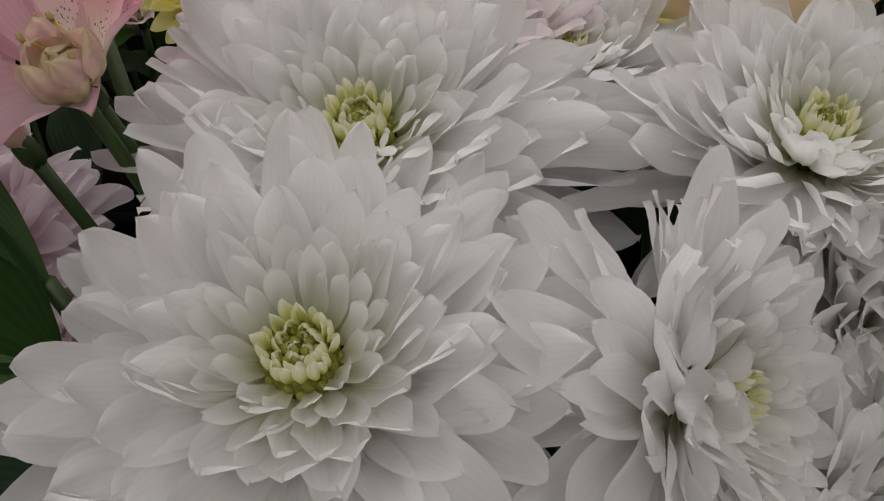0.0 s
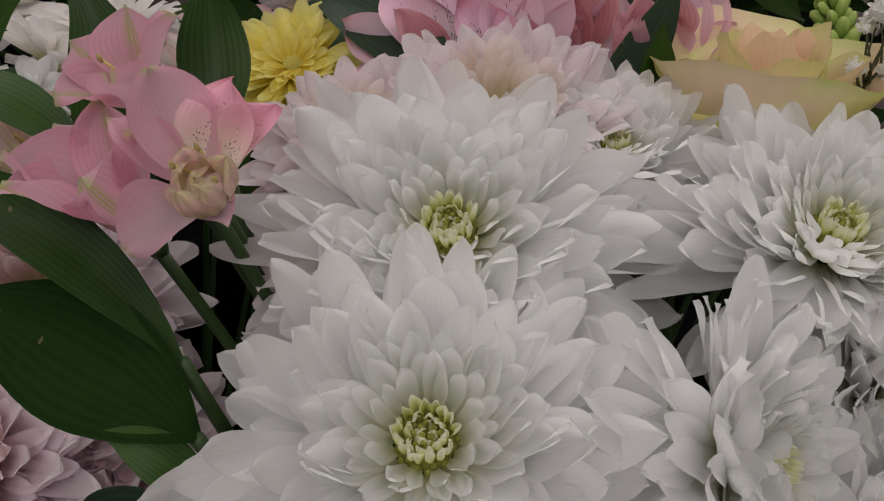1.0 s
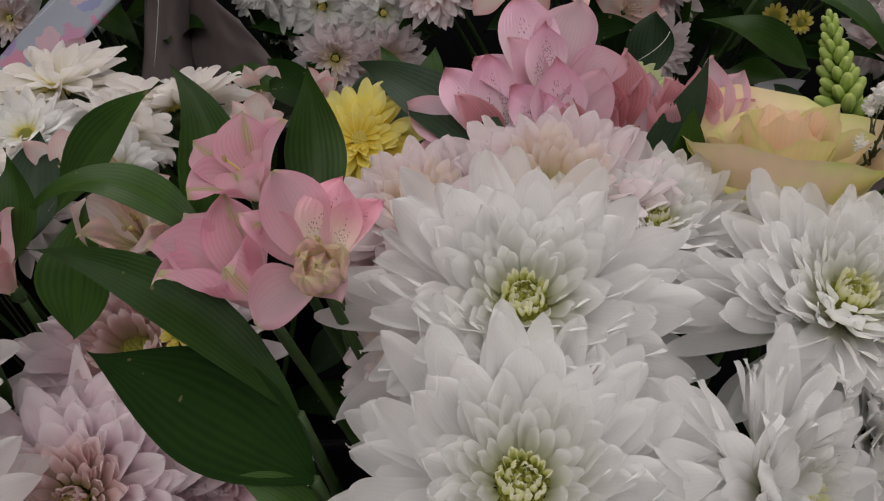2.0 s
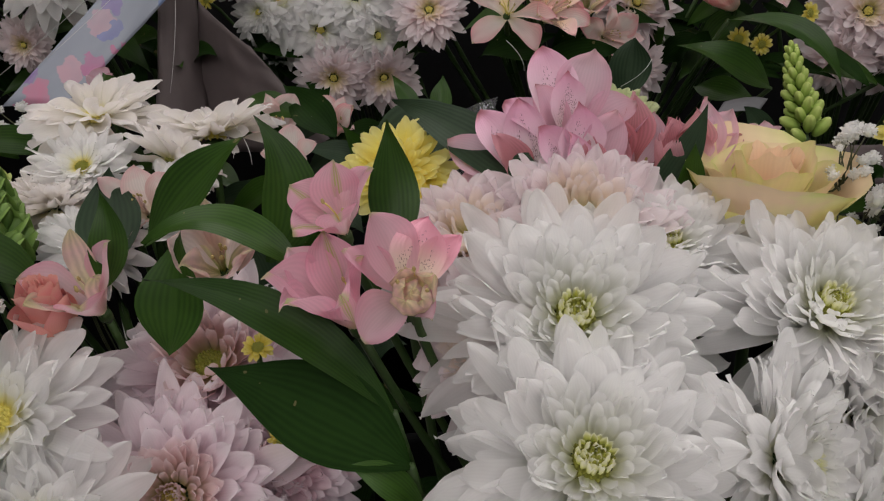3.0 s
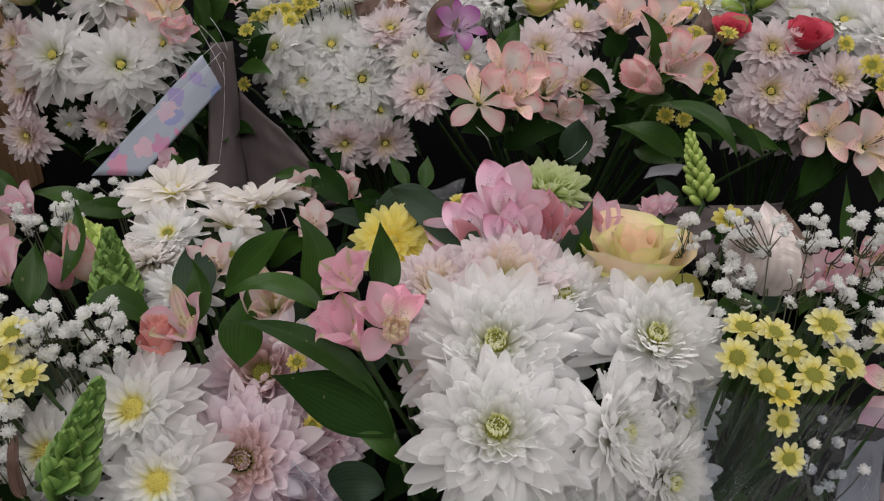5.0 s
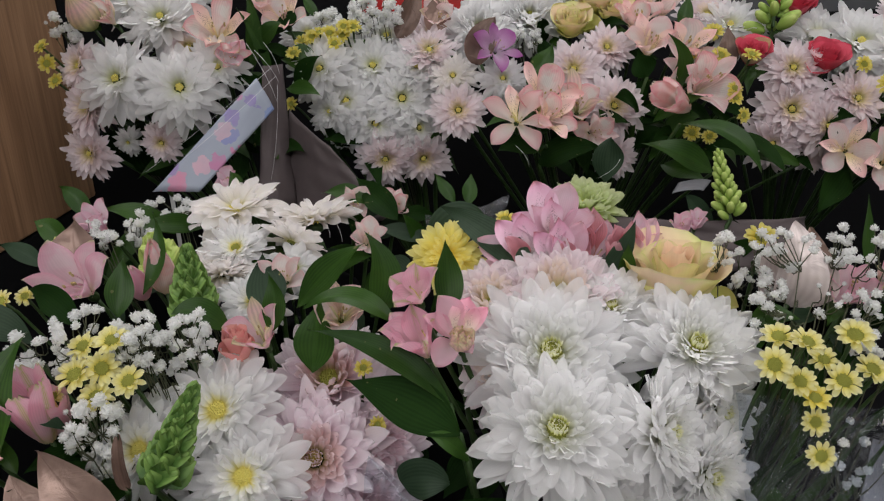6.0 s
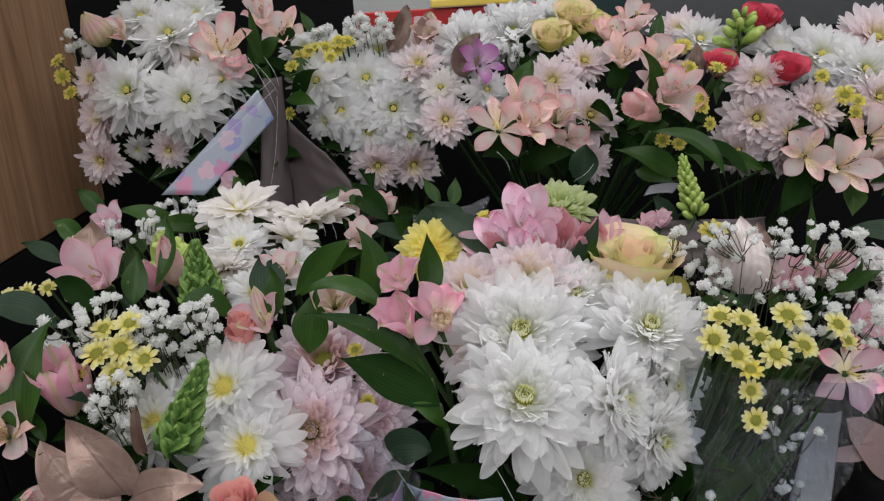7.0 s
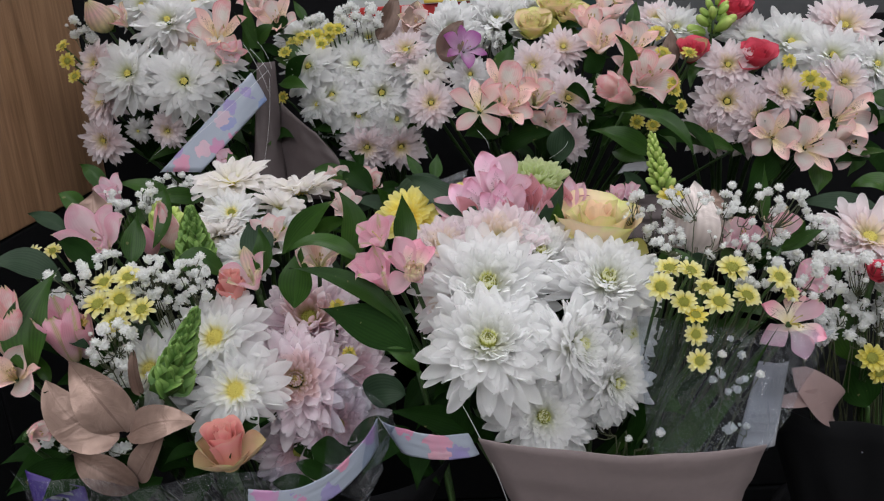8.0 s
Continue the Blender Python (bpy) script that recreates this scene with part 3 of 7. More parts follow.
def rose(pos, yaw, elev, diameter, mat, guard, label, foot, seed=0, guards=4, height=1.0, opening=1.0, spin=0, guard_size=1.0, lift=(15, 50), heart=None):
    rs = random.Random(seed * 13 + 1)
    root = thing("rose", facing(pos, yaw, elev, spin, diameter), label, "rose", "roses")

    def cup_petal(r0, r1, H, span, flare, z0, sd):
        nu, nv = 8, 10
        vs, uv = [], []
        k = np.random.RandomState(sd)
        p1, p2 = k.rand() * 6, k.rand() * 6
        for i in range(nu + 1):
            h = i / nu
            for j in range(nv + 1):
                q = 2 * j / nv - 1
                a = q * span * 0.5 * (0.45 + 0.55 * math.sin(math.pi * (0.2 + 0.5 * h)))
                r = r0 + (r1 - r0) * math.sin(h * 1.57) + flare * max(h - 0.6, 0) ** 2 * 6 + 0.014 * math.sin(6 * q + p1) * h
                z = z0 + H * h * (1 - 0.16 * q * q) - flare * 0.5 * max(h - 0.75, 0) + 0.012 * math.sin(9 * q + p2) * h
                vs.append((r * math.cos(a), r * math.sin(a), z))
                uv.append((j / nv, h))
        return np.array(vs), grid_faces(nu, nv), uv
    rows = [(3, 0.03, 0.06, 0.66, 2.8, 0.02), (3, 0.05, 0.12, 0.66, 2.6, 0.03), (4, 0.08, 0.19, 0.64, 2.3, 0.04), (3, 0.12, 0.31, 0.6, 2.6, 0.07), (3, 0.15, 0.43, 0.62, 2.7, 0.1)]
    for k, (n, r0, r1, H, span, flare) in enumerate(rows):
        for i in range(n):
            g = cup_petal(r0, r1 * opening, H * height * rs.uniform(0.94, 1.05), span, flare * min(1.0, opening * opening * 1.6), -0.42 * height, seed * 100 + k * 10 + i)
            child("petal", geo_mesh("petal", [(*g, 0)], [heart if heart and k < 2 else mat]), root, pose(0, 0, 0, 0, 0, 360 * i / n + 40 * k + rs.uniform(-12, 12)))
    for i in range(guards):
        g = petal_geo(0.76 * guard_size, 0.66 * guard_size, 0.5, 0.35, 1.5, 0.55, 0.4, 9, 8, 0.02, seed + i)
        child("guard_petal", geo_mesh("guard_petal", [(*g, 0)], [guard]), root, pose(0, 0, 0, 0, 0, 360 * i / guards + rs.uniform(-20, 20)) @ pose(0.1, 0, -0.42 * height, 0, -rs.uniform(*lift), 0), "paler outer petal")
    child("hip", geo_mesh("hip", [moved(blob_geo(0.13, 0.12, 8, 5), pose(0, 0, -0.46 * height))], [M_stem]), root)
    stem_part(root, foot, (0, 0, -0.5), 0.0026)
    return root


def small_daisy(pos, yaw, elev, diameter, foot, mat=None, label="small pale yellow daisy with an olive centre on a thin stem", seed=0, n=13, stem=True, disc=None):
    """Blooms of the back row, a few petals' width each, keep their petals in one mesh."""
    mat, disc = mat or M_lemon, disc or M_disc
    rs = random.Random(seed)
    root = thing("daisy", facing(pos, yaw + rs.uniform(-18, 18), elev + rs.uniform(-14, 22), rs.uniform(0, 360), diameter / 2), label, "daisy", "small daisies")
    joined = []
    for k in range(2):
        for i in range(n if k == 0 else n - 4):
            var = rs.randrange(3)
            g = cached(("dp", k, var), lambda: petal_geo(0.68 - 0.14 * k, 0.33, 0.5, (0.25, -0.3, 0.5)[var], 1.9, 0.5, 0.4, 6, 4, 0.03, var, 0.3 * (var - 1), 1.2, 1.0))
            m = pose(0, 0, 0, 0, 0, 360 * (i + 0.5 * k) / (n - 4 * k) + rs.uniform(-9, 9)) @ pose(0.34, 0, -0.05 + 0.05 * k, rs.uniform(-14, 14), -(1 + 18 * k + rs.uniform(-13, 13)), 0)
            if mat is M_gold:
                joined.append(moved(g, m))
            else:
                child("petal", cached(("dm", mat.name, k, var), lambda: geo_mesh("petal", [(*g, 0)], [mat])), root, m)
    if joined:
        tagged(child("petals", geo_mesh("petals", joined, [mat]), root), kind="stuff")
    dots = [moved(blob_geo(0.4, 0.16, 12, 6), pose(0, 0, -0.04))]
    for i in range(60):
        rr, a = 0.39 * math.sqrt((i + 0.5) / 60), i * 2.39996
        dots.append(moved(blob_geo(0.045, 0.06, 5, 3), pose(rr * math.cos(a), rr * math.sin(a), 0.12 - 0.5 * rr * rr)))
    child("flower_eye", cached(("dd", disc.name), lambda: geo_mesh("flower_eye", dots, [disc])), root)
    if stem:
        stem_part(root, foot, (0, 0, -0.1), 0.0012)
    return root


def leaf_geo(base, tip, width, bulge, up, fold=0.25, nu=14, nv=6, peak=0.78, wave=0.07, seed=0, sharp=1.25):
    base, tip, bulge = Vector(base), Vector(tip), Vector(bulge)
    pts = arc(base, tip, bulge, nu)
    ph = random.Random(seed).uniform(0, 6)
    vs, uv = [], []
    for i, p in enumerate(pts):
        s = i / nu
        d = (pts[min(i + 1, nu)] - pts[max(i - 1, 0)]).normalized()
        side = d.cross(Vector(up)).normalized()
        nrm = side.cross(d)
        w = 0.5 * width * (max(math.sin(math.pi * s ** peak), 0) ** sharp + 0.1 * (1 - s))
        for j in range(nv + 1):
            q = 2 * j / nv - 1
            vs.append(p + side * (q * w) + nrm * (fold * w * abs(q) + wave * width * math.sin(7 * s + ph) * q))
            uv.append((j / nv, s))
    return np.array(vs), grid_faces(nu, nv), uv


def foliage(label, foot, category="leaves", name="leafy_stem"):
    return thing(name, Matrix.Translation(foot), label, category, "loose foliage")


def leaf(root, base, tip, width, bulge=(0, 0, 0.01), up=(0, -0.6, 0.8), mat=None, fold=0.25, stalk=True, peak=0.78, seed=0, sharp=1.25):
    ob = world_part("leaf", [(*leaf_geo(base, tip, width, bulge, up, fold, peak=peak, seed=seed, sharp=sharp), 0)], [mat or M_leaf], root)
    if stalk:
        foot = wm(root).translation
        world_part("stem", [(*tube_geo(arc(base, foot, (0, 0.01, 0), 8), 0.0018, 0.0026), 0)], [M_stem], root)
    return ob


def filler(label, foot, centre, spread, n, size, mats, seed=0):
    """Loose leaves in a bunch; dark ones put shade into gaps between blooms."""
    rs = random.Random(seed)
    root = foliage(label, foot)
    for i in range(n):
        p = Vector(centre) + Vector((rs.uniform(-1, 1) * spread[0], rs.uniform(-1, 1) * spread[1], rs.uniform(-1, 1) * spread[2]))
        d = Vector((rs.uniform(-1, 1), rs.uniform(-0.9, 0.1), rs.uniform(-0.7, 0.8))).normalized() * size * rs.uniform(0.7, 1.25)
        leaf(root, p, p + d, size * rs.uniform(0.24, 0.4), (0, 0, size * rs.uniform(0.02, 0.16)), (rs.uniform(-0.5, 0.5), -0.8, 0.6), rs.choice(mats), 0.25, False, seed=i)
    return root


def gypsophila(foot, centre, spread, count, label, puff=0.005, seed=0, group="baby's breath sprays"):
    """A spray of tiny double blossoms on forking wiry stems."""
    rs = random.Random(seed * 3 + 2)
    root = thing("gypsophila", Matrix.Translation(foot), label, "baby's breath", group)

    def puff_mesh(v):
        geos = [moved(blob_geo(0.66, 0.6, 8, 6, 0.4, v), Matrix())]
        for i in range(24):
            el, az = 84 - 130 * math.sqrt(i / 24), i * 137.5
            geos.append(moved(petal_geo(0.44, 0.44, 0.6, 0.5, 1.7, 0.45, 0.6, 3, 2, 0.06, i + v, 0.0, 1.0, 1.0), pose(0, 0, 0, 0, 0, az) @ pose(0, 0, 0, rs.uniform(-30, 30), -el, 0) @ pose(0.5, 0, 0)))
        return geo_mesh("blossom", geos, [M_puff])
    c, f = Vector(centre), Vector(foot)
    twigs = []
    hubs = [c + Vector((rs.uniform(-0.55, 0.55) * spread[0], rs.uniform(-0.5, 0.5) * spread[1], rs.uniform(-0.9, 0.1) * spread[2])) for i in range(max(5, count // 4))]
    for h in hubs:
        twigs.append((*tube_geo(arc(f, h, ((h - f).x * 0.15 + rs.uniform(-0.012, 0.012), rs.uniform(-0.006, 0.006), -0.01), 8), 0.0008, 0.0004, 5), 0))
    for i in range(int(count * 1.25)):
        p = c + Vector((rs.uniform(-1, 1) * spread[0], rs.uniform(-1, 1) * spread[1], rs.uniform(-1, 1) * spread[2]))
        h = min(hubs, key=lambda q: (q - p).length)
        p = p.lerp(h + Vector((0, 0, 0.55 * spread[2])), 0.3)
        twigs.append((*tube_geo(arc(h, p, (rs.uniform(-0.004, 0.004), 0, -0.004), 4), 0.0005, 0.0003, 4), 0))
        s = puff * rs.choice((0.45, 0.75, 0.9, 1.0, 1.15))
        me = cached(("puff", rs.randrange(3)), lambda: puff_mesh(i))
        child("blossom", me, root, Matrix.Translation(p - f) @ pose(0, 0, 0, rs.uniform(-30, 60), rs.uniform(-30, 30), rs.uniform(0, 360)) @ Matrix.Diagonal((s, s, s, 1)))
    tagged(world_part("twigs", twigs, [M_stem_w], root), kind="stuff")
    return root


def bud_spike(tip, base, width, mat, label, foot, n=60, seed=0, loose=0.0):
    """A spike of overlapping green buds, tight at the tip."""
    rs = random.Random(seed)
    a, b = Vector(base), Vector(tip)
    root = thing("snapdragon_spike", Matrix.Translation(a), label, "flower spike", "green bud spikes")
    d = (b - a)
    q = d.to_track_quat("Z", "Y").to_matrix().to_4x4()
    world_part("stem", [(*tube_geo(arc(foot, a, (0, 0.01, 0), 8)[:-1] + arc(a, b, (0, 0, 0), 6), 0.003, 0.0015), 0)], [M_stem], root)

    def bud_mesh():
        if loose:
            return geo_mesh("bud", [moved(blob_geo(0.24, 0.46, 10, 8, 0.1), pose(0.46, 0, 0, 0, 90, 0))], [mat])
        geos = [moved(blob_geo(0.2, 0.5, 8, 6), pose(0.5, 0, 0, 0, 90, 0))]
        geos += [moved(petal_geo(1.05, 0.66, 0.9, 0.4, 1.2, 0.72, 0.5, 6, 4, 0.02, i), pose(0, 0, 0, 180 * i, 0, 0) @ pose(0, 0, -0.22, 0, -6, 0)) for i in range(2)]
        return geo_mesh("bud", geos, [mat])
    me = cached(("bud", mat.name, loose > 0), bud_mesh)
    for i in range(n):
        s = i / (n - 1)
        size = width * (0.86 - 0.46 * s) * rs.uniform(0.9, 1.1)
        az = i * 137.5 + rs.uniform(-14, 14)
        m = q @ pose(0, 0, d.length * (s ** 0.9) * 0.96, 0, 0, az) @ pose(width * 0.1 * (1 - s) + loose * 0.004, 0, 0, 0, -(46 + 36 * s) + loose * 26, 0) @ Matrix.Diagonal((size, size, size, 1))
        child("bud", me, root, m)
    return root


# ---- setting ----
def wood_material():
    t = Tree("oak_panel")
    g = t.coords("Object", (9, 9, 0.55))
    n = t.noise(7.0, 6, g, 1.2)
    fine = t.noise(60.0, 4, t.coords("Object", (8, 8, 0.3)))
    f = t.math("ADD", t.math("MULTIPLY", n, 0.75), t.math("MULTIPLY", fine, 0.3))
    col = t.ramp(f, [(0.25, (0.12, 0.062, 0.03)), (0.5, (0.25, 0.14, 0.075)), (0.75, (0.37, 0.22, 0.125))])
    return t.finish(col, 0.45, t.bump(fine, 0.2, 0.0006))


M_wood = wood_material()
M_black = plain_material("black_board", (0.003, 0.003, 0.0035), (0.007, 0.007, 0.008), 30, 0.8, 0.2, spec=0.08)
M_bucket = plain_material("black_bucket", (0.002, 0.002, 0.0025), (0.005, 0.005, 0.006), 60, 0.7, 0.1, spec=0.06)
M_tile = plain_material("floor_vinyl", (0.22, 0.21, 0.2), (0.32, 0.31, 0.29), 20, 0.4, 0.1)
M_wall = plain_material("hall_paint", (0.42, 0.42, 0.42), (0.5, 0.5, 0.49), 14, 0.7, 0.1)
M_ceil = plain_material("ceiling_paint", (0.6, 0.6, 0.6), (0.68, 0.68, 0.67), 14, 0.8, 0.1)
M_redsign = plain_material("red_rail", (0.36, 0.015, 0.015), (0.5, 0.03, 0.025), 30, 0.35, 0.05)
M_yelsign = plain_material("yellow_strip", (0.65, 0.45, 0.06), (0.78, 0.58, 0.12), 30, 0.4, 0.05)
M_greysign = plain_material("grey_plastic", (0.05, 0.052, 0.055), (0.09, 0.09, 0.095), 30, 0.4, 0.05)
M_teal = plain_material("teal_plastic", (0.004, 0.02, 0.022), (0.008, 0.03, 0.032), 30, 0.4, 0.05)
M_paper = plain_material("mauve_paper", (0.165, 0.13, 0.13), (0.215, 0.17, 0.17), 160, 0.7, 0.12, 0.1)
# Darker copy of the mauve paper; shade at the back is put into it.
M_paper_shaded = plain_material("shaded_taupe_paper", (0.058, 0.045, 0.047), (0.088, 0.068, 0.068), 160, 0.7, 0.12, 0.1)
# Pink darkened to carry the shade that the bow sits in.
M_paper_pink = plain_material("shaded_pink_paper", (0.2, 0.135, 0.13), (0.26, 0.18, 0.17), 160, 0.6, 0.12, 0.2)
M_tag = plain_material("label_paper", (0.15, 0.15, 0.165), (0.2, 0.2, 0.215), 80, 0.5, 0.05)
M_tagprint = plain_material("label_print", (0.1, 0.1, 0.11), (0.2, 0.2, 0.21), 80, 0.5, 0.05)
M_purple = plain_material("purple_card", (0.03, 0.013, 0.11), (0.045, 0.02, 0.15), 80, 0.4, 0.05)


def film_material(name, clear, tint=(0.9, 0.92, 0.95)):
    t = Tree(name)
    n = t.noise(22.0, 3, t.coords("Object", (1, 1, 0.35)), 2.0)
    nrm = t.bump(n, 0.9, 0.02)
    tr = t.add("ShaderNodeBsdfTransparent")
    tr.inputs[0].default_value = (*tint, 1)
    gl = t.add("ShaderNodeBsdfGlossy")
    gl.inputs["Roughness"].default_value = 0.05
    t.link(nrm, gl.inputs["Normal"])
    di = t.add("ShaderNodeBsdfDiffuse")
    di.inputs[0].default_value = (0.6, 0.6, 0.63, 1)
    lw = t.add("ShaderNodeFresnel")
    lw.inputs[0].default_value = 1.5
    t.link(nrm, lw.inputs["Normal"])
    m1, m2 = t.add("ShaderNodeMixShader"), t.add("ShaderNodeMixShader")
    m1.inputs[0].default_value = 1 - clear
    t.link(tr.outputs[0], m1.inputs[1]), t.link(di.outputs[0], m1.inputs[2])
    t.link(t.math("MULTIPLY", lw.outputs[0], 0.15), m2.inputs[0]), t.link(m1.outputs[0], m2.inputs[1]), t.link(gl.outputs[0], m2.inputs[2])
    t.link(m2.outputs[0], t.out.inputs[0])
    return t.mat


M_film = film_material("clear_film", 0.99)
M_film_milky = film_material("milky_film", 0.95)


def printed_material():
    """Pale blue band printed with watercolour flowers in pink, mauve and blue."""
    t = Tree("printed_band")
    g = t.coords("Object", (1, 1, 1))
    v = t.add("ShaderNodeTexVoronoi")
    v.inputs["Scale"].default_value = 46.0
    dist = t.noise(120.0, 2, g)
    shift = t.add("ShaderNodeVectorMath")
    shift.operation = "MULTIPLY_ADD"
    shift.inputs[1].default_value = (0.014, 0.014, 0.014)
    nn = t.add("ShaderNodeTexNoise")
    nn.inputs["Scale"].default_value = 120.0
    t.link(g, nn.inputs["Vector"]), t.link(nn.outputs["Color"], shift.inputs[0]), t.link(g, shift.inputs[2])
    t.link(shift.outputs[0], v.inputs["Vector"])
    sep = t.add("ShaderNodeSeparateXYZ")
    t.link(v.outputs["Color"], sep.inputs[0])
    ink = t.ramp(sep.outputs[0], [(0.0, (0.16, 0.27, 0.48)), (0.3, (0.3, 0.2, 0.42)), (0.55, (0.55, 0.2, 0.32)), (0.75, (0.6, 0.33, 0.4)), (1.0, (0.3, 0.42, 0.5))])
    spot = t.math("MULTIPLY", t.math("LESS_THAN", v.outputs["Distance"], 0.44), t.math("GREATER_THAN", sep.outputs[1], 0.1))
    wash = t.math("ADD", 0.55, t.math("MULTIPLY", dist, 0.7))
    # Pale blue base is darkened for the shade and film over the bands.
    col = t.mix(t.math("MULTIPLY", spot, wash), (0.31, 0.34, 0.41), ink)
    return t.finish(col, 0.35, None, 0.15)


M_print = printed_material()


def box_geo(x0, y0, z0, x1, y1, z1):
    v = np.array([(x, y, z) for x in (x0, x1) for y in (y0, y1) for z in (z0, z1)], dtype=float)
    f = [(0, 1, 3, 2), (4, 6, 7, 5), (0, 4, 5, 1), (2, 3, 7, 6), (0, 2, 6, 4), (1, 5, 7, 3)]
    return v, f, [(0, 0)] * 8


def slab(name, corners, mat, label, category="", kind="structure", bevel=0.002, parent=None):
    x0, y0, z0, x1, y1, z1 = corners
    me = geo_mesh(name, [(*box_geo(*corners), 0)], [mat])
    me.polygons.foreach_set("use_smooth", np.zeros(6, dtype=bool))
    ob = new(name, me)
    ob.parent = parent
    b = ob.modifiers.new("edge", "BEVEL")
    b.width, b.segments = bevel, 2
    return tagged(ob, label, category, "", kind)


slab("floor", (-4, -4, -0.1, 4, 4, 0), M_tile, "grey vinyl shop floor")
slab("ceiling", (-4, -4, 3.2, 4, 4, 3.3), M_ceil, "white ceiling with added lit panels")
slab("wall_north", (-4, 4, 0, 4, 4.1, 3.2), M_wall, "pale grey shop wall")
slab("wall_south", (-4, -4.1, 0, 4, -4, 3.2), M_wall, "pale grey shop wall")
slab("wall_west", (-4.1, -4, 0, -4, 4, 3.2), M_wall, "pale grey shop wall")
slab("wall_east", (4, -4, 0, 4.1, 4, 3.2), M_wall, "pale grey shop wall")

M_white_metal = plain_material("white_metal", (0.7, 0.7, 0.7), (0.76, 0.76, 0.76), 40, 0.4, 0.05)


# Glow of the added panels, which lights the flowers as well.
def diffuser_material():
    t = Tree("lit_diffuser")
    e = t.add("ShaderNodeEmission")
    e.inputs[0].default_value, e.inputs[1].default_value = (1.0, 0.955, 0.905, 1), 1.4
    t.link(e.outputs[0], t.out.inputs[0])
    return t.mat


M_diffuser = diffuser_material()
# Fixtures added round the lamps; none of them is in view.
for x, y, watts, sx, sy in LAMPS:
    lit = thing("added_ceiling_light", Matrix.Translation((x, y, 3.2)), "long lit ceiling panel added out of view, white frame", "ceiling light", "ceiling lights")
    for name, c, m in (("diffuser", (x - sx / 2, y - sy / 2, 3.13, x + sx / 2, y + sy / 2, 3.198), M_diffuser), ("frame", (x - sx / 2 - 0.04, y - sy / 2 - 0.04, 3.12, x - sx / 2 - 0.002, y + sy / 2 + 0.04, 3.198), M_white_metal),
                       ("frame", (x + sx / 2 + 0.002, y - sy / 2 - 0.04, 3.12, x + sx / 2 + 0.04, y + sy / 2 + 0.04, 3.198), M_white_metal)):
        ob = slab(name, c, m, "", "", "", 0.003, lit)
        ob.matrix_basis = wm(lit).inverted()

stand = thing("display_stand", Matrix.Translation((0, 0.5, 0)), "black stepped flower stand with an oak side panel", "display stand")
# Tall back, front, lower and rear boards are added black to keep gaps dark.
for name, c, m, lab in (("lower_step", (-0.53, -0.02, 0.0, 1.3, 0.44, 0.40), M_black, ""), ("upper_step", (-0.53, 0.445, 0.0, 1.3, 0.95, 0.56), M_black, ""),
                        ("riser", (-0.53, 0.445, 0.563, 1.3, 0.455, 0.72), M_black, ""), ("back_board", (-0.53, 0.955, 0.0, 1.3, 0.97, 1.10), M_black, ""),
                        ("tall_back", (-0.53, 0.972, 0.0, -0.20, 0.985, 1.30), M_black, ""), ("front_board", (-0.556, -0.02, 0.0, -0.535, 0.357, 1.0), M_black, ""), ("lower_board", (-0.556, 0.36, 0.0, -0.535, 0.70, 0.938), M_black, ""), ("rear_board", (-0.556, 0.703, 0.0, -0.535, 0.955, 1.45), M_black, ""), ("side_panel", (-0.556, 0.36, 0.94, -0.533, 0.70, 1.6), M_wood, "oak side panel")):
    ob = slab(name, c, m, lab, "", "", 0.003, stand)
    ob.matrix_basis = wm(stand).inverted()
rail = thing("shelf_rail", Matrix.Translation((0, 1.3, 1.1)), "red shelf rail with a yellow strip behind the flowers", "shelf rail")
for name, c, m in (("rail_panel", (-0.5, 1.30, 1.124, 0.16, 1.33, 1.156), M_redsign), ("price_strip", (-0.08, 1.288, 1.157, 0.09, 1.328, 1.172), M_yelsign),
                   ("grey_cap", (0.33, 1.285, 1.0, 2.5, 1.33, 1.3), M_greysign), ("teal_panel", (0.165, 1.30, 1.0, 0.32, 1.33, 1.2), M_teal), ("leg", (-0.45, 1.30, 0.0, -0.42, 1.33, 1.122), M_black),
                   ("leg", (0.10, 1.30, 0.0, 0.13, 1.33, 1.122), M_black), ("leg", (2.3, 1.30, 0.0, 2.33, 1.33, 0.998), M_black)):
    ob = slab(name, c, m, "", "", "", 0.003, rail)
    ob.matrix_basis = wm(rail).inverted()


def bucket(x, y, z0, r0, r1, h):
    root = thing("flower_bucket", Matrix.Translation((x, y, z0)), "black plastic flower bucket on the stand", "bucket", "buckets")
    n, vs, uv = 28, [], []
    prof = [(0.0, 0.0), (r0, 0.0), (r1, h - 0.012), (r1 + 0.006, h - 0.012), (r1 + 0.006, h), (r1 - 0.003, h), (r0 - 0.003, 0.01), (0.0, 0.01)]
    for i, (r, z) in enumerate(prof):
        for j in range(n + 1):
            a = 2 * math.pi * j / n
            vs.append((r * math.cos(a), r * math.sin(a), z))
            uv.append((j / n, i / 7))
    child("shell", geo_mesh("shell", [(np.array(vs), grid_faces(len(prof) - 1, n), uv, 0)], [M_bucket]), root)


for bx, by in ((-0.20, 0.24), (0.06, 0.20), (0.36, 0.24)):
    bucket(bx, by, 0.401, 0.075, 0.1, 0.25)
for bx in (-0.30, -0.10, 0.10, 0.36):
    bucket(bx, 0.70, 0.561, 0.07, 0.09, 0.23)


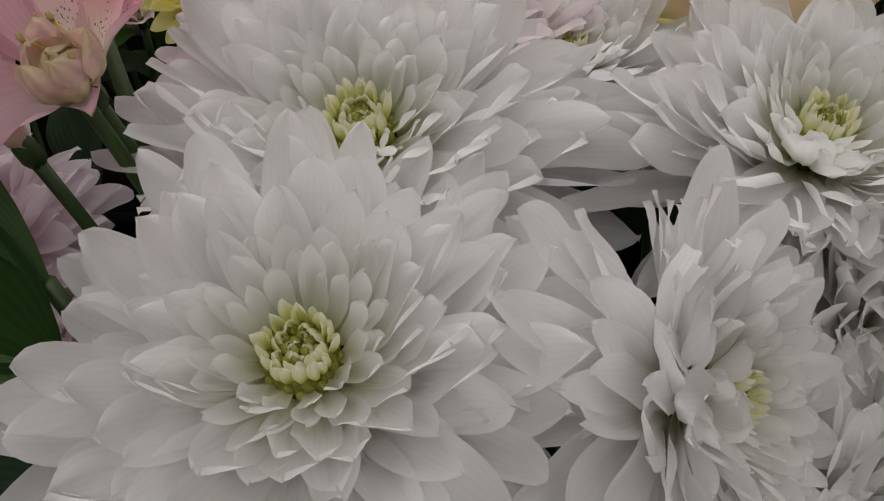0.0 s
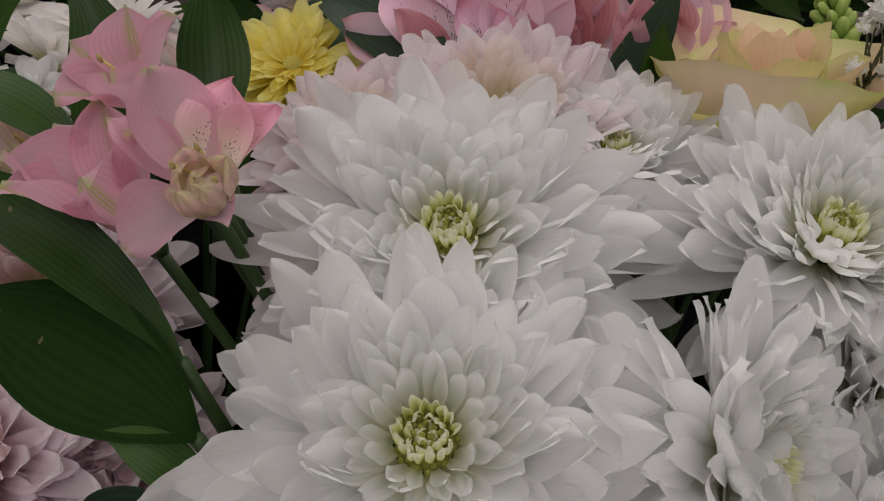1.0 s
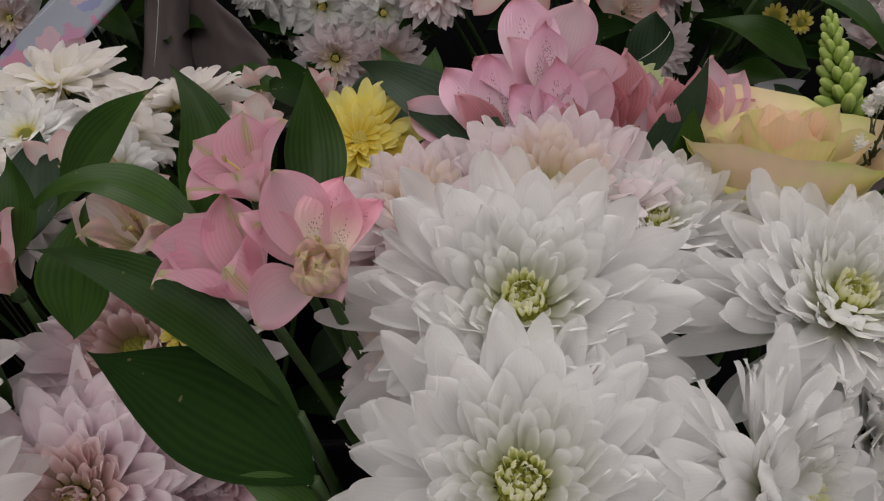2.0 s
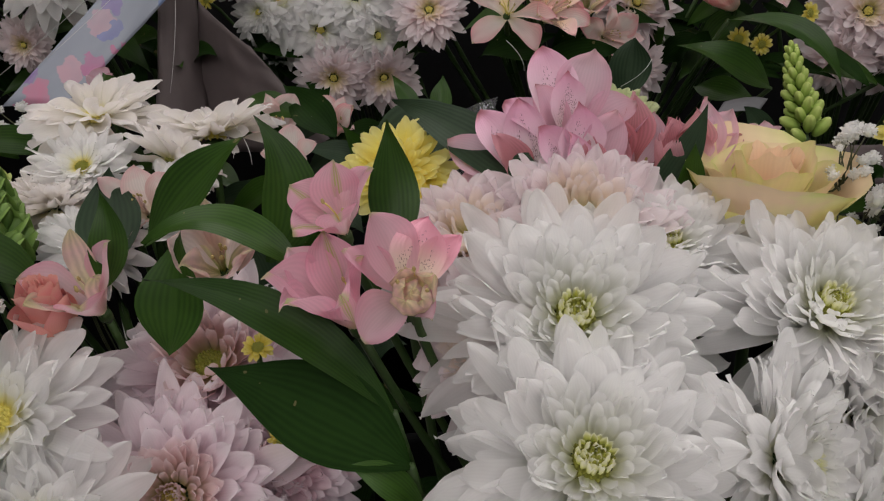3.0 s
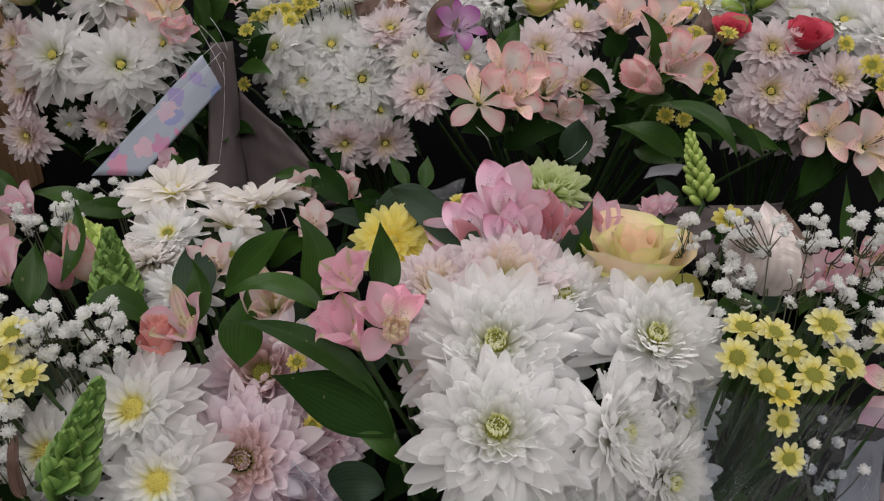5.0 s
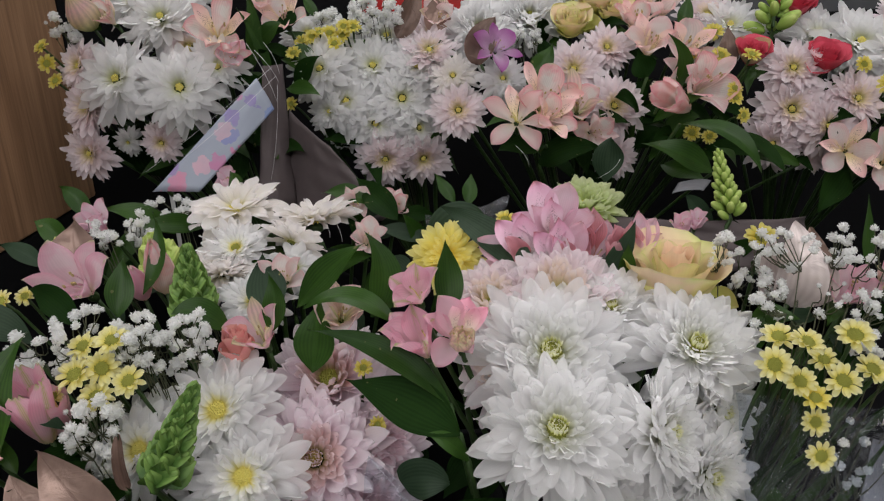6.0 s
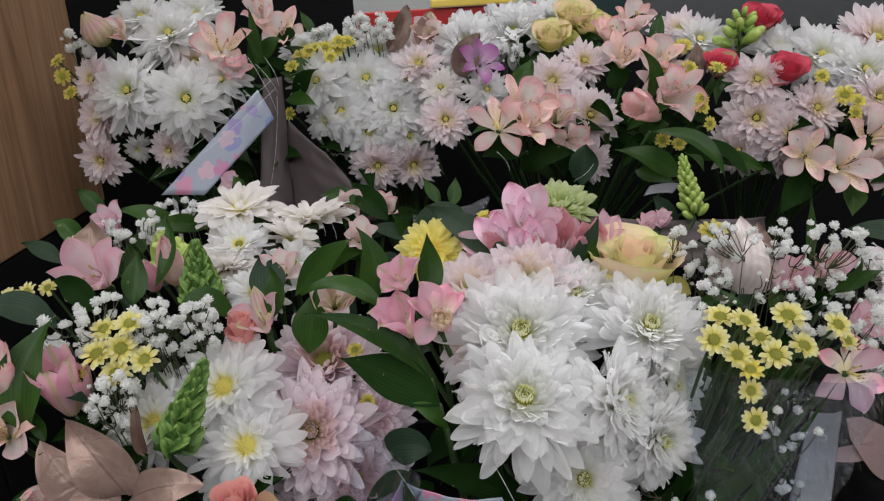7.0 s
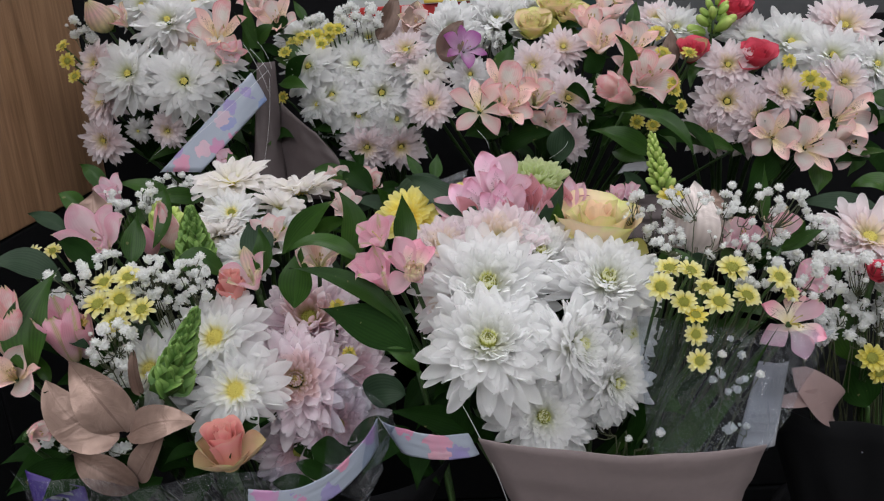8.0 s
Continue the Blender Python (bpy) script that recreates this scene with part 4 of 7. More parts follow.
# ---- wraps, bands and tags ----
def sheet_geo(a, b, c, d, bulge, n=14, ripple=0.0, seed=0):
    """A bent sheet: a-b its upper edge, d-c its lower edge."""
    a, b, c, d, bulge = Vector(a), Vector(b), Vector(c), Vector(d), Vector(bulge)
    vs, uv = [], []
    for i in range(n + 1):
        s = i / n
        for j in range(n + 1):
            q = j / n
            p = a.lerp(b, q).lerp(d.lerp(c, q), s) + bulge * (4 * q * (1 - q))
            p += bulge.normalized() * ripple * noise.noise(Vector((q * 5 + seed, s * 5, seed)))
            vs.append(p)
            uv.append((q, 1 - s))
    return np.array(vs), grid_faces(n, n), uv


def sheet(name, a, b, c, d, bulge, mat, label, category, thick=0.0005, ripple=0.003, seed=0):
    ob = new(name, geo_mesh(name, [(*sheet_geo(a, b, c, d, bulge, 14, ripple, seed), 0)], [mat]))
    s = ob.modifiers.new("thickness", "SOLIDIFY")
    s.thickness = thick
    return tagged(ob, label, category, "wrappings")


def wrap(name, top, rx, ry, foot, mat, label, waist=0.035, lip=0.0, a0=0, a1=360, thick=0.0006, power=0.75):
    """A paper or film cone round a bunch, open at the top."""
    nu, nv = 16, 48
    vs, uv = [], []
    t, f = Vector(top), Vector(foot)
    for i in range(nu + 1):
        s = i / nu
        c = t.lerp(f, s)
        for j in range(nv + 1):
            a = radians(a0 + (a1 - a0) * j / nv)
            k = 1 - s + 0.0
            cx, sx = math.cos(a), math.sin(a)
            ex = math.copysign(abs(cx) ** power, cx)
            ey = math.copysign(abs(sx) ** power, sx)
            w = noise.noise(Vector((3 * cx, 3 * sx, 2.5 * s))) * 0.006
            vs.append((c.x + ex * (waist + (rx - waist) * k) + w, c.y + ey * (waist + (ry - waist) * k) + w, c.z + lip * (1 - s) * math.sin(3 * a + 1)))
            uv.append((j / nv, 1 - s))
    ob = new(name, geo_mesh(name, [(np.array(vs), grid_faces(nu, nv), uv, 0)], [mat]))
    m = ob.modifiers.new("thickness", "SOLIDIFY")
    m.thickness = thick
    return tagged(ob, label, "wrapping", "wrappings")


sheet("paper_wrap", (-0.030, 0.058, 0.889), (0.158, 0.058, 0.874), (0.152, 0.100, 0.773), (0.004, 0.100, 0.781), (0.0, -0.012, -0.002), M_paper, "mauve grey paper wrap round a white bouquet", "wrapping", 0.0008, 0.003, 21)
# Two black cones added where the bunches' undersides fall into shade.
wrap("paper_wrap", (-0.20, 0.20, 0.815), 0.155, 0.10, (-0.2, 0.24, 0.5), M_black, "added black sheet for shade under the pink bouquet", lip=0.004, a0=170, a1=370)
wrap("paper_wrap", (0.37, 0.22, 0.83), 0.15, 0.09, (0.36, 0.24, 0.5), M_black, "added black sheet for shade under the end bunch", lip=0.004, a0=170, a1=370)
sheet("film_wrap", (0.089, 0.130, 0.939), (0.242, 0.150, 0.910), (0.168, 0.080, 0.855), (0.089, 0.090, 0.853), (0.0, -0.01, 0.0), M_film, "clear crinkled film round the bouquet beside daisies", "wrapping", 0.0003, 0.006, 2)
sheet("film_wrap", (-0.127, 0.115, 0.918), (-0.091, 0.090, 0.881), (-0.117, 0.100, 0.825), (-0.145, 0.100, 0.831), (0.02, -0.02, 0.0), M_film, "clear film wrap over lilac chrysanthemums", "wrapping", 0.0003, 0.006, 4)
sheet("printed_band", (-0.100, 0.100, 0.884), (-0.182, 0.050, 0.865), (-0.185, 0.050, 0.846), (-0.101, 0.100, 0.862), (0.006, -0.012, -0.012), M_print, "pale blue band printed with watercolour flowers", "ribbon", 0.0005, 0.001)
sheet("printed_band", (-0.097, 0.100, 0.881), (-0.036, 0.090, 0.874), (-0.029, 0.090, 0.857), (-0.085, 0.100, 0.855), (0.0, -0.004, -0.003), M_print, "pale blue band printed with watercolour flowers", "ribbon", 0.0005, 0.001)
sheet("printed_band", (0.255, 0.160, 0.822), (0.305, 0.140, 0.829), (0.307, 0.140, 0.809), (0.266, 0.160, 0.801), (0.0, -0.004, -0.003), M_print, "pale blue band printed with watercolour flowers", "ribbon", 0.0005, 0.001)
sheet("printed_band", (-0.257, 0.500, 1.097), (-0.243, 0.500, 1.066), (-0.321, 0.470, 0.993), (-0.367, 0.470, 0.996), (0.0005, -0.001, 0.001), M_print, "pale blue band printed with pink and violet flowers", "ribbon", 0.0005, 0.001)
sheet("paper_wrap", (-0.259, 0.540, 1.105), (-0.242, 0.560, 1.104), (-0.236, 0.520, 0.961), (-0.272, 0.500, 0.967), (0.0, -0.008, 0.0), M_paper_shaded, "taupe paper wrap edge darkened as shade", "wrapping", 0.0006, 0.004, 7)
sheet("paper_wrap", (-0.237, 0.540, 1.059), (-0.192, 0.500, 1.026), (-0.131, 0.470, 0.953), (-0.251, 0.530, 0.945), (0.0, -0.008, 0.0), M_paper_shaded, "taupe paper wrap round white chrysanthemums", "wrapping", 0.0006, 0.004, 9)
sheet("paper_wrap", (0.021, 0.400, 0.974), (0.266, 0.440, 0.944), (0.248, 0.400, 0.906), (0.015, 0.380, 0.938), (0.0, -0.02, 0.0), M_paper_shaded, "taupe paper wrap darkened as shade behind the roses", "wrapping", 0.0006, 0.01, 11)
sheet("film_wrap", (-0.095, 0.360, 0.990), (-0.023, 0.360, 1.003), (-0.042, 0.330, 0.956), (-0.091, 0.330, 0.947), (0.0, -0.015, 0.0), M_film_milky, "clear film fold behind yellow flower", "wrapping", 0.0003, 0.01, 13)

sheet("film_wrap", (-0.352, 0.075, 0.872), (-0.150, 0.078, 0.868), (-0.170, 0.085, 0.800), (-0.330, 0.085, 0.800), (0.0, -0.022, 0.0), M_film, "clear crinkled film round the pink bouquet", "wrapping", 0.0003, 0.010, 6)

# White tubes draw highlights along film and paper edges, placed from the camera's view.
M_highlight = plain_material("film_seam", (0.5, 0.5, 0.5), (0.7, 0.7, 0.7), 200, 0.25, 0.1)
highlights = (((-0.045, 0.085, 0.912), (-0.011, 0.060, 0.834), "film seam drawn as a white highlight between two bouquets"), ((-0.126, 0.115, 0.916), (-0.091, 0.090, 0.876), "film seam drawn as a white highlight over lilac blooms"),
         ((-0.185, 0.360, 0.996), (-0.176, 0.350, 0.977), "white line drawn as a glint on folded film"), ((-0.177, 0.360, 0.997), (-0.166, 0.350, 0.973), "white line drawn as a glint on folded film"), ((-0.270, 0.530, 1.129), (-0.244, 0.520, 1.071), "film seam drawn as a white highlight over stems"),
         ((-0.376, 0.485, 1.013), (-0.237, 0.485, 1.108), "film edge drawn as a white highlight beside the printed band"),
         ((-0.344, 0.48, 1.019), (-0.233, 0.48, 1.1), "film edge drawn as a white highlight beside the printed band"),
         ((-0.26, 0.52, 1.122), (-0.24, 0.52, 1.09), "film crease drawn as a white highlight over stems"),
         ((-0.25, 0.52, 1.129), (-0.238, 0.52, 1.098), "film crease drawn as a white highlight over stems"),
         ((-0.235, 0.49, 1.09), (-0.253, 0.49, 0.997), "paper fold drawn as a white highlight on taupe wrap"),
         ((0.087, 0.44, 1.01), (0.067, 0.44, 0.993), "film crease drawn as a white highlight under leaves"),
         ((-0.009, 0.45, 1.026), (0.003, 0.45, 1.005), "film crease drawn as a white highlight under leaves"))
for a, b, lab in highlights:
    ob = new("film_seam", geo_mesh("film_seam", [(*tube_geo(arc(a, b, (0.003, -0.002, 0), 10), 0.0002, 0.00015, 5), 0)], [M_highlight]))
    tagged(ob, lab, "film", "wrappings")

tag = sheet("price_tag", (0.191, 0.160, 0.883), (0.219, 0.170, 0.876), (0.191, 0.120, 0.833), (0.162, 0.120, 0.834), (0.0, -0.004, 0.0), M_tag, "pale paper label under clear film", "label", 0.0004, 0.001)
for i in range(7):
    u0, u1 = 0.06 + 0.12 * i, 0.10 + 0.12 * i
    a, b, c, d = Vector((0.191, 0.160, 0.883)), Vector((0.219, 0.170, 0.876)), Vector((0.191, 0.120, 0.833)), Vector((0.162, 0.120, 0.834))
    at = lambda q, s: a.lerp(b, q).lerp(d.lerp(c, q), s) + Vector((0, -0.0055 - 0.002 * (1 - (2 * q - 1) ** 2), 0.001))
    child("print_bar", geo_mesh("print_bar", [(*sheet_geo(at(u0, 0.12), at(u1, 0.12), at(u1, 0.40), at(u0, 0.40), (0, -0.0001, 0), 2), 0)], [M_tagprint]), tag)
for i in range(3):
    child("print_bar", geo_mesh("print_bar", [(*sheet_geo(at(0.1, 0.6 + 0.1 * i), at(0.8, 0.6 + 0.1 * i), at(0.8, 0.63 + 0.1 * i), at(0.1, 0.63 + 0.1 * i), (0, -0.0001, 0), 2), 0)], [M_tagprint]), tag)
card = sheet("price_card", (-0.352, 0.090, 0.862), (-0.312, 0.090, 0.846), (-0.306, 0.080, 0.835), (-0.345, 0.080, 0.840), (0.0, -0.002, 0.0), M_purple, "purple price card with pale edge", "label", 0.0006, 0.0005)
for q0, q1, s0 in ((0.35, 0.8, 0.3), (0.35, 0.7, 0.55)):
    ca, cb, cc, cd = Vector((-0.352, 0.087, 0.862)), Vector((-0.312, 0.087, 0.846)), Vector((-0.306, 0.077, 0.835)), Vector((-0.345, 0.077, 0.840))
    on = lambda q, v: ca.lerp(cb, q).lerp(cd.lerp(cc, q), v)
    child("print_bar", geo_mesh("print_bar", [(*sheet_geo(on(q0, s0), on(q1, s0), on(q1, s0 + 0.12), on(q0, s0 + 0.12), (0, -0.0001, 0), 2), 0)], [M_tag]), card)
sheet("price_card", (0.160, 0.500, 0.968), (0.194, 0.500, 0.969), (0.183, 0.490, 0.961), (0.151, 0.490, 0.960), (0.0, -0.003, 0.003), M_tag, "small pale card among the stems", "label", 0.0006, 0.0005)


# ---- the white bouquet in front ----
FULL = [M_white, M_white_in, M_green_in]
OPEN = [M_white, M_white_yel]
big = "double white chrysanthemum with green-yellow heart"
chrysanthemum((-0.019, 0.099, 0.942), 2, 52, 0.1005, "full", FULL, big + " in front of the bunch", MID, seed=1)
chrysanthemum((-0.016, 0.146, 0.966), 0, 50, 0.1076, "full", FULL, big + " behind the front bloom", MID, seed=2)
chrysanthemum((0.073, 0.151, 0.963), 8, 56, 0.0930, "full", FULL, big + " beside yellow daisies", MID, seed=3)
chrysanthemum((0.017, 0.089, 0.885), 6, 32, 0.0777, "full", FULL, "white chrysanthemum low above the paper wrap", MID, seed=4)
chrysanthemum((0.047, 0.105, 0.931), 52, 20, 0.0739, "full", FULL, "half-hidden white chrysanthemum turned sideways", MID, seed=5)
chrysanthemum((0.072, 0.105, 0.899), 30, 10, 0.0673, "full", FULL, "white chrysanthemum leaning out above the paper wrap", MID, seed=6)
chrysanthemum((0.087, 0.135, 0.923), 40, 10, 0.0699, "full", FULL, "white chrysanthemum deep in the bunch", MID, seed=7, picked=False)
chrysanthemum((0.054, 0.115, 0.885), 20, 10, 0.0609, "full", FULL, "white chrysanthemum tucked low in the bunch", MID, seed=8, picked=False)
chrysanthemum((-0.047, 0.210, 0.972), -10, 62, 0.0772, "dense", [M_blush, M_blush_in], "pale blush chrysanthemum behind the white blooms", MID, seed=9)
chrysanthemum((-0.004, 0.200, 0.980), 0, 60, 0.0890, "dense", [M_blush, M_blush_in], "pale blush chrysanthemum behind the white blooms", MID, seed=10)
chrysanthemum((0.028, 0.190, 0.974), 0, 60, 0.0702, "full", FULL, "white chrysanthemum tucked behind larger blooms", MID, seed=11, picked=False)
chrysanthemum((-0.048, 0.160, 0.948), -40, 30, 0.0723, "full", [M_blush, M_blush_in], "blush chrysanthemum under a white bloom", MID, seed=12, picked=False)
rose((0.078, 0.222, 0.980), 0, 80, 0.074, M_rose_y, M_rose_g, "yellow rose flushed with pink, half open", MID, 1, 3, 1.15, 0.9, 200, 0.75, heart=M_rose_h)
rose((0.043, 0.220, 0.971), 0, 60, 0.0322, M_rose_p, M_rose_p, "small peach rose behind the white blooms", MID, 2, 3)

mauve = "mauve pink alstroemeria with dark speckles, open"
lily((-0.001, 0.252, 0.996), -3, 42, [(108, 44, 0.045, 0.030, -0.3, M_rosysp), (72, 46, 0.047, 0.031, -0.35, M_rosy), (150, 40, 0.036, 0.022, -0.4, M_rosysp), (25, 40, 0.034, 0.022, -0.4, M_rosy), (92, 58, 0.036, 0.02, -0.1, M_rosysp), (128, 54, 0.034, 0.02, -0.2, M_rosy)], mauve, MID, 1)
lily((0.003, 0.238, 0.977), 4, 42, [(95, 50, 0.044, 0.026, -0.2, M_rosysp), (62, 48, 0.040, 0.024, -0.3, M_rosy), (128, 48, 0.036, 0.021, -0.3, M_rosysp), (40, 40, 0.03, 0.02, -0.3, M_crimson), (112, 58, 0.034, 0.018, 0.0, M_rosysp), (78, 60, 0.03, 0.018, 0.0, M_crimson)], mauve, MID, 2)
lily((-0.016, 0.243, 0.978), -12, 42, [(130, 42, 0.044, 0.026, -0.35, M_rosysp), (158, 38, 0.044, 0.026, -0.4, M_rosy), (104, 48, 0.042, 0.024, -0.2, M_rosysp), (184, 36, 0.036, 0.022, -0.5, M_rosy), (140, 56, 0.036, 0.02, 0.1, M_crimson), (230, 36, 0.028, 0.022, -0.5, M_rosy)], mauve, MID, 3)
lily((0.026, 0.252, 0.978), 12, 45, [(84, 50, 0.04, 0.02, -0.1, M_crimson), (112, 48, 0.036, 0.018, -0.2, M_crimson), (60, 50, 0.036, 0.02, -0.2, M_rosy), (140, 44, 0.03, 0.018, -0.2, M_rosy)], "mauve alstroemeria with red-backed petals", MID, 4, 2)
lily((0.051, 0.248, 0.972), 10, 45, [(92, 56, 0.046, 0.022, 0.1, M_crimson), (72, 50, 0.047, 0.023, -0.15, M_rosy), (52, 46, 0.044, 0.021, -0.2, M_rosy), (112, 52, 0.042, 0.02, 0.0, M_crimson), (34, 40, 0.036, 0.019, -0.3, M_rosy), (84, 62, 0.034, 0.018, 0.1, M_rosy)], "half closed mauve alstroemeria beside a rose", MID, 5, 2)
bud((0.041, 0.238, 0.984), 5, 75, 0.042, M_crimson, "closed red-pink alstroemeria bloom", MID, 3)
alstroemeria((0.019, 0.266, 1.000), 25, 55, 0.046, M_rosy, M_rosysp, mauve, MID, 0.35, 48)
alstroemeria((0.076, 0.258, 0.983), 25, 60, 0.040, M_rosy, M_crimson, "mauve alstroemeria with red-backed petals", MID, 0.3, 50)

lily((-0.071, 0.150, 0.973), 2, 46, [(116, 54, 0.029, 0.024, -0.45, M_pink), (66, 55, 0.030, 0.024, -0.4, M_pinksp), (152, 50, 0.026, 0.015, -0.4, M_pink), (228, 34, 0.023, 0.021, -0.6, M_pink), (34, 52, 0.026, 0.015, -0.4, M_pinksp), (298, 44, 0.016, 0.014, -0.3, M_pink)], "pink alstroemeria with pale throat, open beside leaves", MID, 6, 3)
lily((-0.091, 0.156, 0.961), -28, 62, [(120, 66, 0.037, 0.024, -0.15, M_pink_keel), (200, 64, 0.038, 0.027, -0.25, M_pink), (262, 68, 0.037, 0.026, -0.15, M_pink_keel), (160, 62, 0.036, 0.022, -0.25, M_pink), (320, 70, 0.036, 0.022, -0.1, M_pink_keel), (40, 70, 0.034, 0.022, -0.1, M_pink)], "pink alstroemeria seen from the side", MID, 7, 2)
lily((-0.094, 0.175, 0.988), -8, 58, [(158, 58, 0.026, 0.022, -0.7, M_pink_keel), (95, 68, 0.027, 0.022, -0.3, M_pink_keel), (40, 66, 0.026, 0.022, -0.3, M_pink), (220, 64, 0.024, 0.022, -0.6, M_pink_keel), (290, 68, 0.024, 0.02, -0.3, M_pink)], "pink alstroemeria with green-striped back", MID, 8, 2)
curled_bud((-0.069, 0.139, 0.977), 6, 42, 0.018, M_bud, "crumpled green-striped pink alstroemeria bud", MID, 4)
chrysanthemum((-0.076, 0.260, 0.989), 0, 45, 0.0560, "open", [M_yellow], "bright yellow chrysanthemum behind leaves", MID, seed=13, disc=M_disc_y)

als = foliage("broad green alstroemeria leaves on upright stems", (-0.05, 0.19, 0.72))
leaf(als, (-0.075, 0.170, 0.980), (-0.076, 0.180, 1.026), 0.0173, (0.0, 0.004, 0), (0.1, -1, 0.2), seed=1)
leaf(als, (-0.128, 0.200, 0.968), (-0.129, 0.210, 1.025), 0.0213, (0.012, 0.0, 0), (0.1, -1, 0.1), seed=2, stalk=False)
leaf(als, (-0.179, 0.210, 0.974), (-0.128, 0.200, 1.020), 0.0197, (0.0, 0.0, 0.004), (-0.3, -0.8, 0.5), seed=3, stalk=False)
leaf(als, (-0.110, 0.170, 0.977), (-0.168, 0.180, 0.985), 0.0156, (0.0, 0.0, 0.013), (0.1, -0.5, 0.9), seed=4, stalk=False)
leaf(als, (-0.078, 0.135, 0.937), (-0.164, 0.165, 0.977), 0.0155, (0.006, -0.004, 0.012), (0.25, -0.7, 0.7), M_leaf_darker, seed=5)
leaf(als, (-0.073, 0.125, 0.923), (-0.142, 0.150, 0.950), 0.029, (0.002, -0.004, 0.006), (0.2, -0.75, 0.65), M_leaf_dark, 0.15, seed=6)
leaf(als, (-0.170, 0.190, 0.935), (-0.160, 0.200, 0.984), 0.0259, (0, 0, 0), (-0.2, -1, 0.2), seed=7, stalk=False)
leaf(als, (-0.200, 0.210, 0.956), (-0.198, 0.220, 0.997), 0.0151, (0.004, 0, 0), (0, -1, 0.2), seed=8, stalk=False)
leaf(als, (-0.069, 0.120, 0.908), (-0.093, 0.120, 0.928), 0.0109, (0, 0, 0.004), (0.1, -0.6, 0.8), seed=9)
leaf(als, (-0.112, 0.140, 0.881), (-0.081, 0.130, 0.885), 0.0243, (0, 0, 0.004), (0, -0.9, 0.4), M_leaf_grey, seed=10, sharp=0.6, stalk=False)
leaf(als, (0.026, 0.230, 0.971), (0.051, 0.225, 1.018), 0.0140, (0.004, 0, 0), (-0.2, -1, 0.2), M_leaf_grey, seed=11, stalk=False)
leaf(als, (0.044, 0.225, 0.969), (0.046, 0.222, 1.003), 0.0127, (0, 0, 0), (0.2, -1, 0.2), seed=12, stalk=False)
leaf(als, (-0.014, 0.220, 0.981), (-0.080, 0.300, 1.013), 0.0239, (0, 0, 0.006), (0, -0.8, 0.6), M_leaf_grey, seed=13, stalk=False)
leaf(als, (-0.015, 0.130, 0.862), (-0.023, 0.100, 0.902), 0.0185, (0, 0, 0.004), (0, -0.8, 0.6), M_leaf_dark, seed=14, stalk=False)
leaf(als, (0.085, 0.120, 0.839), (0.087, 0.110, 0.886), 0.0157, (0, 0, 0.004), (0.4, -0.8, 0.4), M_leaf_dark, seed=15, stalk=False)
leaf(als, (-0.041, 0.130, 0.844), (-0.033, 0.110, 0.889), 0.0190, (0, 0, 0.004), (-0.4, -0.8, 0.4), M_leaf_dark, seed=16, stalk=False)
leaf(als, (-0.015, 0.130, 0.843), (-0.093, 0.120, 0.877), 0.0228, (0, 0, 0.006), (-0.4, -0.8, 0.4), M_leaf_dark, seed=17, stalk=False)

small_daisy((0.157, 0.135, 0.970), 5, 45, 0.0236, MID, seed=1)
small_daisy((0.123, 0.120, 0.975), 20, 40, 0.0202, MID, seed=2)
small_daisy((0.111, 0.130, 0.974), 0, 65, 0.0214, MID, seed=3)
small_daisy((0.098, 0.103, 0.971), 0, 45, 0.0204, MID, seed=4)
small_daisy((0.140, 0.110, 0.955), -5, 40, 0.0216, MID, seed=5)
small_daisy((0.167, 0.130, 0.950), 10, 40, 0.0216, MID, seed=6)
small_daisy((0.116, 0.110, 0.956), 0, 55, 0.0189, MID, seed=7)
small_daisy((0.123, 0.105, 0.948), 10, 45, 0.0180, MID, seed=8, mat=M_yellow)
small_daisy((0.122, 0.100, 0.936), 0, 25, 0.0165, MID, seed=9)
small_daisy((0.122, 0.090, 0.921), 0, 15, 0.0178, MID, seed=10)
small_daisy((0.193, 0.140, 0.959), 20, 40, 0.0202, MID, seed=11)
small_daisy((0.138, 0.130, 0.958), 0, 50, 0.0179, MID, seed=12)
small_daisy((0.206, 0.150, 0.942), 40, 30, 0.0170, MID, seed=13)
small_daisy((0.142, 0.240, 0.996), 0, 45, 0.0233, MID, seed=14, mat=M_gold)
gypsophila(MID, (0.119, 0.220, 0.981), (0.025, 0.02, 0.03), 26, "spray of white baby's breath beside a rose", 0.0042, seed=1)
gypsophila(MID, (0.171, 0.190, 0.990), (0.062, 0.02, 0.03), 62, "spray of white baby's breath on wiry twigs", 0.0043, seed=2)
gypsophila(MID, (0.150, 0.165, 0.972), (0.05, 0.015, 0.014), 24, "thin spray of white baby's breath over daisies", 0.0036, seed=15)
filler("green leaves under the baby's breath", MID, (0.165, 0.195, 0.945), (0.055, 0.02, 0.016), 16, 0.036, [M_leaf, M_leaf_grey, M_leaf_dark], 21)
gypsophila(MID, (0.199, 0.160, 0.950), (0.035, 0.02, 0.022), 26, "spray of white baby's breath above daisies", seed=3)
gypsophila(MID, (0.157, 0.120, 0.877), (0.02, 0.015, 0.05), 14, "few white baby's breath blossoms low among stems", 0.0038, seed=4)
gypsophila(MID, (0.076, 0.100, 0.861), (0.03, 0.01, 0.012), 6, "few white baby's breath blossoms above paper", 0.0045, seed=5)
bud_spike((0.171, 0.420, 1.015), (0.179, 0.400, 0.959), 0.0185, M_snap_lt, "pale green spike of snapdragon buds", MID_REAR, 46, 1, 0.35)
pearl = foliage("pearly pink painted leaves folded like a bud", MID, "painted leaf", "painted_leaves")
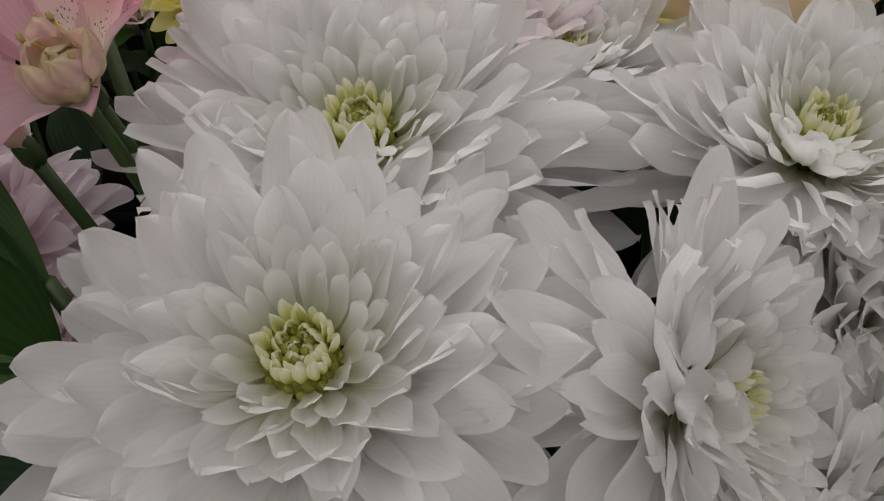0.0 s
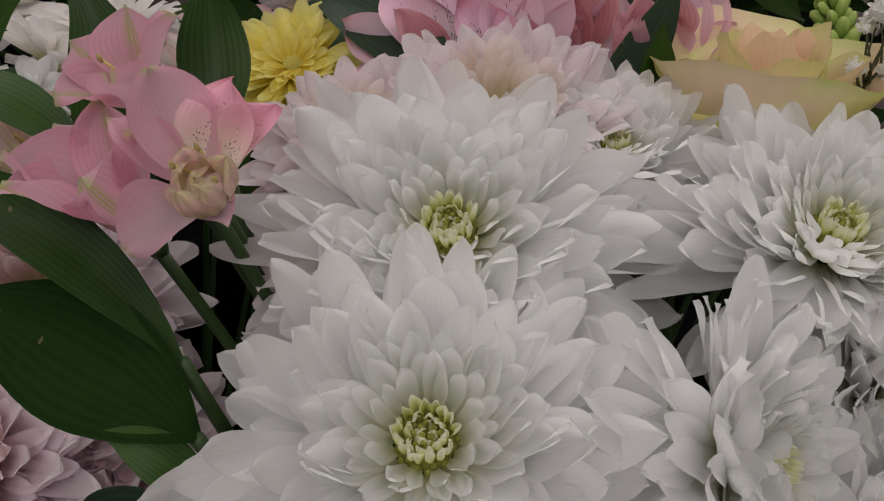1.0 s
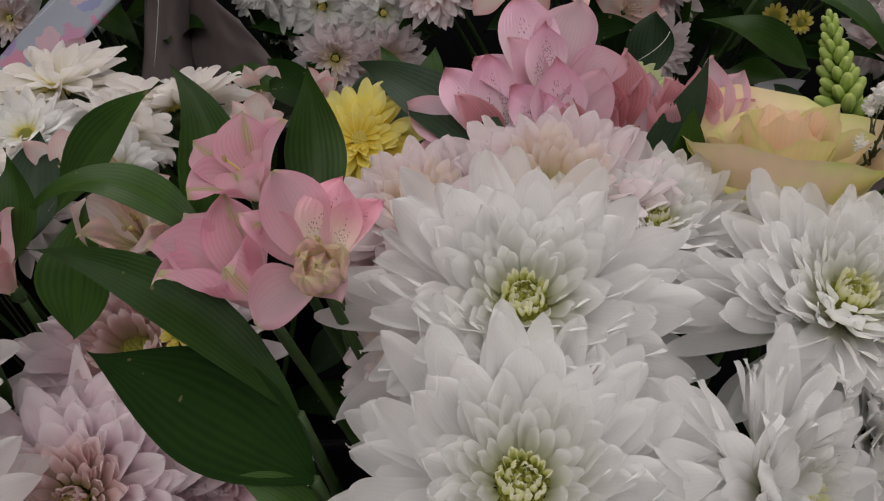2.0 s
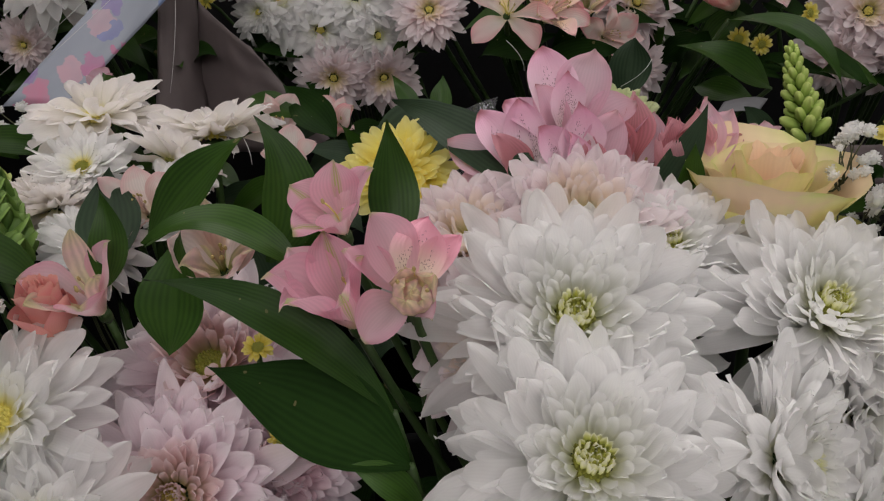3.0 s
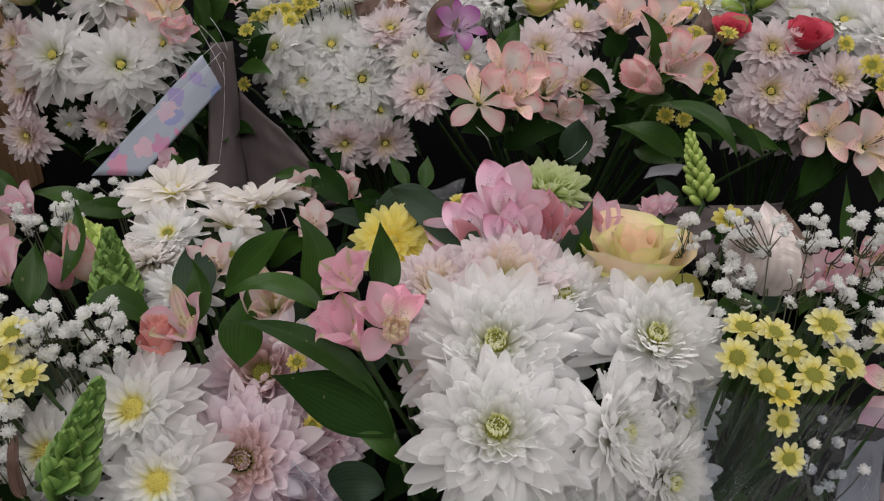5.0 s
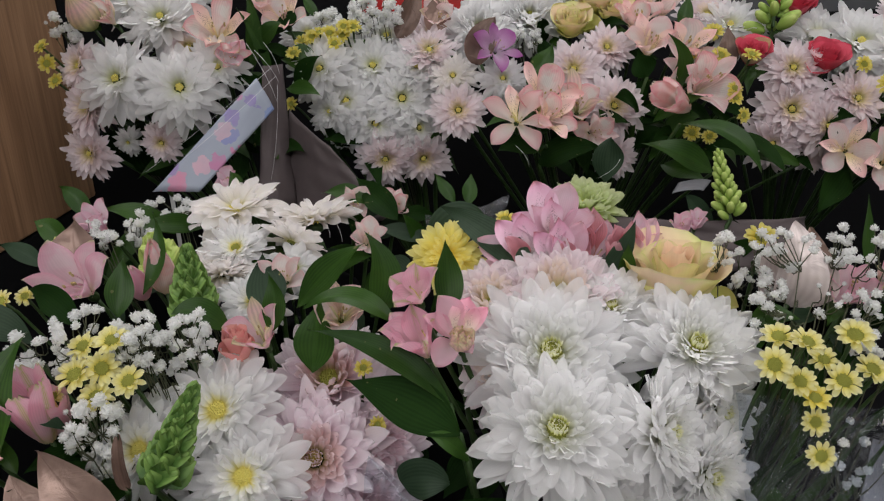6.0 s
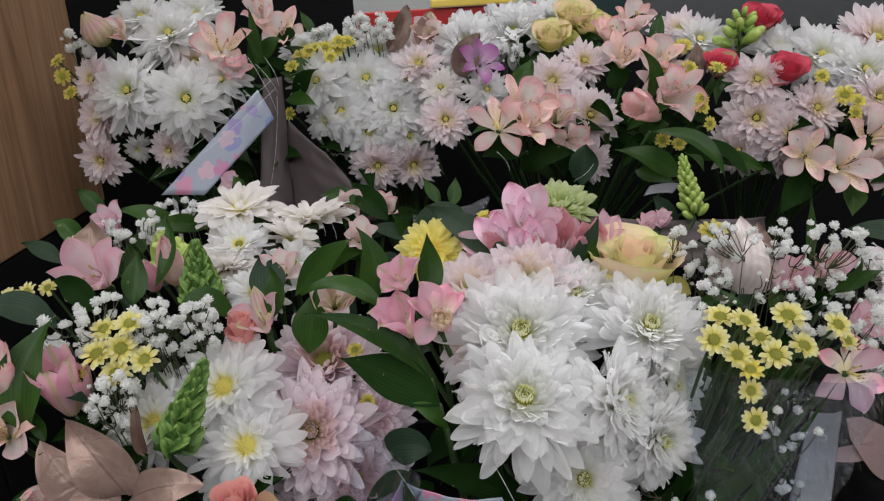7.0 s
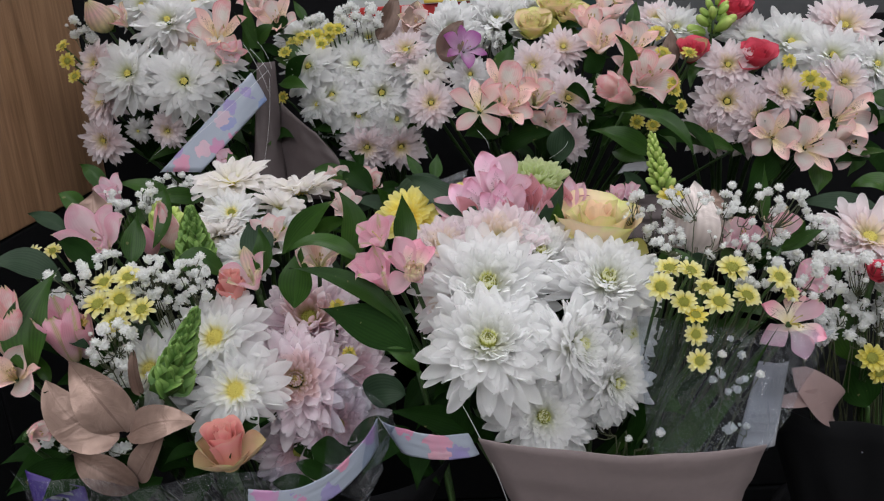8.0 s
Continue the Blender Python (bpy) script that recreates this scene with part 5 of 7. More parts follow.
leaf(pearl, (0.148, 0.205, 0.960), (0.152, 0.215, 1.014), 0.0338, (0, -0.012, 0), (0, -1, 0.2), M_leaf_pearl, 0.45, seed=1, sharp=0.9, peak=0.8)
leaf(pearl, (0.139, 0.210, 0.961), (0.143, 0.222, 1.002), 0.0226, (-0.006, -0.004, 0), (0.4, -1, 0.2), M_leaf_pearl, 0.4, seed=4, sharp=0.9)
leaf(pearl, (0.158, 0.205, 0.959), (0.167, 0.215, 0.996), 0.0225, (0.006, -0.004, 0), (-0.4, -1, 0.2), M_leaf_pearl, 0.4, seed=5, sharp=0.9)
leaf(pearl, (0.160, 0.205, 0.962), (0.175, 0.200, 0.986), 0.0176, (0.004, 0, 0), (-0.3, -1, 0.2), M_leaf_pearl, 0.3, seed=2)
leaf(pearl, (0.178, 0.230, 0.957), (0.180, 0.250, 0.998), 0.0284, (0, 0, 0), (0.2, -1, 0.2), M_leaf_gold, 0.3, seed=3)
lily((0.208, 0.150, 0.917), 8, 36, [(80, 24, 0.028, 0.02, -0.2, M_pinksp), (30, 20, 0.027, 0.022, -0.25, M_pink), (330, 18, 0.026, 0.018, -0.25, M_pinksp), (275, 16, 0.027, 0.023, -0.3, M_pink), (205, 18, 0.03, 0.024, -0.25, M_pink), (140, 22, 0.027, 0.018, -0.2, M_pinksp)], "pale pink alstroemeria with golden stamens", MID, 9)
alstroemeria((0.217, 0.210, 0.973), 10, 55, 0.0450, M_pink, M_bud, "pink alstroemeria opening beside baby's breath", MID, 0.4, 9)
alstroemeria((0.187, 0.200, 0.969), -20, 55, 0.0467, M_pink, M_pink, "deep pink alstroemeria among baby's breath", MID, 0.5, 10)
alstroemeria((0.236, 0.190, 0.936), 20, 40, 0.0400, M_pink, M_pink, "pink alstroemeria behind baby's breath", MID, 0.5, 11)
grn = foliage("narrow green leaves among the daisies", MID)
leaf(grn, (0.214, 0.190, 0.963), (0.226, 0.180, 0.988), 0.0085, (0.004, 0, 0), (0, -1, 0.3), seed=1)
leaf(grn, (0.229, 0.260, 0.960), (0.229, 0.270, 1.014), 0.0092, (0, 0, 0), (0.2, -1, 0.2), seed=2)
leaf(grn, (0.270, 0.220, 0.916), (0.270, 0.220, 0.950), 0.0101, (0.004, 0, 0), (0, -1, 0.3), seed=3)
for i in range(16):
    k = random.Random(i)
    x0, x1 = k.uniform(0.08, 0.19), k.uniform(0.05, 0.11)
    leaf(grn, (x1, k.uniform(0.12, 0.17), 0.80), (x0, k.uniform(0.11, 0.2), k.uniform(0.88, 0.94)), 0.008, (0.004, 0, 0), (0, -1, 0.1), M_leaf_dark if i % 2 else M_leaf, stalk=False, seed=i)

# ---- the pink and white bouquet ----
chrysanthemum((-0.229, 0.165, 0.925), -10, 48, 0.0881, "open", OPEN, "open white chrysanthemum with a yellow-green eye", LEFT, seed=21, disc=M_disc_y, disc_r=0.14)
chrysanthemum((-0.210, 0.137, 0.893), 0, 42, 0.0831, "open", OPEN, "open white chrysanthemum above a coral rose", LEFT, seed=22, disc=M_disc_y, disc_r=0.14)
chrysanthemum((-0.278, 0.150, 0.907), -20, 40, 0.0819, "open", OPEN, "white chrysanthemum half hidden by a green spike", LEFT, seed=23, disc=M_disc_y, disc_r=0.14)
chrysanthemum((-0.171, 0.168, 0.883), 10, 38, 0.1051, "full", [M_lilac, M_lilac_in, M_lilac_in], "double lilac-pink chrysanthemum under clear film", LEFT, seed=24, disc=M_disc_b, disc_r=0.1)
chrysanthemum((-0.166, 0.222, 0.915), 5, 52, 0.1060, "dense", [M_lilac, M_lilac_in], "lilac-pink chrysanthemum behind another one", LEFT, seed=25)
chrysanthemum((-0.140, 0.165, 0.842), 20, 25, 0.0860, "dense", [M_lilac, M_dusky], "dusky pink chrysanthemum low behind film", LEFT, seed=26, disc=M_disc_b)
chrysanthemum((-0.130, 0.195, 0.876), 35, 35, 0.0800, "dense", [M_lilac, M_dusky], "dusky pink chrysanthemum in the shade of leaves", LEFT, seed=27)
chrysanthemum((-0.174, 0.160, 0.822), 10, 15, 0.0760, "dense", [M_lilac, M_dusky], "dusky pink chrysanthemum low above the printed band", LEFT, seed=28)
rose((-0.208, 0.094, 0.876), 4, 76, 0.0440, M_rose_c, M_rose_o, "coral rose bud with splayed green-tinged outer petals", LEFT, 3, 5, 1.4, 0.62, 20, 0.92, (18, 52))
rose((-0.220, 0.200, 0.956), -10, 72, 0.0350, M_rose_c, M_rose_c, "coral rose behind white chrysanthemum", LEFT, 4, 3, 1.4, 0.5, 0, 0.9, (45, 68))
bud_spike((-0.228, 0.132, 0.958), (-0.255, 0.118, 0.899), 0.0230, M_snap, "plump green snapdragon spike before white blooms", LEFT, 52, 2)
bud_spike((-0.265, 0.260, 0.999), (-0.261, 0.245, 0.952), 0.0263, M_snap, "plump green snapdragon spike behind", LEFT, 52, 3)
bud_spike((-0.318, 0.330, 0.988), (-0.302, 0.310, 0.962), 0.0297, M_snap_lt, "pale green snapdragon spike behind leaves", LEFT_REAR, 26, 4)
gypsophila(LEFT, (-0.295, 0.175, 0.970), (0.045, 0.02, 0.022), 46, "spray of white baby's breath over yellow daisies", seed=6)
gypsophila(LEFT, (-0.263, 0.180, 0.961), (0.036, 0.02, 0.028), 62, "spray of white baby's breath over white blooms", 0.0046, seed=7)
gypsophila(LEFT, (-0.293, 0.130, 0.925), (0.024, 0.02, 0.035), 34, "spray of white baby's breath beside painted leaves", seed=8)
gypsophila(LEFT, (-0.336, 0.170, 0.969), (0.02, 0.015, 0.015), 12, "small spray of white baby's breath", seed=9)
gypsophila(LEFT_REAR, (-0.348, 0.340, 0.993), (0.03, 0.02, 0.02), 26, "spray of white baby's breath at the back", seed=10)
gypsophila(LEFT_REAR, (-0.324, 0.400, 0.994), (0.03, 0.02, 0.012), 12, "spray of white baby's breath at the back", seed=11)
gypsophila(LEFT, (-0.303, 0.100, 0.873), (0.04, 0.01, 0.01), 6, "few baby's breath blossoms under painted leaves", seed=12)
small_daisy((-0.306, 0.150, 0.962), 0, 45, 0.0247, LEFT, seed=21)
small_daisy((-0.291, 0.155, 0.963), 10, 40, 0.0228, LEFT, seed=22)
small_daisy((-0.293, 0.145, 0.949), 0, 40, 0.0226, LEFT, seed=23)
small_daisy((-0.286, 0.165, 0.977), 0, 50, 0.0230, LEFT, seed=24)
small_daisy((-0.274, 0.150, 0.956), 10, 40, 0.0218, LEFT, seed=43)
small_daisy((-0.305, 0.165, 0.974), -10, 55, 0.0213, LEFT, seed=44)
small_daisy((-0.323, 0.150, 0.947), -20, 40, 0.0190, LEFT, seed=25)
small_daisy((-0.137, 0.200, 0.931), 0, 65, 0.0137, LEFT, seed=26, mat=M_gold)
small_daisy((-0.130, 0.190, 0.892), 30, 10, 0.0138, LEFT, seed=27, mat=M_gold)
small_daisy((-0.403, 0.250, 0.974), 0, 50, 0.0175, LEFT, seed=28)
small_daisy((-0.391, 0.260, 0.973), 0, 50, 0.0158, LEFT, seed=29)
small_daisy((-0.412, 0.240, 0.975), 0, 50, 0.0154, LEFT, seed=30)
small_daisy((-0.402, 0.340, 0.986), -20, 40, 0.0175, LEFT_REAR, seed=31, mat=M_yellow)
gold = foliage("rose-gold painted leaves on a dry sprig", (-0.292, 0.120, 0.855), "painted leaf", "painted_leaves")
leaf(gold, (-0.280, 0.100, 0.883), (-0.314, 0.108, 0.937), 0.0340, (0.006, -0.008, 0), (0.1, -0.9, 0.4), M_leaf_gold, 0.2, False, 0.75, 1, 0.75)
leaf(gold, (-0.284, 0.098, 0.880), (-0.328, 0.100, 0.927), 0.0322, (-0.004, -0.006, -0.006), (0.1, -0.8, 0.6), M_leaf_gold, 0.2, False, 0.75, 2, 0.75)
leaf(gold, (-0.276, 0.096, 0.883), (-0.225, 0.092, 0.893), 0.0236, (0, -0.006, 0.008), (0, -0.8, 0.6), M_leaf_gold, 0.2, False, 0.75, 3, 0.75)
leaf(gold, (-0.272, 0.085, 0.845), (-0.314, 0.088, 0.874), 0.0230, (-0.002, -0.004, 0.004), (0, -0.8, 0.5), M_leaf_brown, 0.2, False, 0.75, 4, 0.75)
leaf(gold, (-0.275, 0.090, 0.850), (-0.248, 0.090, 0.890), 0.0220, (0, -0.004, 0.0), (-0.4, -0.9, 0.3), M_leaf_gold, 0.2, False, 0.8, 5, 0.75)
leaf(gold, (-0.268, 0.110, 0.906), (-0.277, 0.130, 0.933), 0.0127, (0, -0.004, 0.0), (-0.4, -0.9, 0.3), M_leaf_brown, 0.2, True, 0.8, 6, 0.75)
alstroemeria((-0.351, 0.260, 0.981), -5, 45, 0.0738, M_pink, M_pink, "pale pink alstroemeria opening upward", LEFT, 0.6, 12)
alstroemeria((-0.204, 0.206, 0.956), 0, 55, 0.0520, M_pink, M_bud, "pink alstroemeria beside a coral rose", LEFT, 0.5, 13)
alstroemeria((-0.150, 0.208, 0.968), 10, 40, 0.0600, M_peach, M_bud, "pale peach alstroemeria with green-striped bud", LEFT, 0.4, 14)
alstroemeria((-0.198, 0.260, 0.977), 0, 40, 0.0441, M_peach, M_peach, "peach alstroemeria behind leaves", LEFT, 0.5, 15)
bud((-0.330, 0.140, 0.945), 0, 72, 0.0541, M_pink_keel, "upright closed coral-pink alstroemeria bloom", LEFT, 7, 0.62)
bud((-0.323, 0.150, 0.935), 15, 65, 0.0446, M_pink, "upright closed pink alstroemeria bloom", LEFT, 8, 0.5)
bud((-0.366, 0.130, 0.953), 20, 65, 0.0653, M_coral, "coral alstroemeria bloom at the bunch's edge", LEFT, 9, 0.5)
alstroemeria((-0.357, 0.110, 0.927), 20, 40, 0.0480, M_peach, M_coralsp, "faded peach alstroemeria low in the bunch", LEFT, 0.5, 58)
alstroemeria((-0.335, 0.085, 0.894), 60, 20, 0.0331, M_coral, M_peach, "small coral alstroemeria low in the bunch", LEFT, 0.35, 57)
bud((-0.292, 0.270, 0.987), 0, 75, 0.0472, M_coral, "upright slender coral alstroemeria bud", LEFT, 12, 0.42, True)
bud((-0.310, 0.270, 0.975), 0, 65, 0.0350, M_pink, "upright slender pink alstroemeria bud", LEFT, 13, 0.45, True)
lef = foliage("green leaves at the edge of the bunch", LEFT)
leaf(lef, (-0.343, 0.115, 0.925), (-0.328, 0.150, 0.992), 0.030, (-0.012, -0.006, 0), (0.1, -0.9, 0.4), seed=1, stalk=False)
leaf(lef, (-0.345, 0.180, 0.971), (-0.398, 0.170, 0.987), 0.0219, (0, 0, 0.012), (0, -0.6, 0.8), M_leaf_grey, seed=2, stalk=False)
leaf(lef, (-0.306, 0.220, 0.969), (-0.303, 0.240, 1.007), 0.0184, (0, 0, 0), (0.2, -1, 0.2), seed=3, stalk=False)
leaf(lef, (-0.299, 0.250, 0.973), (-0.293, 0.280, 1.027), 0.0124, (0.008, 0, 0), (-0.2, -1, 0.2), seed=4, stalk=False)
leaf(lef, (-0.230, 0.220, 0.954), (-0.267, 0.210, 0.972), 0.0178, (0, 0, 0.01), (0, -0.7, 0.7), seed=5, stalk=False)
leaf(lef, (-0.204, 0.230, 0.959), (-0.213, 0.270, 0.993), 0.0272, (0, 0, 0), (0.2, -0.8, 0.5), M_leaf_grey, seed=6, stalk=False)
leaf(lef, (-0.313, 0.140, 0.930), (-0.336, 0.130, 0.943), 0.0082, (0, 0, 0.006), (0, -0.7, 0.7), M_leaf_grey, seed=8, stalk=False)
leaf(lef, (-0.337, 0.120, 0.914), (-0.349, 0.130, 0.937), 0.0095, (0, 0, 0), (0, -0.9, 0.4), seed=9, stalk=False)
leaf(lef, (-0.328, 0.120, 0.857), (-0.357, 0.090, 0.882), 0.0186, (0, 0, 0.01), (0, -0.6, 0.8), M_leaf_dark, seed=10, stalk=False)
leaf(lef, (-0.252, 0.120, 0.828), (-0.181, 0.120, 0.877), 0.0228, (0, 0, 0.01), (0, -0.8, 0.6), M_leaf_dark, seed=11, stalk=False)
leaf(lef, (-0.323, 0.200, 0.972), (-0.375, 0.240, 0.986), 0.0186, (0, 0, 0.006), (0, -0.8, 0.6), M_leaf_dark, seed=12, stalk=False)

# ---- the bunch behind it ----
chrysanthemum((-0.256, 0.365, 1.005), 0, 76, 0.0837, "single", [M_cream], "pale single chrysanthemum with yellow eye, seen edge-on", LEFT_REAR, seed=31, disc=M_disc_y, disc_r=0.2)
chrysanthemum((-0.192, 0.370, 0.992), 20, 100, 0.0788, "single", [M_cream], "pale single chrysanthemum tipped away", LEFT_REAR, seed=32, disc=M_disc_y, disc_r=0.2)
chrysanthemum((-0.202, 0.330, 0.983), 150, 35, 0.0538, "single", [M_cream], "small white daisy-like chrysanthemum tipped sideways", LEFT_REAR, seed=33, disc=M_disc, disc_r=0.16)
chrysanthemum((-0.257, 0.300, 0.977), 0, 85, 0.0675, "full", [M_cream, M_cream, M_cream], "white chrysanthemum, cupped, behind the green spike", LEFT_REAR, seed=34, picked=False)
chrysanthemum((-0.220, 0.250, 0.964), 0, 50, 0.0584, "open", OPEN, "white chrysanthemum among leaves", LEFT, seed=35)
chrysanthemum((-0.245, 0.310, 0.987), 0, 55, 0.0576, "open", OPEN, "white chrysanthemum under a paler one", LEFT_REAR, seed=36)
chrysanthemum((-0.197, 0.300, 0.970), 10, 30, 0.0416, "single", [M_white], "small white chrysanthemum behind a leaf", LEFT_REAR, seed=37, disc_r=0.16)
alstroemeria((-0.375, 0.360, 0.998), -10, 45, 0.0502, M_rosy, M_rosy, "dusky pink alstroemeria in the shade", LEFT_REAR, 0.4, 16)
alstroemeria((-0.163, 0.420, 0.983), 10, 45, 0.0480, M_peach, M_peach, "peach alstroemeria in the shade", LEFT_REAR, 0.5, 17)
alstroemeria((-0.124, 0.420, 0.981), 10, 45, 0.0449, M_coral, M_peach, "coral alstroemeria in the shade", LEFT_REAR, 0.4, 18)
alstroemeria((-0.144, 0.340, 0.978), 10, 45, 0.0436, M_peach, M_peach, "peach alstroemeria beside film", LEFT_REAR, 0.5, 19)
alstroemeria((-0.286, 0.450, 1.005), 10, 55, 0.0370, M_rosy, M_rosy, "pink alstroemeria tip in the shade", LEFT_REAR, 0.4, 20)
rea = foliage("green and painted leaves of the rear bunch", LEFT_REAR)
leaf(rea, (-0.387, 0.380, 0.994), (-0.421, 0.400, 1.022), 0.0163, (0, 0, 0.006), (0, -0.8, 0.6), seed=1, stalk=False)
leaf(rea, (-0.404, 0.360, 0.976), (-0.434, 0.370, 1.000), 0.0186, (0, 0, 0.006), (0, -0.8, 0.6), seed=2, stalk=False)
leaf(rea, (-0.376, 0.320, 0.975), (-0.383, 0.340, 1.009), 0.0325, (0, -0.006, 0), (0.1, -1, 0.2), M_leaf_gold, seed=3, stalk=False)
leaf(rea, (-0.417, 0.340, 0.968), (-0.463, 0.360, 0.983), 0.0158, (0, 0, 0.004), (0, -0.7, 0.7), M_leaf_grey, seed=4, stalk=False)
leaf(rea, (-0.266, 0.420, 1.004), (-0.278, 0.440, 1.019), 0.0140, (0, 0, 0), (0, -1, 0.3), seed=5, stalk=False)
leaf(rea, (-0.148, 0.420, 0.985), (-0.195, 0.440, 0.993), 0.0171, (0, 0, 0.006), (0, -0.7, 0.7), seed=6, stalk=False)
leaf(rea, (-0.057, 0.400, 0.985), (-0.053, 0.420, 1.009), 0.0136, (0, 0, 0), (0.1, -1, 0.2), seed=7, stalk=False)
leaf(rea, (-0.069, 0.400, 0.988), (-0.086, 0.420, 1.011), 0.0112, (0, 0, 0), (0.1, -1, 0.2), seed=8, stalk=False)
leaf(rea, (-0.120, 0.380, 0.981), (-0.162, 0.450, 1.004), 0.0240, (0, 0, 0), (0.1, -1, 0.4), M_leaf_dark, seed=9, stalk=False)
leaf(rea, (-0.084, 0.320, 0.975), (-0.046, 0.320, 0.989), 0.0369, (0, 0, 0.01), (-0.2, -0.9, 0.4), M_leaf_grey, seed=10, sharp=0.6, stalk=False)
chrysanthemum((0.047, 0.400, 0.982), 0, 70, 0.0757, "dense", [M_lime], "pale lime chrysanthemum behind the mauve blooms", MID_REAR, seed=38, disc=M_disc_y)
small_daisy((-0.029, 0.330, 0.991), 0, 45, 0.0192, MID_REAR, seed=40, mat=M_yellow)
alstroemeria((0.142, 0.380, 0.963), 0, 55, 0.0314, M_rosy, M_rosy, "pink alstroemeria behind the rose", MID_REAR, 0.4, 21)
alstroemeria((0.121, 0.360, 0.967), 0, 55, 0.0306, M_pink, M_pink, "pink alstroemeria behind the rose", MID_REAR, 0.4, 22)

filler("shade-dark leaves between the pink bouquet's blooms", LEFT, (-0.22, 0.27, 0.86), (0.13, 0.03, 0.05), 26, 0.06, [M_leaf_dark, M_leaf_grey], 1)
filler("shade-dark leaves between the white bouquet's blooms", MID, (0.04, 0.20, 0.89), (0.11, 0.04, 0.045), 24, 0.06, [M_leaf_dark, M_leaf], 2)
filler("shade-dark leaves low under the pink bouquet", LEFT, (-0.25, 0.14, 0.85), (0.1, 0.03, 0.02), 16, 0.05, [M_leaf_dark], 3)
filler("shade-dark leaves in the gap behind the bunches", LEFT_REAR, (-0.18, 0.40, 0.95), (0.22, 0.04, 0.03), 34, 0.055, [M_leaf_dark, M_leaf, M_leaf_grey], 4)
filler("shade-dark leaves in the gap behind the bunches", MID_REAR, (0.12, 0.40, 0.915), (0.16, 0.03, 0.02), 20, 0.055, [M_leaf_dark, M_leaf, M_leaf_grey], 5)

bow = thing("paper_bow", Matrix.Translation((0.225, 0.160, 0.856)), "pink paper bow beside the clear film", "wrapping")
for a, b, w, bulge in (((0.217, 0.160, 0.874), (0.256, 0.175, 0.827), 0.03, (0.01, -0.012, -0.006)), ((0.200, 0.150, 0.852), (0.261, 0.170, 0.850), 0.012, (0, -0.008, 0.002))):
    world_part("loop", [(*leaf_geo(a, b, w, bulge, (0.2, -0.9, 0.4), 0.15, 14, 6, 0.9, 0.08, 3, 0.45), 0)], [M_paper_pink], bow)

filler("shade-dark leaves at the pink bouquet's outer side", LEFT, (-0.33, 0.15, 0.86), (0.03, 0.03, 0.06), 18, 0.06, [M_leaf_dark], 18)
filler("shade-dark leaves under the rose and painted leaves", LEFT, (-0.24, 0.12, 0.835), (0.09, 0.02, 0.015), 14, 0.05, [M_leaf_dark], 19)
filler("shade-dark leaves low between the two bouquets", (-0.06, 0.2, 0.7), (-0.06, 0.16, 0.86), (0.05, 0.02, 0.035), 10, 0.055, [M_leaf_dark], 20)

# ---- the bunch at the aisle's end ----
chrysanthemum((0.311, 0.240, 0.954), 10, 60, 0.0900, "open", [M_blush, M_blush_in], "blush white chrysanthemum with yellow eye", RIGHT, seed=41, disc=M_disc_y)
gypsophila(RIGHT, (0.282, 0.190, 0.917), (0.045, 0.02, 0.045), 110, "dense spray of white baby's breath", 0.0066, seed=13)
gypsophila(RIGHT, (0.273, 0.250, 0.951), (0.035, 0.02, 0.02), 50, "spray of white baby's breath beside a leaf", seed=14)
rose((0.288, 0.185, 0.942), 0, 60, 0.0193, M_red, M_red, "small red rose among baby's breath", RIGHT, 5, 3)
small_daisy((0.284, 0.170, 0.875), 0, 30, 0.0239, RIGHT, seed=41, mat=M_gold)
small_daisy((0.291, 0.170, 0.862), 0, 20, 0.0201, RIGHT, seed=42, mat=M_gold)
rgt = foliage("broad dark green leaves at the bunch's side", RIGHT)
leaf(rgt, (0.289, 0.200, 0.857), (0.279, 0.220, 0.910), 0.0273, (-0.006, -0.004, 0), (-0.2, -0.9, 0.3), seed=1)
leaf(rgt, (0.297, 0.190, 0.820), (0.280, 0.200, 0.858), 0.0309, (0, 0, 0), (0, -0.9, 0.3), M_leaf_dark, seed=2)
leaf(rgt, (0.371, 0.330, 0.938), (0.304, 0.360, 0.950), 0.0262, (0, 0, 0.008), (0, -0.7, 0.7), M_leaf_grey, seed=3)
leaf(rgt, (0.404, 0.360, 0.950), (0.363, 0.380, 0.959), 0.0267, (0, 0, 0.01), (0, -0.6, 0.8), seed=4)

# ---- back row, white bunch beside the panel ----
BK = dict(picked=False, disc_r=0.085)
SPRAY = [M_white, M_white_in]
chrysanthemum((-0.407, 0.525, 1.104), -8, 30, 0.0908, "spiky", SPRAY, "white chrysanthemum with a green-yellow eye", BACK_A, seed=51, **BK)
chrysanthemum((-0.340, 0.517, 1.092), 6, 26, 0.0935, "spiky", SPRAY, "white chrysanthemum with a green-yellow eye", BACK_A, seed=52, **BK)
chrysanthemum((-0.305, 0.540, 1.108), 30, 25, 0.0690, "spiky", SPRAY, "white chrysanthemum turned aside", BACK_A, seed=53, **BK)
chrysanthemum((-0.370, 0.580, 1.161), 0, 45, 0.0876, "spiky", SPRAY, "white chrysanthemum at the top of the bunch", BACK_A, seed=54, **BK)
chrysanthemum((-0.451, 0.540, 1.074), -30, 15, 0.0700, "spiky", [M_blush, M_blush_in], "faded blush chrysanthemum on the shaded side", BACK_A, seed=55, **BK)
chrysanthemum((-0.452, 0.530, 1.026), -15, 0, 0.0604, "spiky", [M_blush, M_blush_in], "small blush chrysanthemum hanging low", BACK_A, seed=56, **BK)
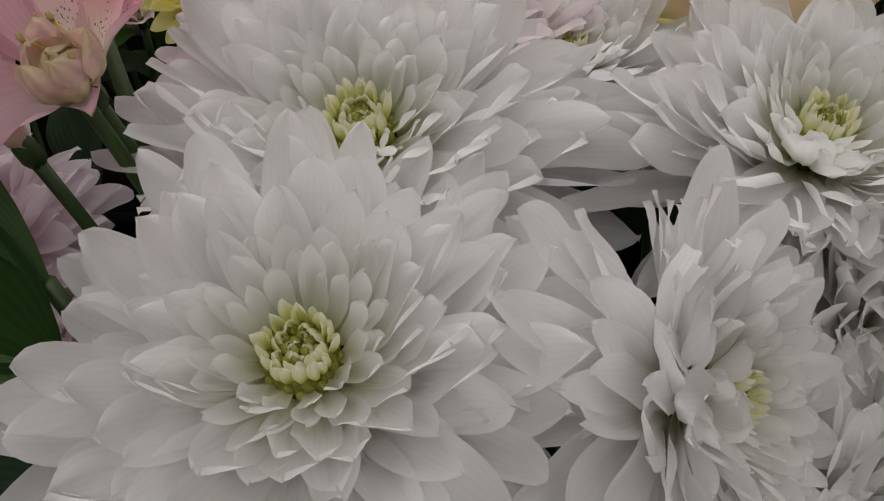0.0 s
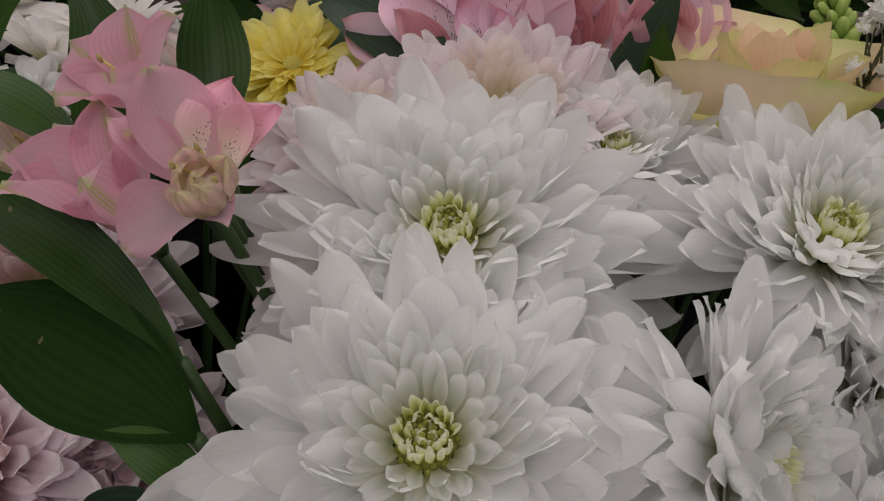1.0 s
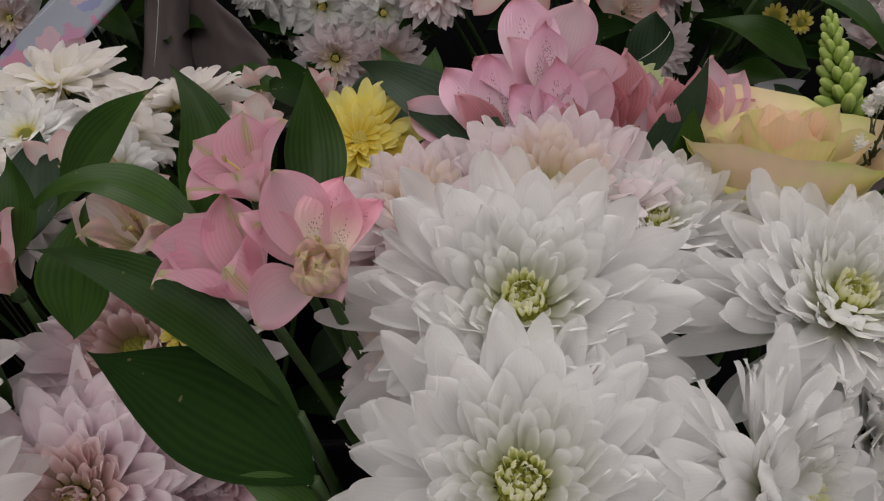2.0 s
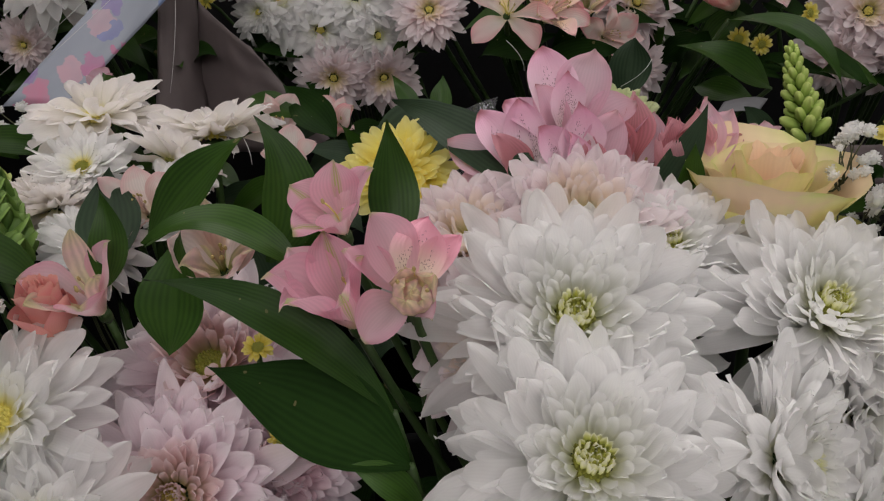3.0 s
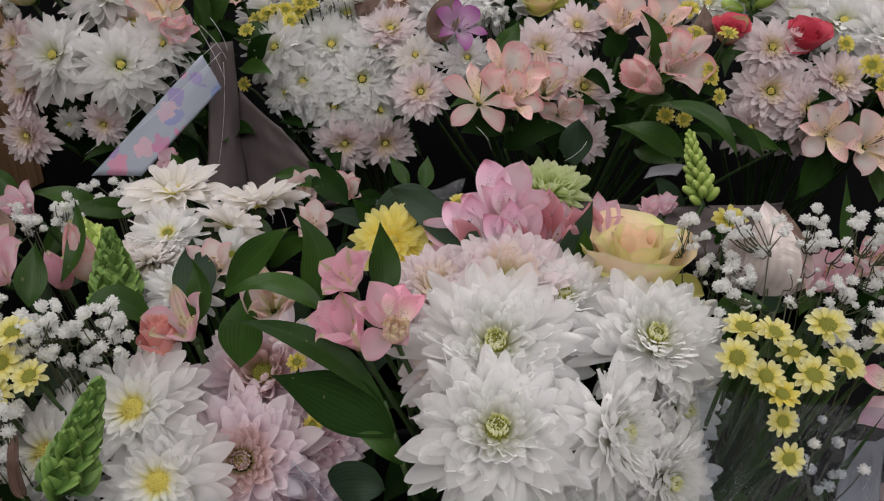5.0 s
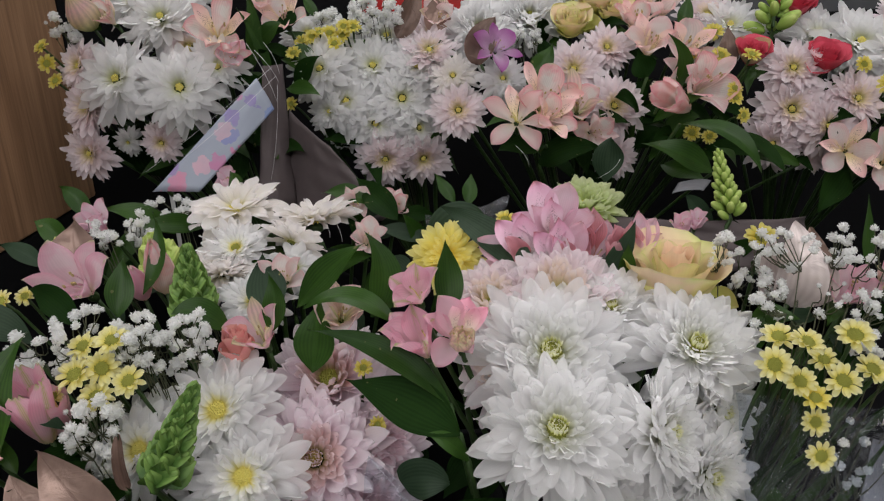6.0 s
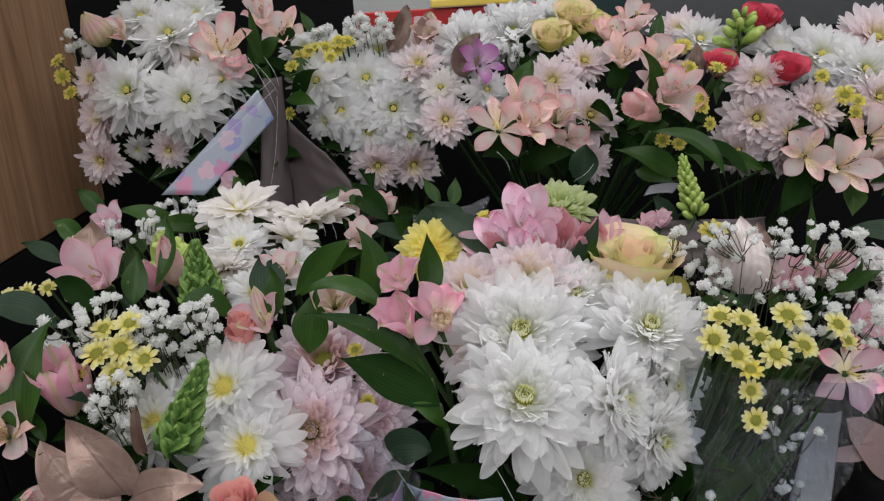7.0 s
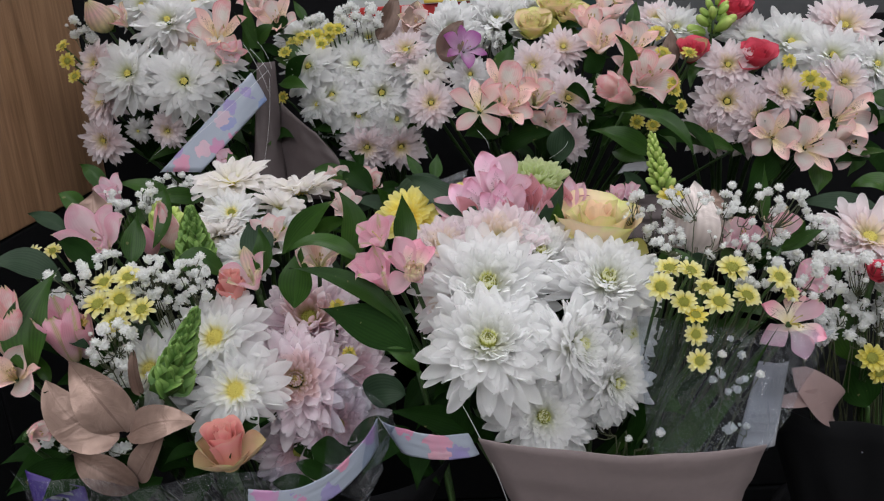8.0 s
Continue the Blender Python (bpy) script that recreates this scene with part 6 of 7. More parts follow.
chrysanthemum((-0.373, 0.530, 1.033), 0, -5, 0.0467, "spiky", [M_blush, M_blush_in], "small blush chrysanthemum low in the bunch", BACK_A, seed=57, **BK)
chrysanthemum((-0.459, 0.560, 1.115), -30, 25, 0.0604, "spiky", [M_blush, M_blush_in], "blush chrysanthemum on the shaded side", BACK_A, seed=58, **BK)
chrysanthemum((-0.416, 0.550, 1.032), 0, -15, 0.0341, "spiky", SPRAY, "small white chrysanthemum low in the bunch", BACK_A, seed=59, **BK)
alstroemeria((-0.306, 0.560, 1.142), 15, 30, 0.0729, M_coral, M_coralsp, "half open coral alstroemeria at the top", BACK_A, 0.7, 31)
alstroemeria((-0.420, 0.570, 1.161), -10, 35, 0.0467, M_coral, M_bud, "coral alstroemeria bud opening", BACK_A, 0.4, 32)
bud((-0.442, 0.560, 1.167), -15, 50, 0.0429, M_bud, "green and pink striped bud", BACK_A, 14, 0.7, True)
small_daisy((-0.486, 0.550, 1.136), -20, 40, 0.0192, BACK_A, M_gold, "small golden daisy at the bunch's edge", 51)
small_daisy((-0.484, 0.550, 1.119), -20, 30, 0.0206, BACK_A, M_gold, "small golden daisy at the bunch's edge", 52)
small_daisy((-0.479, 0.550, 1.101), -20, 20, 0.0194, BACK_A, M_gold, "small golden daisy at the bunch's edge", 53)
gypsophila(BACK_A, (-0.469, 0.570, 1.155), (0.02, 0.01, 0.02), 14, "spray of baby's breath by the panel", 0.006, seed=21)
ba = foliage("dark green leaves under the white bunch", BACK_A)
leaf(ba, (-0.429, 0.570, 1.149), (-0.464, 0.580, 1.183), 0.0248, (0, 0, 0), (0, -0.9, 0.3), seed=1, stalk=False)
leaf(ba, (-0.421, 0.600, 1.004), (-0.445, 0.560, 1.044), 0.0440, (0, 0, 0), (0, -0.9, 0.3), M_leaf_dark, seed=2, stalk=False)
leaf(ba, (-0.403, 0.600, 0.981), (-0.405, 0.560, 1.052), 0.0438, (0, 0, 0), (0.2, -0.9, 0.3), M_leaf_dark, seed=3, stalk=False)
leaf(ba, (-0.280, 0.580, 1.097), (-0.275, 0.580, 1.182), 0.0160, (0.005, 0, 0), (0.2, -0.9, 0.3), M_leaf, seed=4, stalk=False)
leaf(ba, (-0.258, 0.570, 1.090), (-0.283, 0.560, 1.163), 0.0105, (0.005, 0, 0), (0.2, -0.9, 0.3), M_leaf, seed=5, stalk=False)

chrysanthemum((-0.416, 0.630, 1.180), -5, 45, 0.0775, "spiky", SPRAY, "white chrysanthemum at the top of the bunch", BACK_A, seed=151, **BK)
chrysanthemum((-0.352, 0.630, 1.180), 5, 45, 0.0774, "spiky", SPRAY, "white chrysanthemum at the top of the bunch", BACK_A, seed=152, **BK)
chrysanthemum((-0.344, 0.580, 1.127), 10, 35, 0.0613, "spiky", [M_blush, M_blush_in], "blush chrysanthemum between white blooms", BACK_A, seed=153, **BK)
alstroemeria((-0.293, 0.550, 1.116), 25, 10, 0.0463, M_pink, M_coral, "pink alstroemeria petal hanging at the side", BACK_A, 0.5, 55)
alstroemeria((-0.274, 0.640, 1.172), 5, 50, 0.0569, M_peach, M_coral, "peach alstroemeria at the top", BACK_A, 0.5, 56)
filler("green leaf tips above the white bunch", BACK_A, (-0.31, 0.62, 1.13), (0.07, 0.03, 0.03), 12, 0.05, [M_leaf, M_leaf_dark], 15)
filler("narrow green leaves between two bunches", BACK_A, (-0.25, 0.60, 1.10), (0.02, 0.02, 0.03), 8, 0.06, [M_leaf, M_leaf_dark], 16)
filler("shade-dark leaves on the side by the panel", BACK_A, (-0.43, 0.60, 1.05), (0.02, 0.03, 0.05), 10, 0.05, [M_leaf_dark], 17)

# ---- back row, dense white bunch ----
dense = "dense white chrysanthemum in a tight bunch"
chrysanthemum((-0.213, 0.610, 1.094), -15, 30, 0.0792, "spiky", SPRAY, dense, BACK_B, seed=61, **BK)
chrysanthemum((-0.186, 0.605, 1.056), -8, 22, 0.0840, "spiky", SPRAY, dense, BACK_B, seed=62, **BK)
chrysanthemum((-0.122, 0.605, 1.056), 5, 22, 0.0839, "spiky", SPRAY, dense, BACK_B, seed=63, **BK)
chrysanthemum((-0.154, 0.625, 1.093), 0, 40, 0.0846, "spiky", SPRAY, dense, BACK_B, seed=64, **BK)
chrysanthemum((-0.104, 0.620, 1.090), 10, 38, 0.0749, "spiky", SPRAY, dense, BACK_B, seed=65, **BK)
chrysanthemum((-0.154, 0.600, 1.029), 0, 8, 0.0771, "spiky", SPRAY, dense, BACK_B, seed=66, **BK)
chrysanthemum((-0.206, 0.600, 1.046), -25, 10, 0.0569, "spiky", SPRAY, dense, BACK_B, seed=67, **BK)
chrysanthemum((-0.104, 0.600, 1.022), 20, 5, 0.0643, "spiky", SPRAY, dense, BACK_B, seed=68, **BK)
chrysanthemum((-0.146, 0.595, 0.988), 0, -10, 0.0684, "spiky", [M_blush, M_blush_in], "blush white chrysanthemum low in the bunch", BACK_B, seed=69, **BK)
chrysanthemum((-0.102, 0.600, 0.985), 10, -15, 0.0687, "spiky", [M_blush, M_blush_in], "blush white chrysanthemum low in the bunch", BACK_B, seed=70, **BK)
chrysanthemum((-0.089, 0.630, 1.106), 0, 50, 0.0716, "spiky", [M_blush, M_blush_in], "blush white chrysanthemum at the back", BACK_B, seed=71, **BK)
chrysanthemum((-0.188, 0.610, 1.022), -15, 0, 0.0578, "spiky", SPRAY, dense, BACK_B, seed=72, **BK)
chrysanthemum((-0.196, 0.665, 1.118), -8, 45, 0.0780, "spiky", SPRAY, dense, BACK_B, seed=73, **BK)
chrysanthemum((-0.140, 0.680, 1.122), 0, 48, 0.0820, "spiky", SPRAY, dense, BACK_B, seed=74, **BK)
chrysanthemum((-0.086, 0.675, 1.118), 5, 45, 0.0760, "spiky", [M_blush, M_blush_in], "blush white chrysanthemum at the back", BACK_B, seed=75, **BK)
chrysanthemum((-0.236, 0.690, 1.130), -10, 50, 0.0700, "spiky", SPRAY, "white chrysanthemum between two bunches", BACK_B, seed=76, **BK)
chrysanthemum((-0.064, 0.605, 1.078), 0, 35, 0.0600, "spiky", [M_cream, M_cream], "cream chrysanthemum between white and coral blooms", BACK_C, seed=77, **BK)
for i, (x, z) in enumerate(((-0.232, 1.122), (-0.211, 1.130), (-0.186, 1.126), (-0.173, 1.134), (-0.241, 1.108))):
    small_daisy((x, 0.632, z), 0, 45, 0.020, BACK_B, M_gold, "small golden daisy behind white blooms", 67 + i)
gypsophila(BACK_B, (-0.150, 0.660, 1.144), (0.035, 0.015, 0.022), 40, "spray of white baby's breath at the back", 0.007, seed=22)
gypsophila(BACK_B, (-0.205, 0.660, 1.140), (0.02, 0.01, 0.012), 12, "spray of white baby's breath at the back", 0.007, seed=23)
small_daisy((-0.220, 0.630, 1.126), 0, 40, 0.0193, BACK_B, M_gold, "small golden daisy behind white blooms", 61)
small_daisy((-0.200, 0.630, 1.129), 0, 40, 0.0193, BACK_B, M_gold, "small golden daisy behind white blooms", 62)
small_daisy((-0.183, 0.630, 1.135), 0, 40, 0.0192, BACK_B, M_gold, "small golden daisy behind white blooms", 63)
small_daisy((-0.239, 0.610, 1.111), -10, 40, 0.0190, BACK_B, M_gold, "small golden daisy at the bunch's edge", 64)
small_daisy((-0.194, 0.620, 1.118), 0, 40, 0.0184, BACK_B, M_gold, "small golden daisy behind white blooms", 65)
small_daisy((-0.244, 0.590, 1.058), -10, 20, 0.0168, BACK_B, M_gold, "small golden daisy at the bunch's edge", 66)
alstroemeria((-0.249, 0.630, 1.150), -5, 40, 0.0638, M_peach, M_coralsp, "peach lily-like alstroemeria at the back", BACK_B, 0.7, 33)
bb = foliage("brown painted leaves and green tips", BACK_B)
leaf(bb, (-0.126, 0.660, 1.117), (-0.101, 0.680, 1.172), 0.0258, (0.004, 0, 0), (0.2, -1, 0.2), M_leaf_brown, seed=1, sharp=0.7, stalk=False)
leaf(bb, (-0.089, 0.660, 1.122), (-0.072, 0.680, 1.163), 0.0295, (0.004, 0, 0), (0.2, -1, 0.2), M_leaf_gold, seed=2, sharp=0.7, stalk=False)
leaf(bb, (-0.216, 0.660, 1.144), (-0.235, 0.680, 1.173), 0.0118, (0, 0, 0), (0.2, -1, 0.2), M_leaf, seed=3, stalk=False)
alstroemeria((-0.078, 0.670, 1.136), 10, 45, 0.0516, M_peach, M_bud, "pale peach alstroemeria at the back", BACK_B, 0.5, 34)

# ---- back row, coral and blush bunch ----
blush = "blush chrysanthemum with a yellow eye"
chrysanthemum((-0.060, 0.580, 1.043), 0, 25, 0.0661, "spiky", [M_blush, M_blush_in], blush, BACK_C, seed=81, disc=M_disc_y, **BK)
chrysanthemum((0.067, 0.585, 1.080), 0, 30, 0.0723, "spiky", [M_blush, M_blush_in], blush, BACK_C, seed=82, disc=M_disc_y, **BK)
chrysanthemum((0.106, 0.554, 1.042), 8, 18, 0.0742, "spiky", [M_blush, M_blush_in], blush + " above leaves", BACK_C, seed=83, disc=M_disc_y, **BK)
chrysanthemum((0.108, 0.610, 1.099), 0, 40, 0.0631, "spiky", [M_blush, M_blush_in], blush, BACK_C, seed=84, disc=M_disc_y, **BK)
chrysanthemum((-0.010, 0.580, 1.075), 0, 40, 0.0584, "spiky", SPRAY, "white chrysanthemum behind coral petals", BACK_C, seed=85, **BK)
chrysanthemum((-0.030, 0.660, 1.127), -5, 40, 0.0951, "dense", [M_white], "full white chrysanthemum at the back", BACK_C, seed=86, **BK)
chrysanthemum((0.031, 0.680, 1.136), 5, 40, 0.0965, "dense", [M_white], "full white chrysanthemum at the back", BACK_C, seed=87, **BK)
chrysanthemum((0.105, 0.540, 0.989), 15, -10, 0.0542, "spiky", [M_blush], "faded blush chrysanthemum in the shade", BACK_C, seed=88, **BK)
lily((-0.004, 0.495, 1.040), 0, 36, [(100, 34, 0.038, 0.018, -0.3, M_coralsp), (45, 34, 0.038, 0.024, -0.4, M_coral), (345, 30, 0.038, 0.018, -0.4, M_coral), (300, 26, 0.036, 0.024, -0.5, M_coral), (222, 26, 0.036, 0.024, -0.5, M_coral), (150, 34, 0.04, 0.022, -0.4, M_coral)], "coral alstroemeria wide open with speckled throat", BACK_C, 10)
alstroemeria((0.027, 0.520, 1.056), 20, 35, 0.0715, M_coral, M_coralsp, "open coral alstroemeria with speckled throat", BACK_C, 0.8, 36)
alstroemeria((0.062, 0.530, 1.049), -5, 40, 0.0690, M_coral, M_bud, "coral and cream alstroemeria, half open", BACK_C, 0.5, 37)
alstroemeria((0.079, 0.530, 1.019), 10, 10, 0.0498, M_coral, M_peach, "coral alstroemeria low above leaves", BACK_C, 0.7, 38)
alstroemeria((0.152, 0.600, 1.101), 0, 45, 0.0728, M_peach, M_coralsp, "tall peach alstroemeria, half open", BACK_C, 0.5, 39)
alstroemeria((0.193, 0.600, 1.092), 15, 50, 0.0764, M_peach, M_coralsp, "tall peach alstroemeria, half open", BACK_C, 0.6, 40)
alstroemeria((0.199, 0.550, 1.059), 20, 34, 0.0767, M_coral, M_peach, "coral alstroemeria turned aside", BACK_C, 0.8, 41)
bud((0.160, 0.520, 1.048), -35, 20, 0.0779, M_coral, "long coral alstroemeria bloom seen from behind", BACK_C, 15, 0.42)
rose((0.076, 0.660, 1.127), 0, 60, 0.0475, M_rose_y, M_rose_g, "pale yellow rose at the back", BACK_C, 6, 3)
rose((0.128, 0.670, 1.134), 0, 60, 0.0441, M_rose_y, M_rose_g, "pale yellow rose at the back", BACK_C, 7, 3)
rose((0.265, 0.600, 1.086), 0, 60, 0.0389, M_red, M_rose_o, "red rose with faded outer petals", BACK_C, 8, 3)
alstroemeria((-0.015, 0.580, 1.107), 10, 30, 0.0510, M_orchid, M_orchid, "purple and white orchid bloom at the back", BACK_C, 0.8, 42)
small_daisy((0.221, 0.600, 1.108), 0, 40, 0.0235, BACK_C, M_gold, "small golden daisy at the back", 81)
small_daisy((0.223, 0.580, 1.085), 10, 40, 0.0211, BACK_C, M_gold, "small golden daisy beside coral petals", 82)
small_daisy((0.249, 0.560, 1.086), 10, 40, 0.0207, BACK_C, M_gold, "small golden daisy before a red rose", 83)
small_daisy((0.199, 0.580, 1.086), 10, 40, 0.0184, BACK_C, M_gold, "small golden daisy beside coral petals", 84)
small_daisy((0.227, 0.540, 1.045), 20, 30, 0.0192, BACK_C, M_gold, "small golden daisy beside coral petals", 85)
small_daisy((0.233, 0.530, 1.028), 20, 20, 0.0178, BACK_C, M_gold, "small golden daisy beside coral petals", 86)
small_daisy((0.187, 0.550, 1.009), 0, 10, 0.0197, BACK_C, M_gold, "small golden daisy in the shade", 87)
small_daisy((0.206, 0.550, 1.004), 0, 10, 0.0177, BACK_C, M_gold, "small golden daisy in the shade", 88)
small_daisy((0.228, 0.545, 1.054), 20, 30, 0.0173, BACK_C, M_gold, "small golden daisy beside coral petals", 89)
bc = foliage("broad green leaves round the coral blooms", BACK_C)
leaf(bc, (0.159, 0.500, 1.028), (0.231, 0.460, 0.974), 0.0218, (0.012, -0.004, 0.016), (0.2, -0.6, 0.8), seed=1)
leaf(bc, (0.195, 0.500, 0.977), (0.119, 0.490, 1.013), 0.0287, (0, -0.004, 0.006), (0, -0.7, 0.7), seed=2)
leaf(bc, (0.160, 0.570, 1.046), (0.161, 0.560, 1.112), 0.0192, (0.02, 0, 0), (0, -0.9, 0.2), seed=3)
leaf(bc, (0.013, 0.550, 1.073), (0.041, 0.560, 1.109), 0.0213, (0.004, 0, 0), (-0.2, -0.9, 0.2), seed=4)
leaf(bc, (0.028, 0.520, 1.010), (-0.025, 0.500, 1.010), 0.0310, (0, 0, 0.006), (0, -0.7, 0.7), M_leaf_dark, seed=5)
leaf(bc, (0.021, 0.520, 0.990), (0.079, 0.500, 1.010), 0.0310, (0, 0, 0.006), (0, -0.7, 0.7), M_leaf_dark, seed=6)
leaf(bc, (0.085, 0.500, 0.974), (0.091, 0.500, 1.019), 0.0309, (0, 0, 0.006), (0, -0.9, 0.4), M_leaf_grey, seed=7)
leaf(bc, (-0.033, 0.585, 1.089), (-0.015, 0.600, 1.137), 0.0309, (-0.008, 0, 0), (-0.1, -1, 0.2), M_leaf_brown, seed=8, sharp=0.7)
leaf(bc, (0.145, 0.580, 1.066), (0.134, 0.580, 1.093), 0.0272, (0, 0, 0), (0, -1, 0.2), M_leaf_dark, seed=9)
leaf(bc, (0.191, 0.620, 1.108), (0.205, 0.640, 1.147), 0.0170, (0, 0, 0), (0, -1, 0.2), seed=10)
leaf(bc, (0.239, 0.600, 1.065), (0.243, 0.620, 1.112), 0.0225, (0, 0, 0), (0, -1, 0.2), M_leaf_brown, seed=11)
leaf(bc, (0.304, 0.550, 0.968), (0.240, 0.520, 0.984), 0.0245, (0, 0, 0.006), (0, -0.7, 0.7), seed=12)

chrysanthemum((0.083, 0.720, 1.143), 0, 45, 0.0845, "dense", [M_white], "full white chrysanthemum at the back", BACK_C, seed=89, **BK)
rose((0.109, 0.690, 1.149), 0, 65, 0.0522, M_rose_y, M_rose_g, "pale yellow rose at the back", BACK_C, 11, 3)
alstroemeria((0.178, 0.660, 1.135), 0, 60, 0.0690, M_peach, M_coralsp, "tall peach alstroemeria, half open", BACK_C, 0.5, 51)
alstroemeria((0.145, 0.640, 1.123), 0, 60, 0.0644, M_coral, M_coralsp, "tall coral alstroemeria, half open", BACK_C, 0.5, 52)
chrysanthemum((0.246, 0.700, 1.123), 0, 50, 0.0756, "spiky", [M_blush, M_blush_in], "blush chrysanthemum behind golden daisies", BACK_C, seed=90, **BK)
gypsophila(BACK_C, (0.019, 0.630, 1.110), (0.02, 0.01, 0.012), 14, "spray of baby's breath before white blooms", 0.005, seed=24)
alstroemeria((0.031, 0.500, 1.042), 25, 30, 0.0575, M_coral, M_coralsp, "open coral alstroemeria with speckled throat", BACK_C, 0.7, 53)
alstroemeria((0.187, 0.570, 1.064), 0, 40, 0.0680, M_coral, M_peach, "half open coral alstroemeria beside leaves", BACK_C, 0.5, 54)

# ---- back row, blush and white bunch ----
faded = "blush chrysanthemum with a pale eye in a tight bunch"
chrysanthemum((0.305, 0.585, 1.068), -5, 32, 0.0722, "spiky", [M_blush, M_blush_in], faded, BACK_D, seed=91, disc=M_disc_y, **BK)
chrysanthemum((0.301, 0.570, 1.025), -8, 18, 0.0811, "spiky", [M_blush, M_blush_in], faded, BACK_D, seed=92, disc=M_disc_y, **BK)
chrysanthemum((0.336, 0.555, 1.007), 0, 14, 0.0714, "spiky", [M_blush, M_blush_in], faded, BACK_D, seed=93, disc=M_disc_y, **BK)
chrysanthemum((0.369, 0.565, 1.034), 8, 26, 0.0714, "spiky", [M_blush, M_blush_in], faded, BACK_D, seed=94, disc=M_disc_y, **BK)
chrysanthemum((0.282, 0.570, 0.987), -15, -5, 0.0696, "spiky", [M_blush], "blush chrysanthemum low in the bunch", BACK_D, seed=95, **BK)
chrysanthemum((0.404, 0.640, 1.088), 0, 45, 0.1080, "spiky", [M_white, M_white_in], "large white chrysanthemum at the back", BACK_D, seed=96, **BK)
chrysanthemum((0.445, 0.610, 1.070), 5, 40, 0.1054, "spiky", [M_white, M_white_in], "large white chrysanthemum at the back", BACK_D, seed=97, **BK)
chrysanthemum((0.480, 0.660, 1.103), 5, 45, 0.1093, "spiky", [M_blush, M_blush_in], "large blush chrysanthemum at the back", BACK_D, seed=98, **BK)
chrysanthemum((0.447, 0.580, 1.040), 5, 30, 0.0757, "spiky", [M_blush, M_blush_in], faded, BACK_D, seed=99, disc=M_disc_y, **BK)
chrysanthemum((0.496, 0.600, 1.057), 10, 35, 0.0837, "spiky", [M_white, M_white_in], "white chrysanthemum at the back", BACK_D, seed=100, **BK)
chrysanthemum((0.361, 0.660, 1.096), -5, 50, 0.0879, "spiky", [M_white, M_white_in], "white chrysanthemum at the back", BACK_D, seed=101, **BK)
chrysanthemum((0.267, 0.680, 1.112), -5, 50, 0.0893, "spiky", [M_white, M_white_in], "white chrysanthemum behind golden daisies", BACK_D, seed=102, **BK)
chrysanthemum((0.331, 0.570, 0.977), 0, -10, 0.0558, "spiky", [M_blush], "blush chrysanthemum low in the bunch", BACK_D, seed=103, **BK)
chrysanthemum((0.471, 0.580, 1.006), 0, 10, 0.0626, "spiky", [M_white], "white chrysanthemum behind coral petals", BACK_D, seed=104, **BK)
rose((0.342, 0.590, 1.077), 0, 60, 0.0441, M_red, M_red, "open red rose among blush blooms", BACK_D, 9, 3)
rose((0.340, 0.680, 1.131), 0, 60, 0.0473, M_red, M_red, "open red rose at the back", BACK_D, 10, 3)
bud_spike((0.311, 0.660, 1.138), (0.304, 0.650, 1.100), 0.0334, M_snap_lt, "pale green bud spike at the back", BACK_D, 16, 5, 1.0)
small_daisy((0.390, 0.550, 1.048), 0, 40, 0.0247, BACK_D, M_gold, "golden daisy among white blooms", 91)
small_daisy((0.410, 0.560, 1.039), 10, 40, 0.0216, BACK_D, M_gold, "golden daisy among white blooms", 92)
small_daisy((0.404, 0.550, 1.027), 0, 20, 0.0195, BACK_D, M_gold, "golden daisy among white blooms", 93)
small_daisy((0.372, 0.570, 1.068), 10, 40, 0.0196, BACK_D, M_gold, "golden daisy beside a red rose", 94)
alstroemeria((0.339, 0.520, 0.989), -20, 20, 0.0627, M_peach, M_coralsp, "peach alstroemeria hanging at the bunch's edge", BACK_D, 0.9, 43)
alstroemeria((0.380, 0.510, 0.976), 0, 22, 0.0655, M_peach, M_coralsp, "peach alstroemeria hanging at the bunch's edge", BACK_D, 0.9, 44)
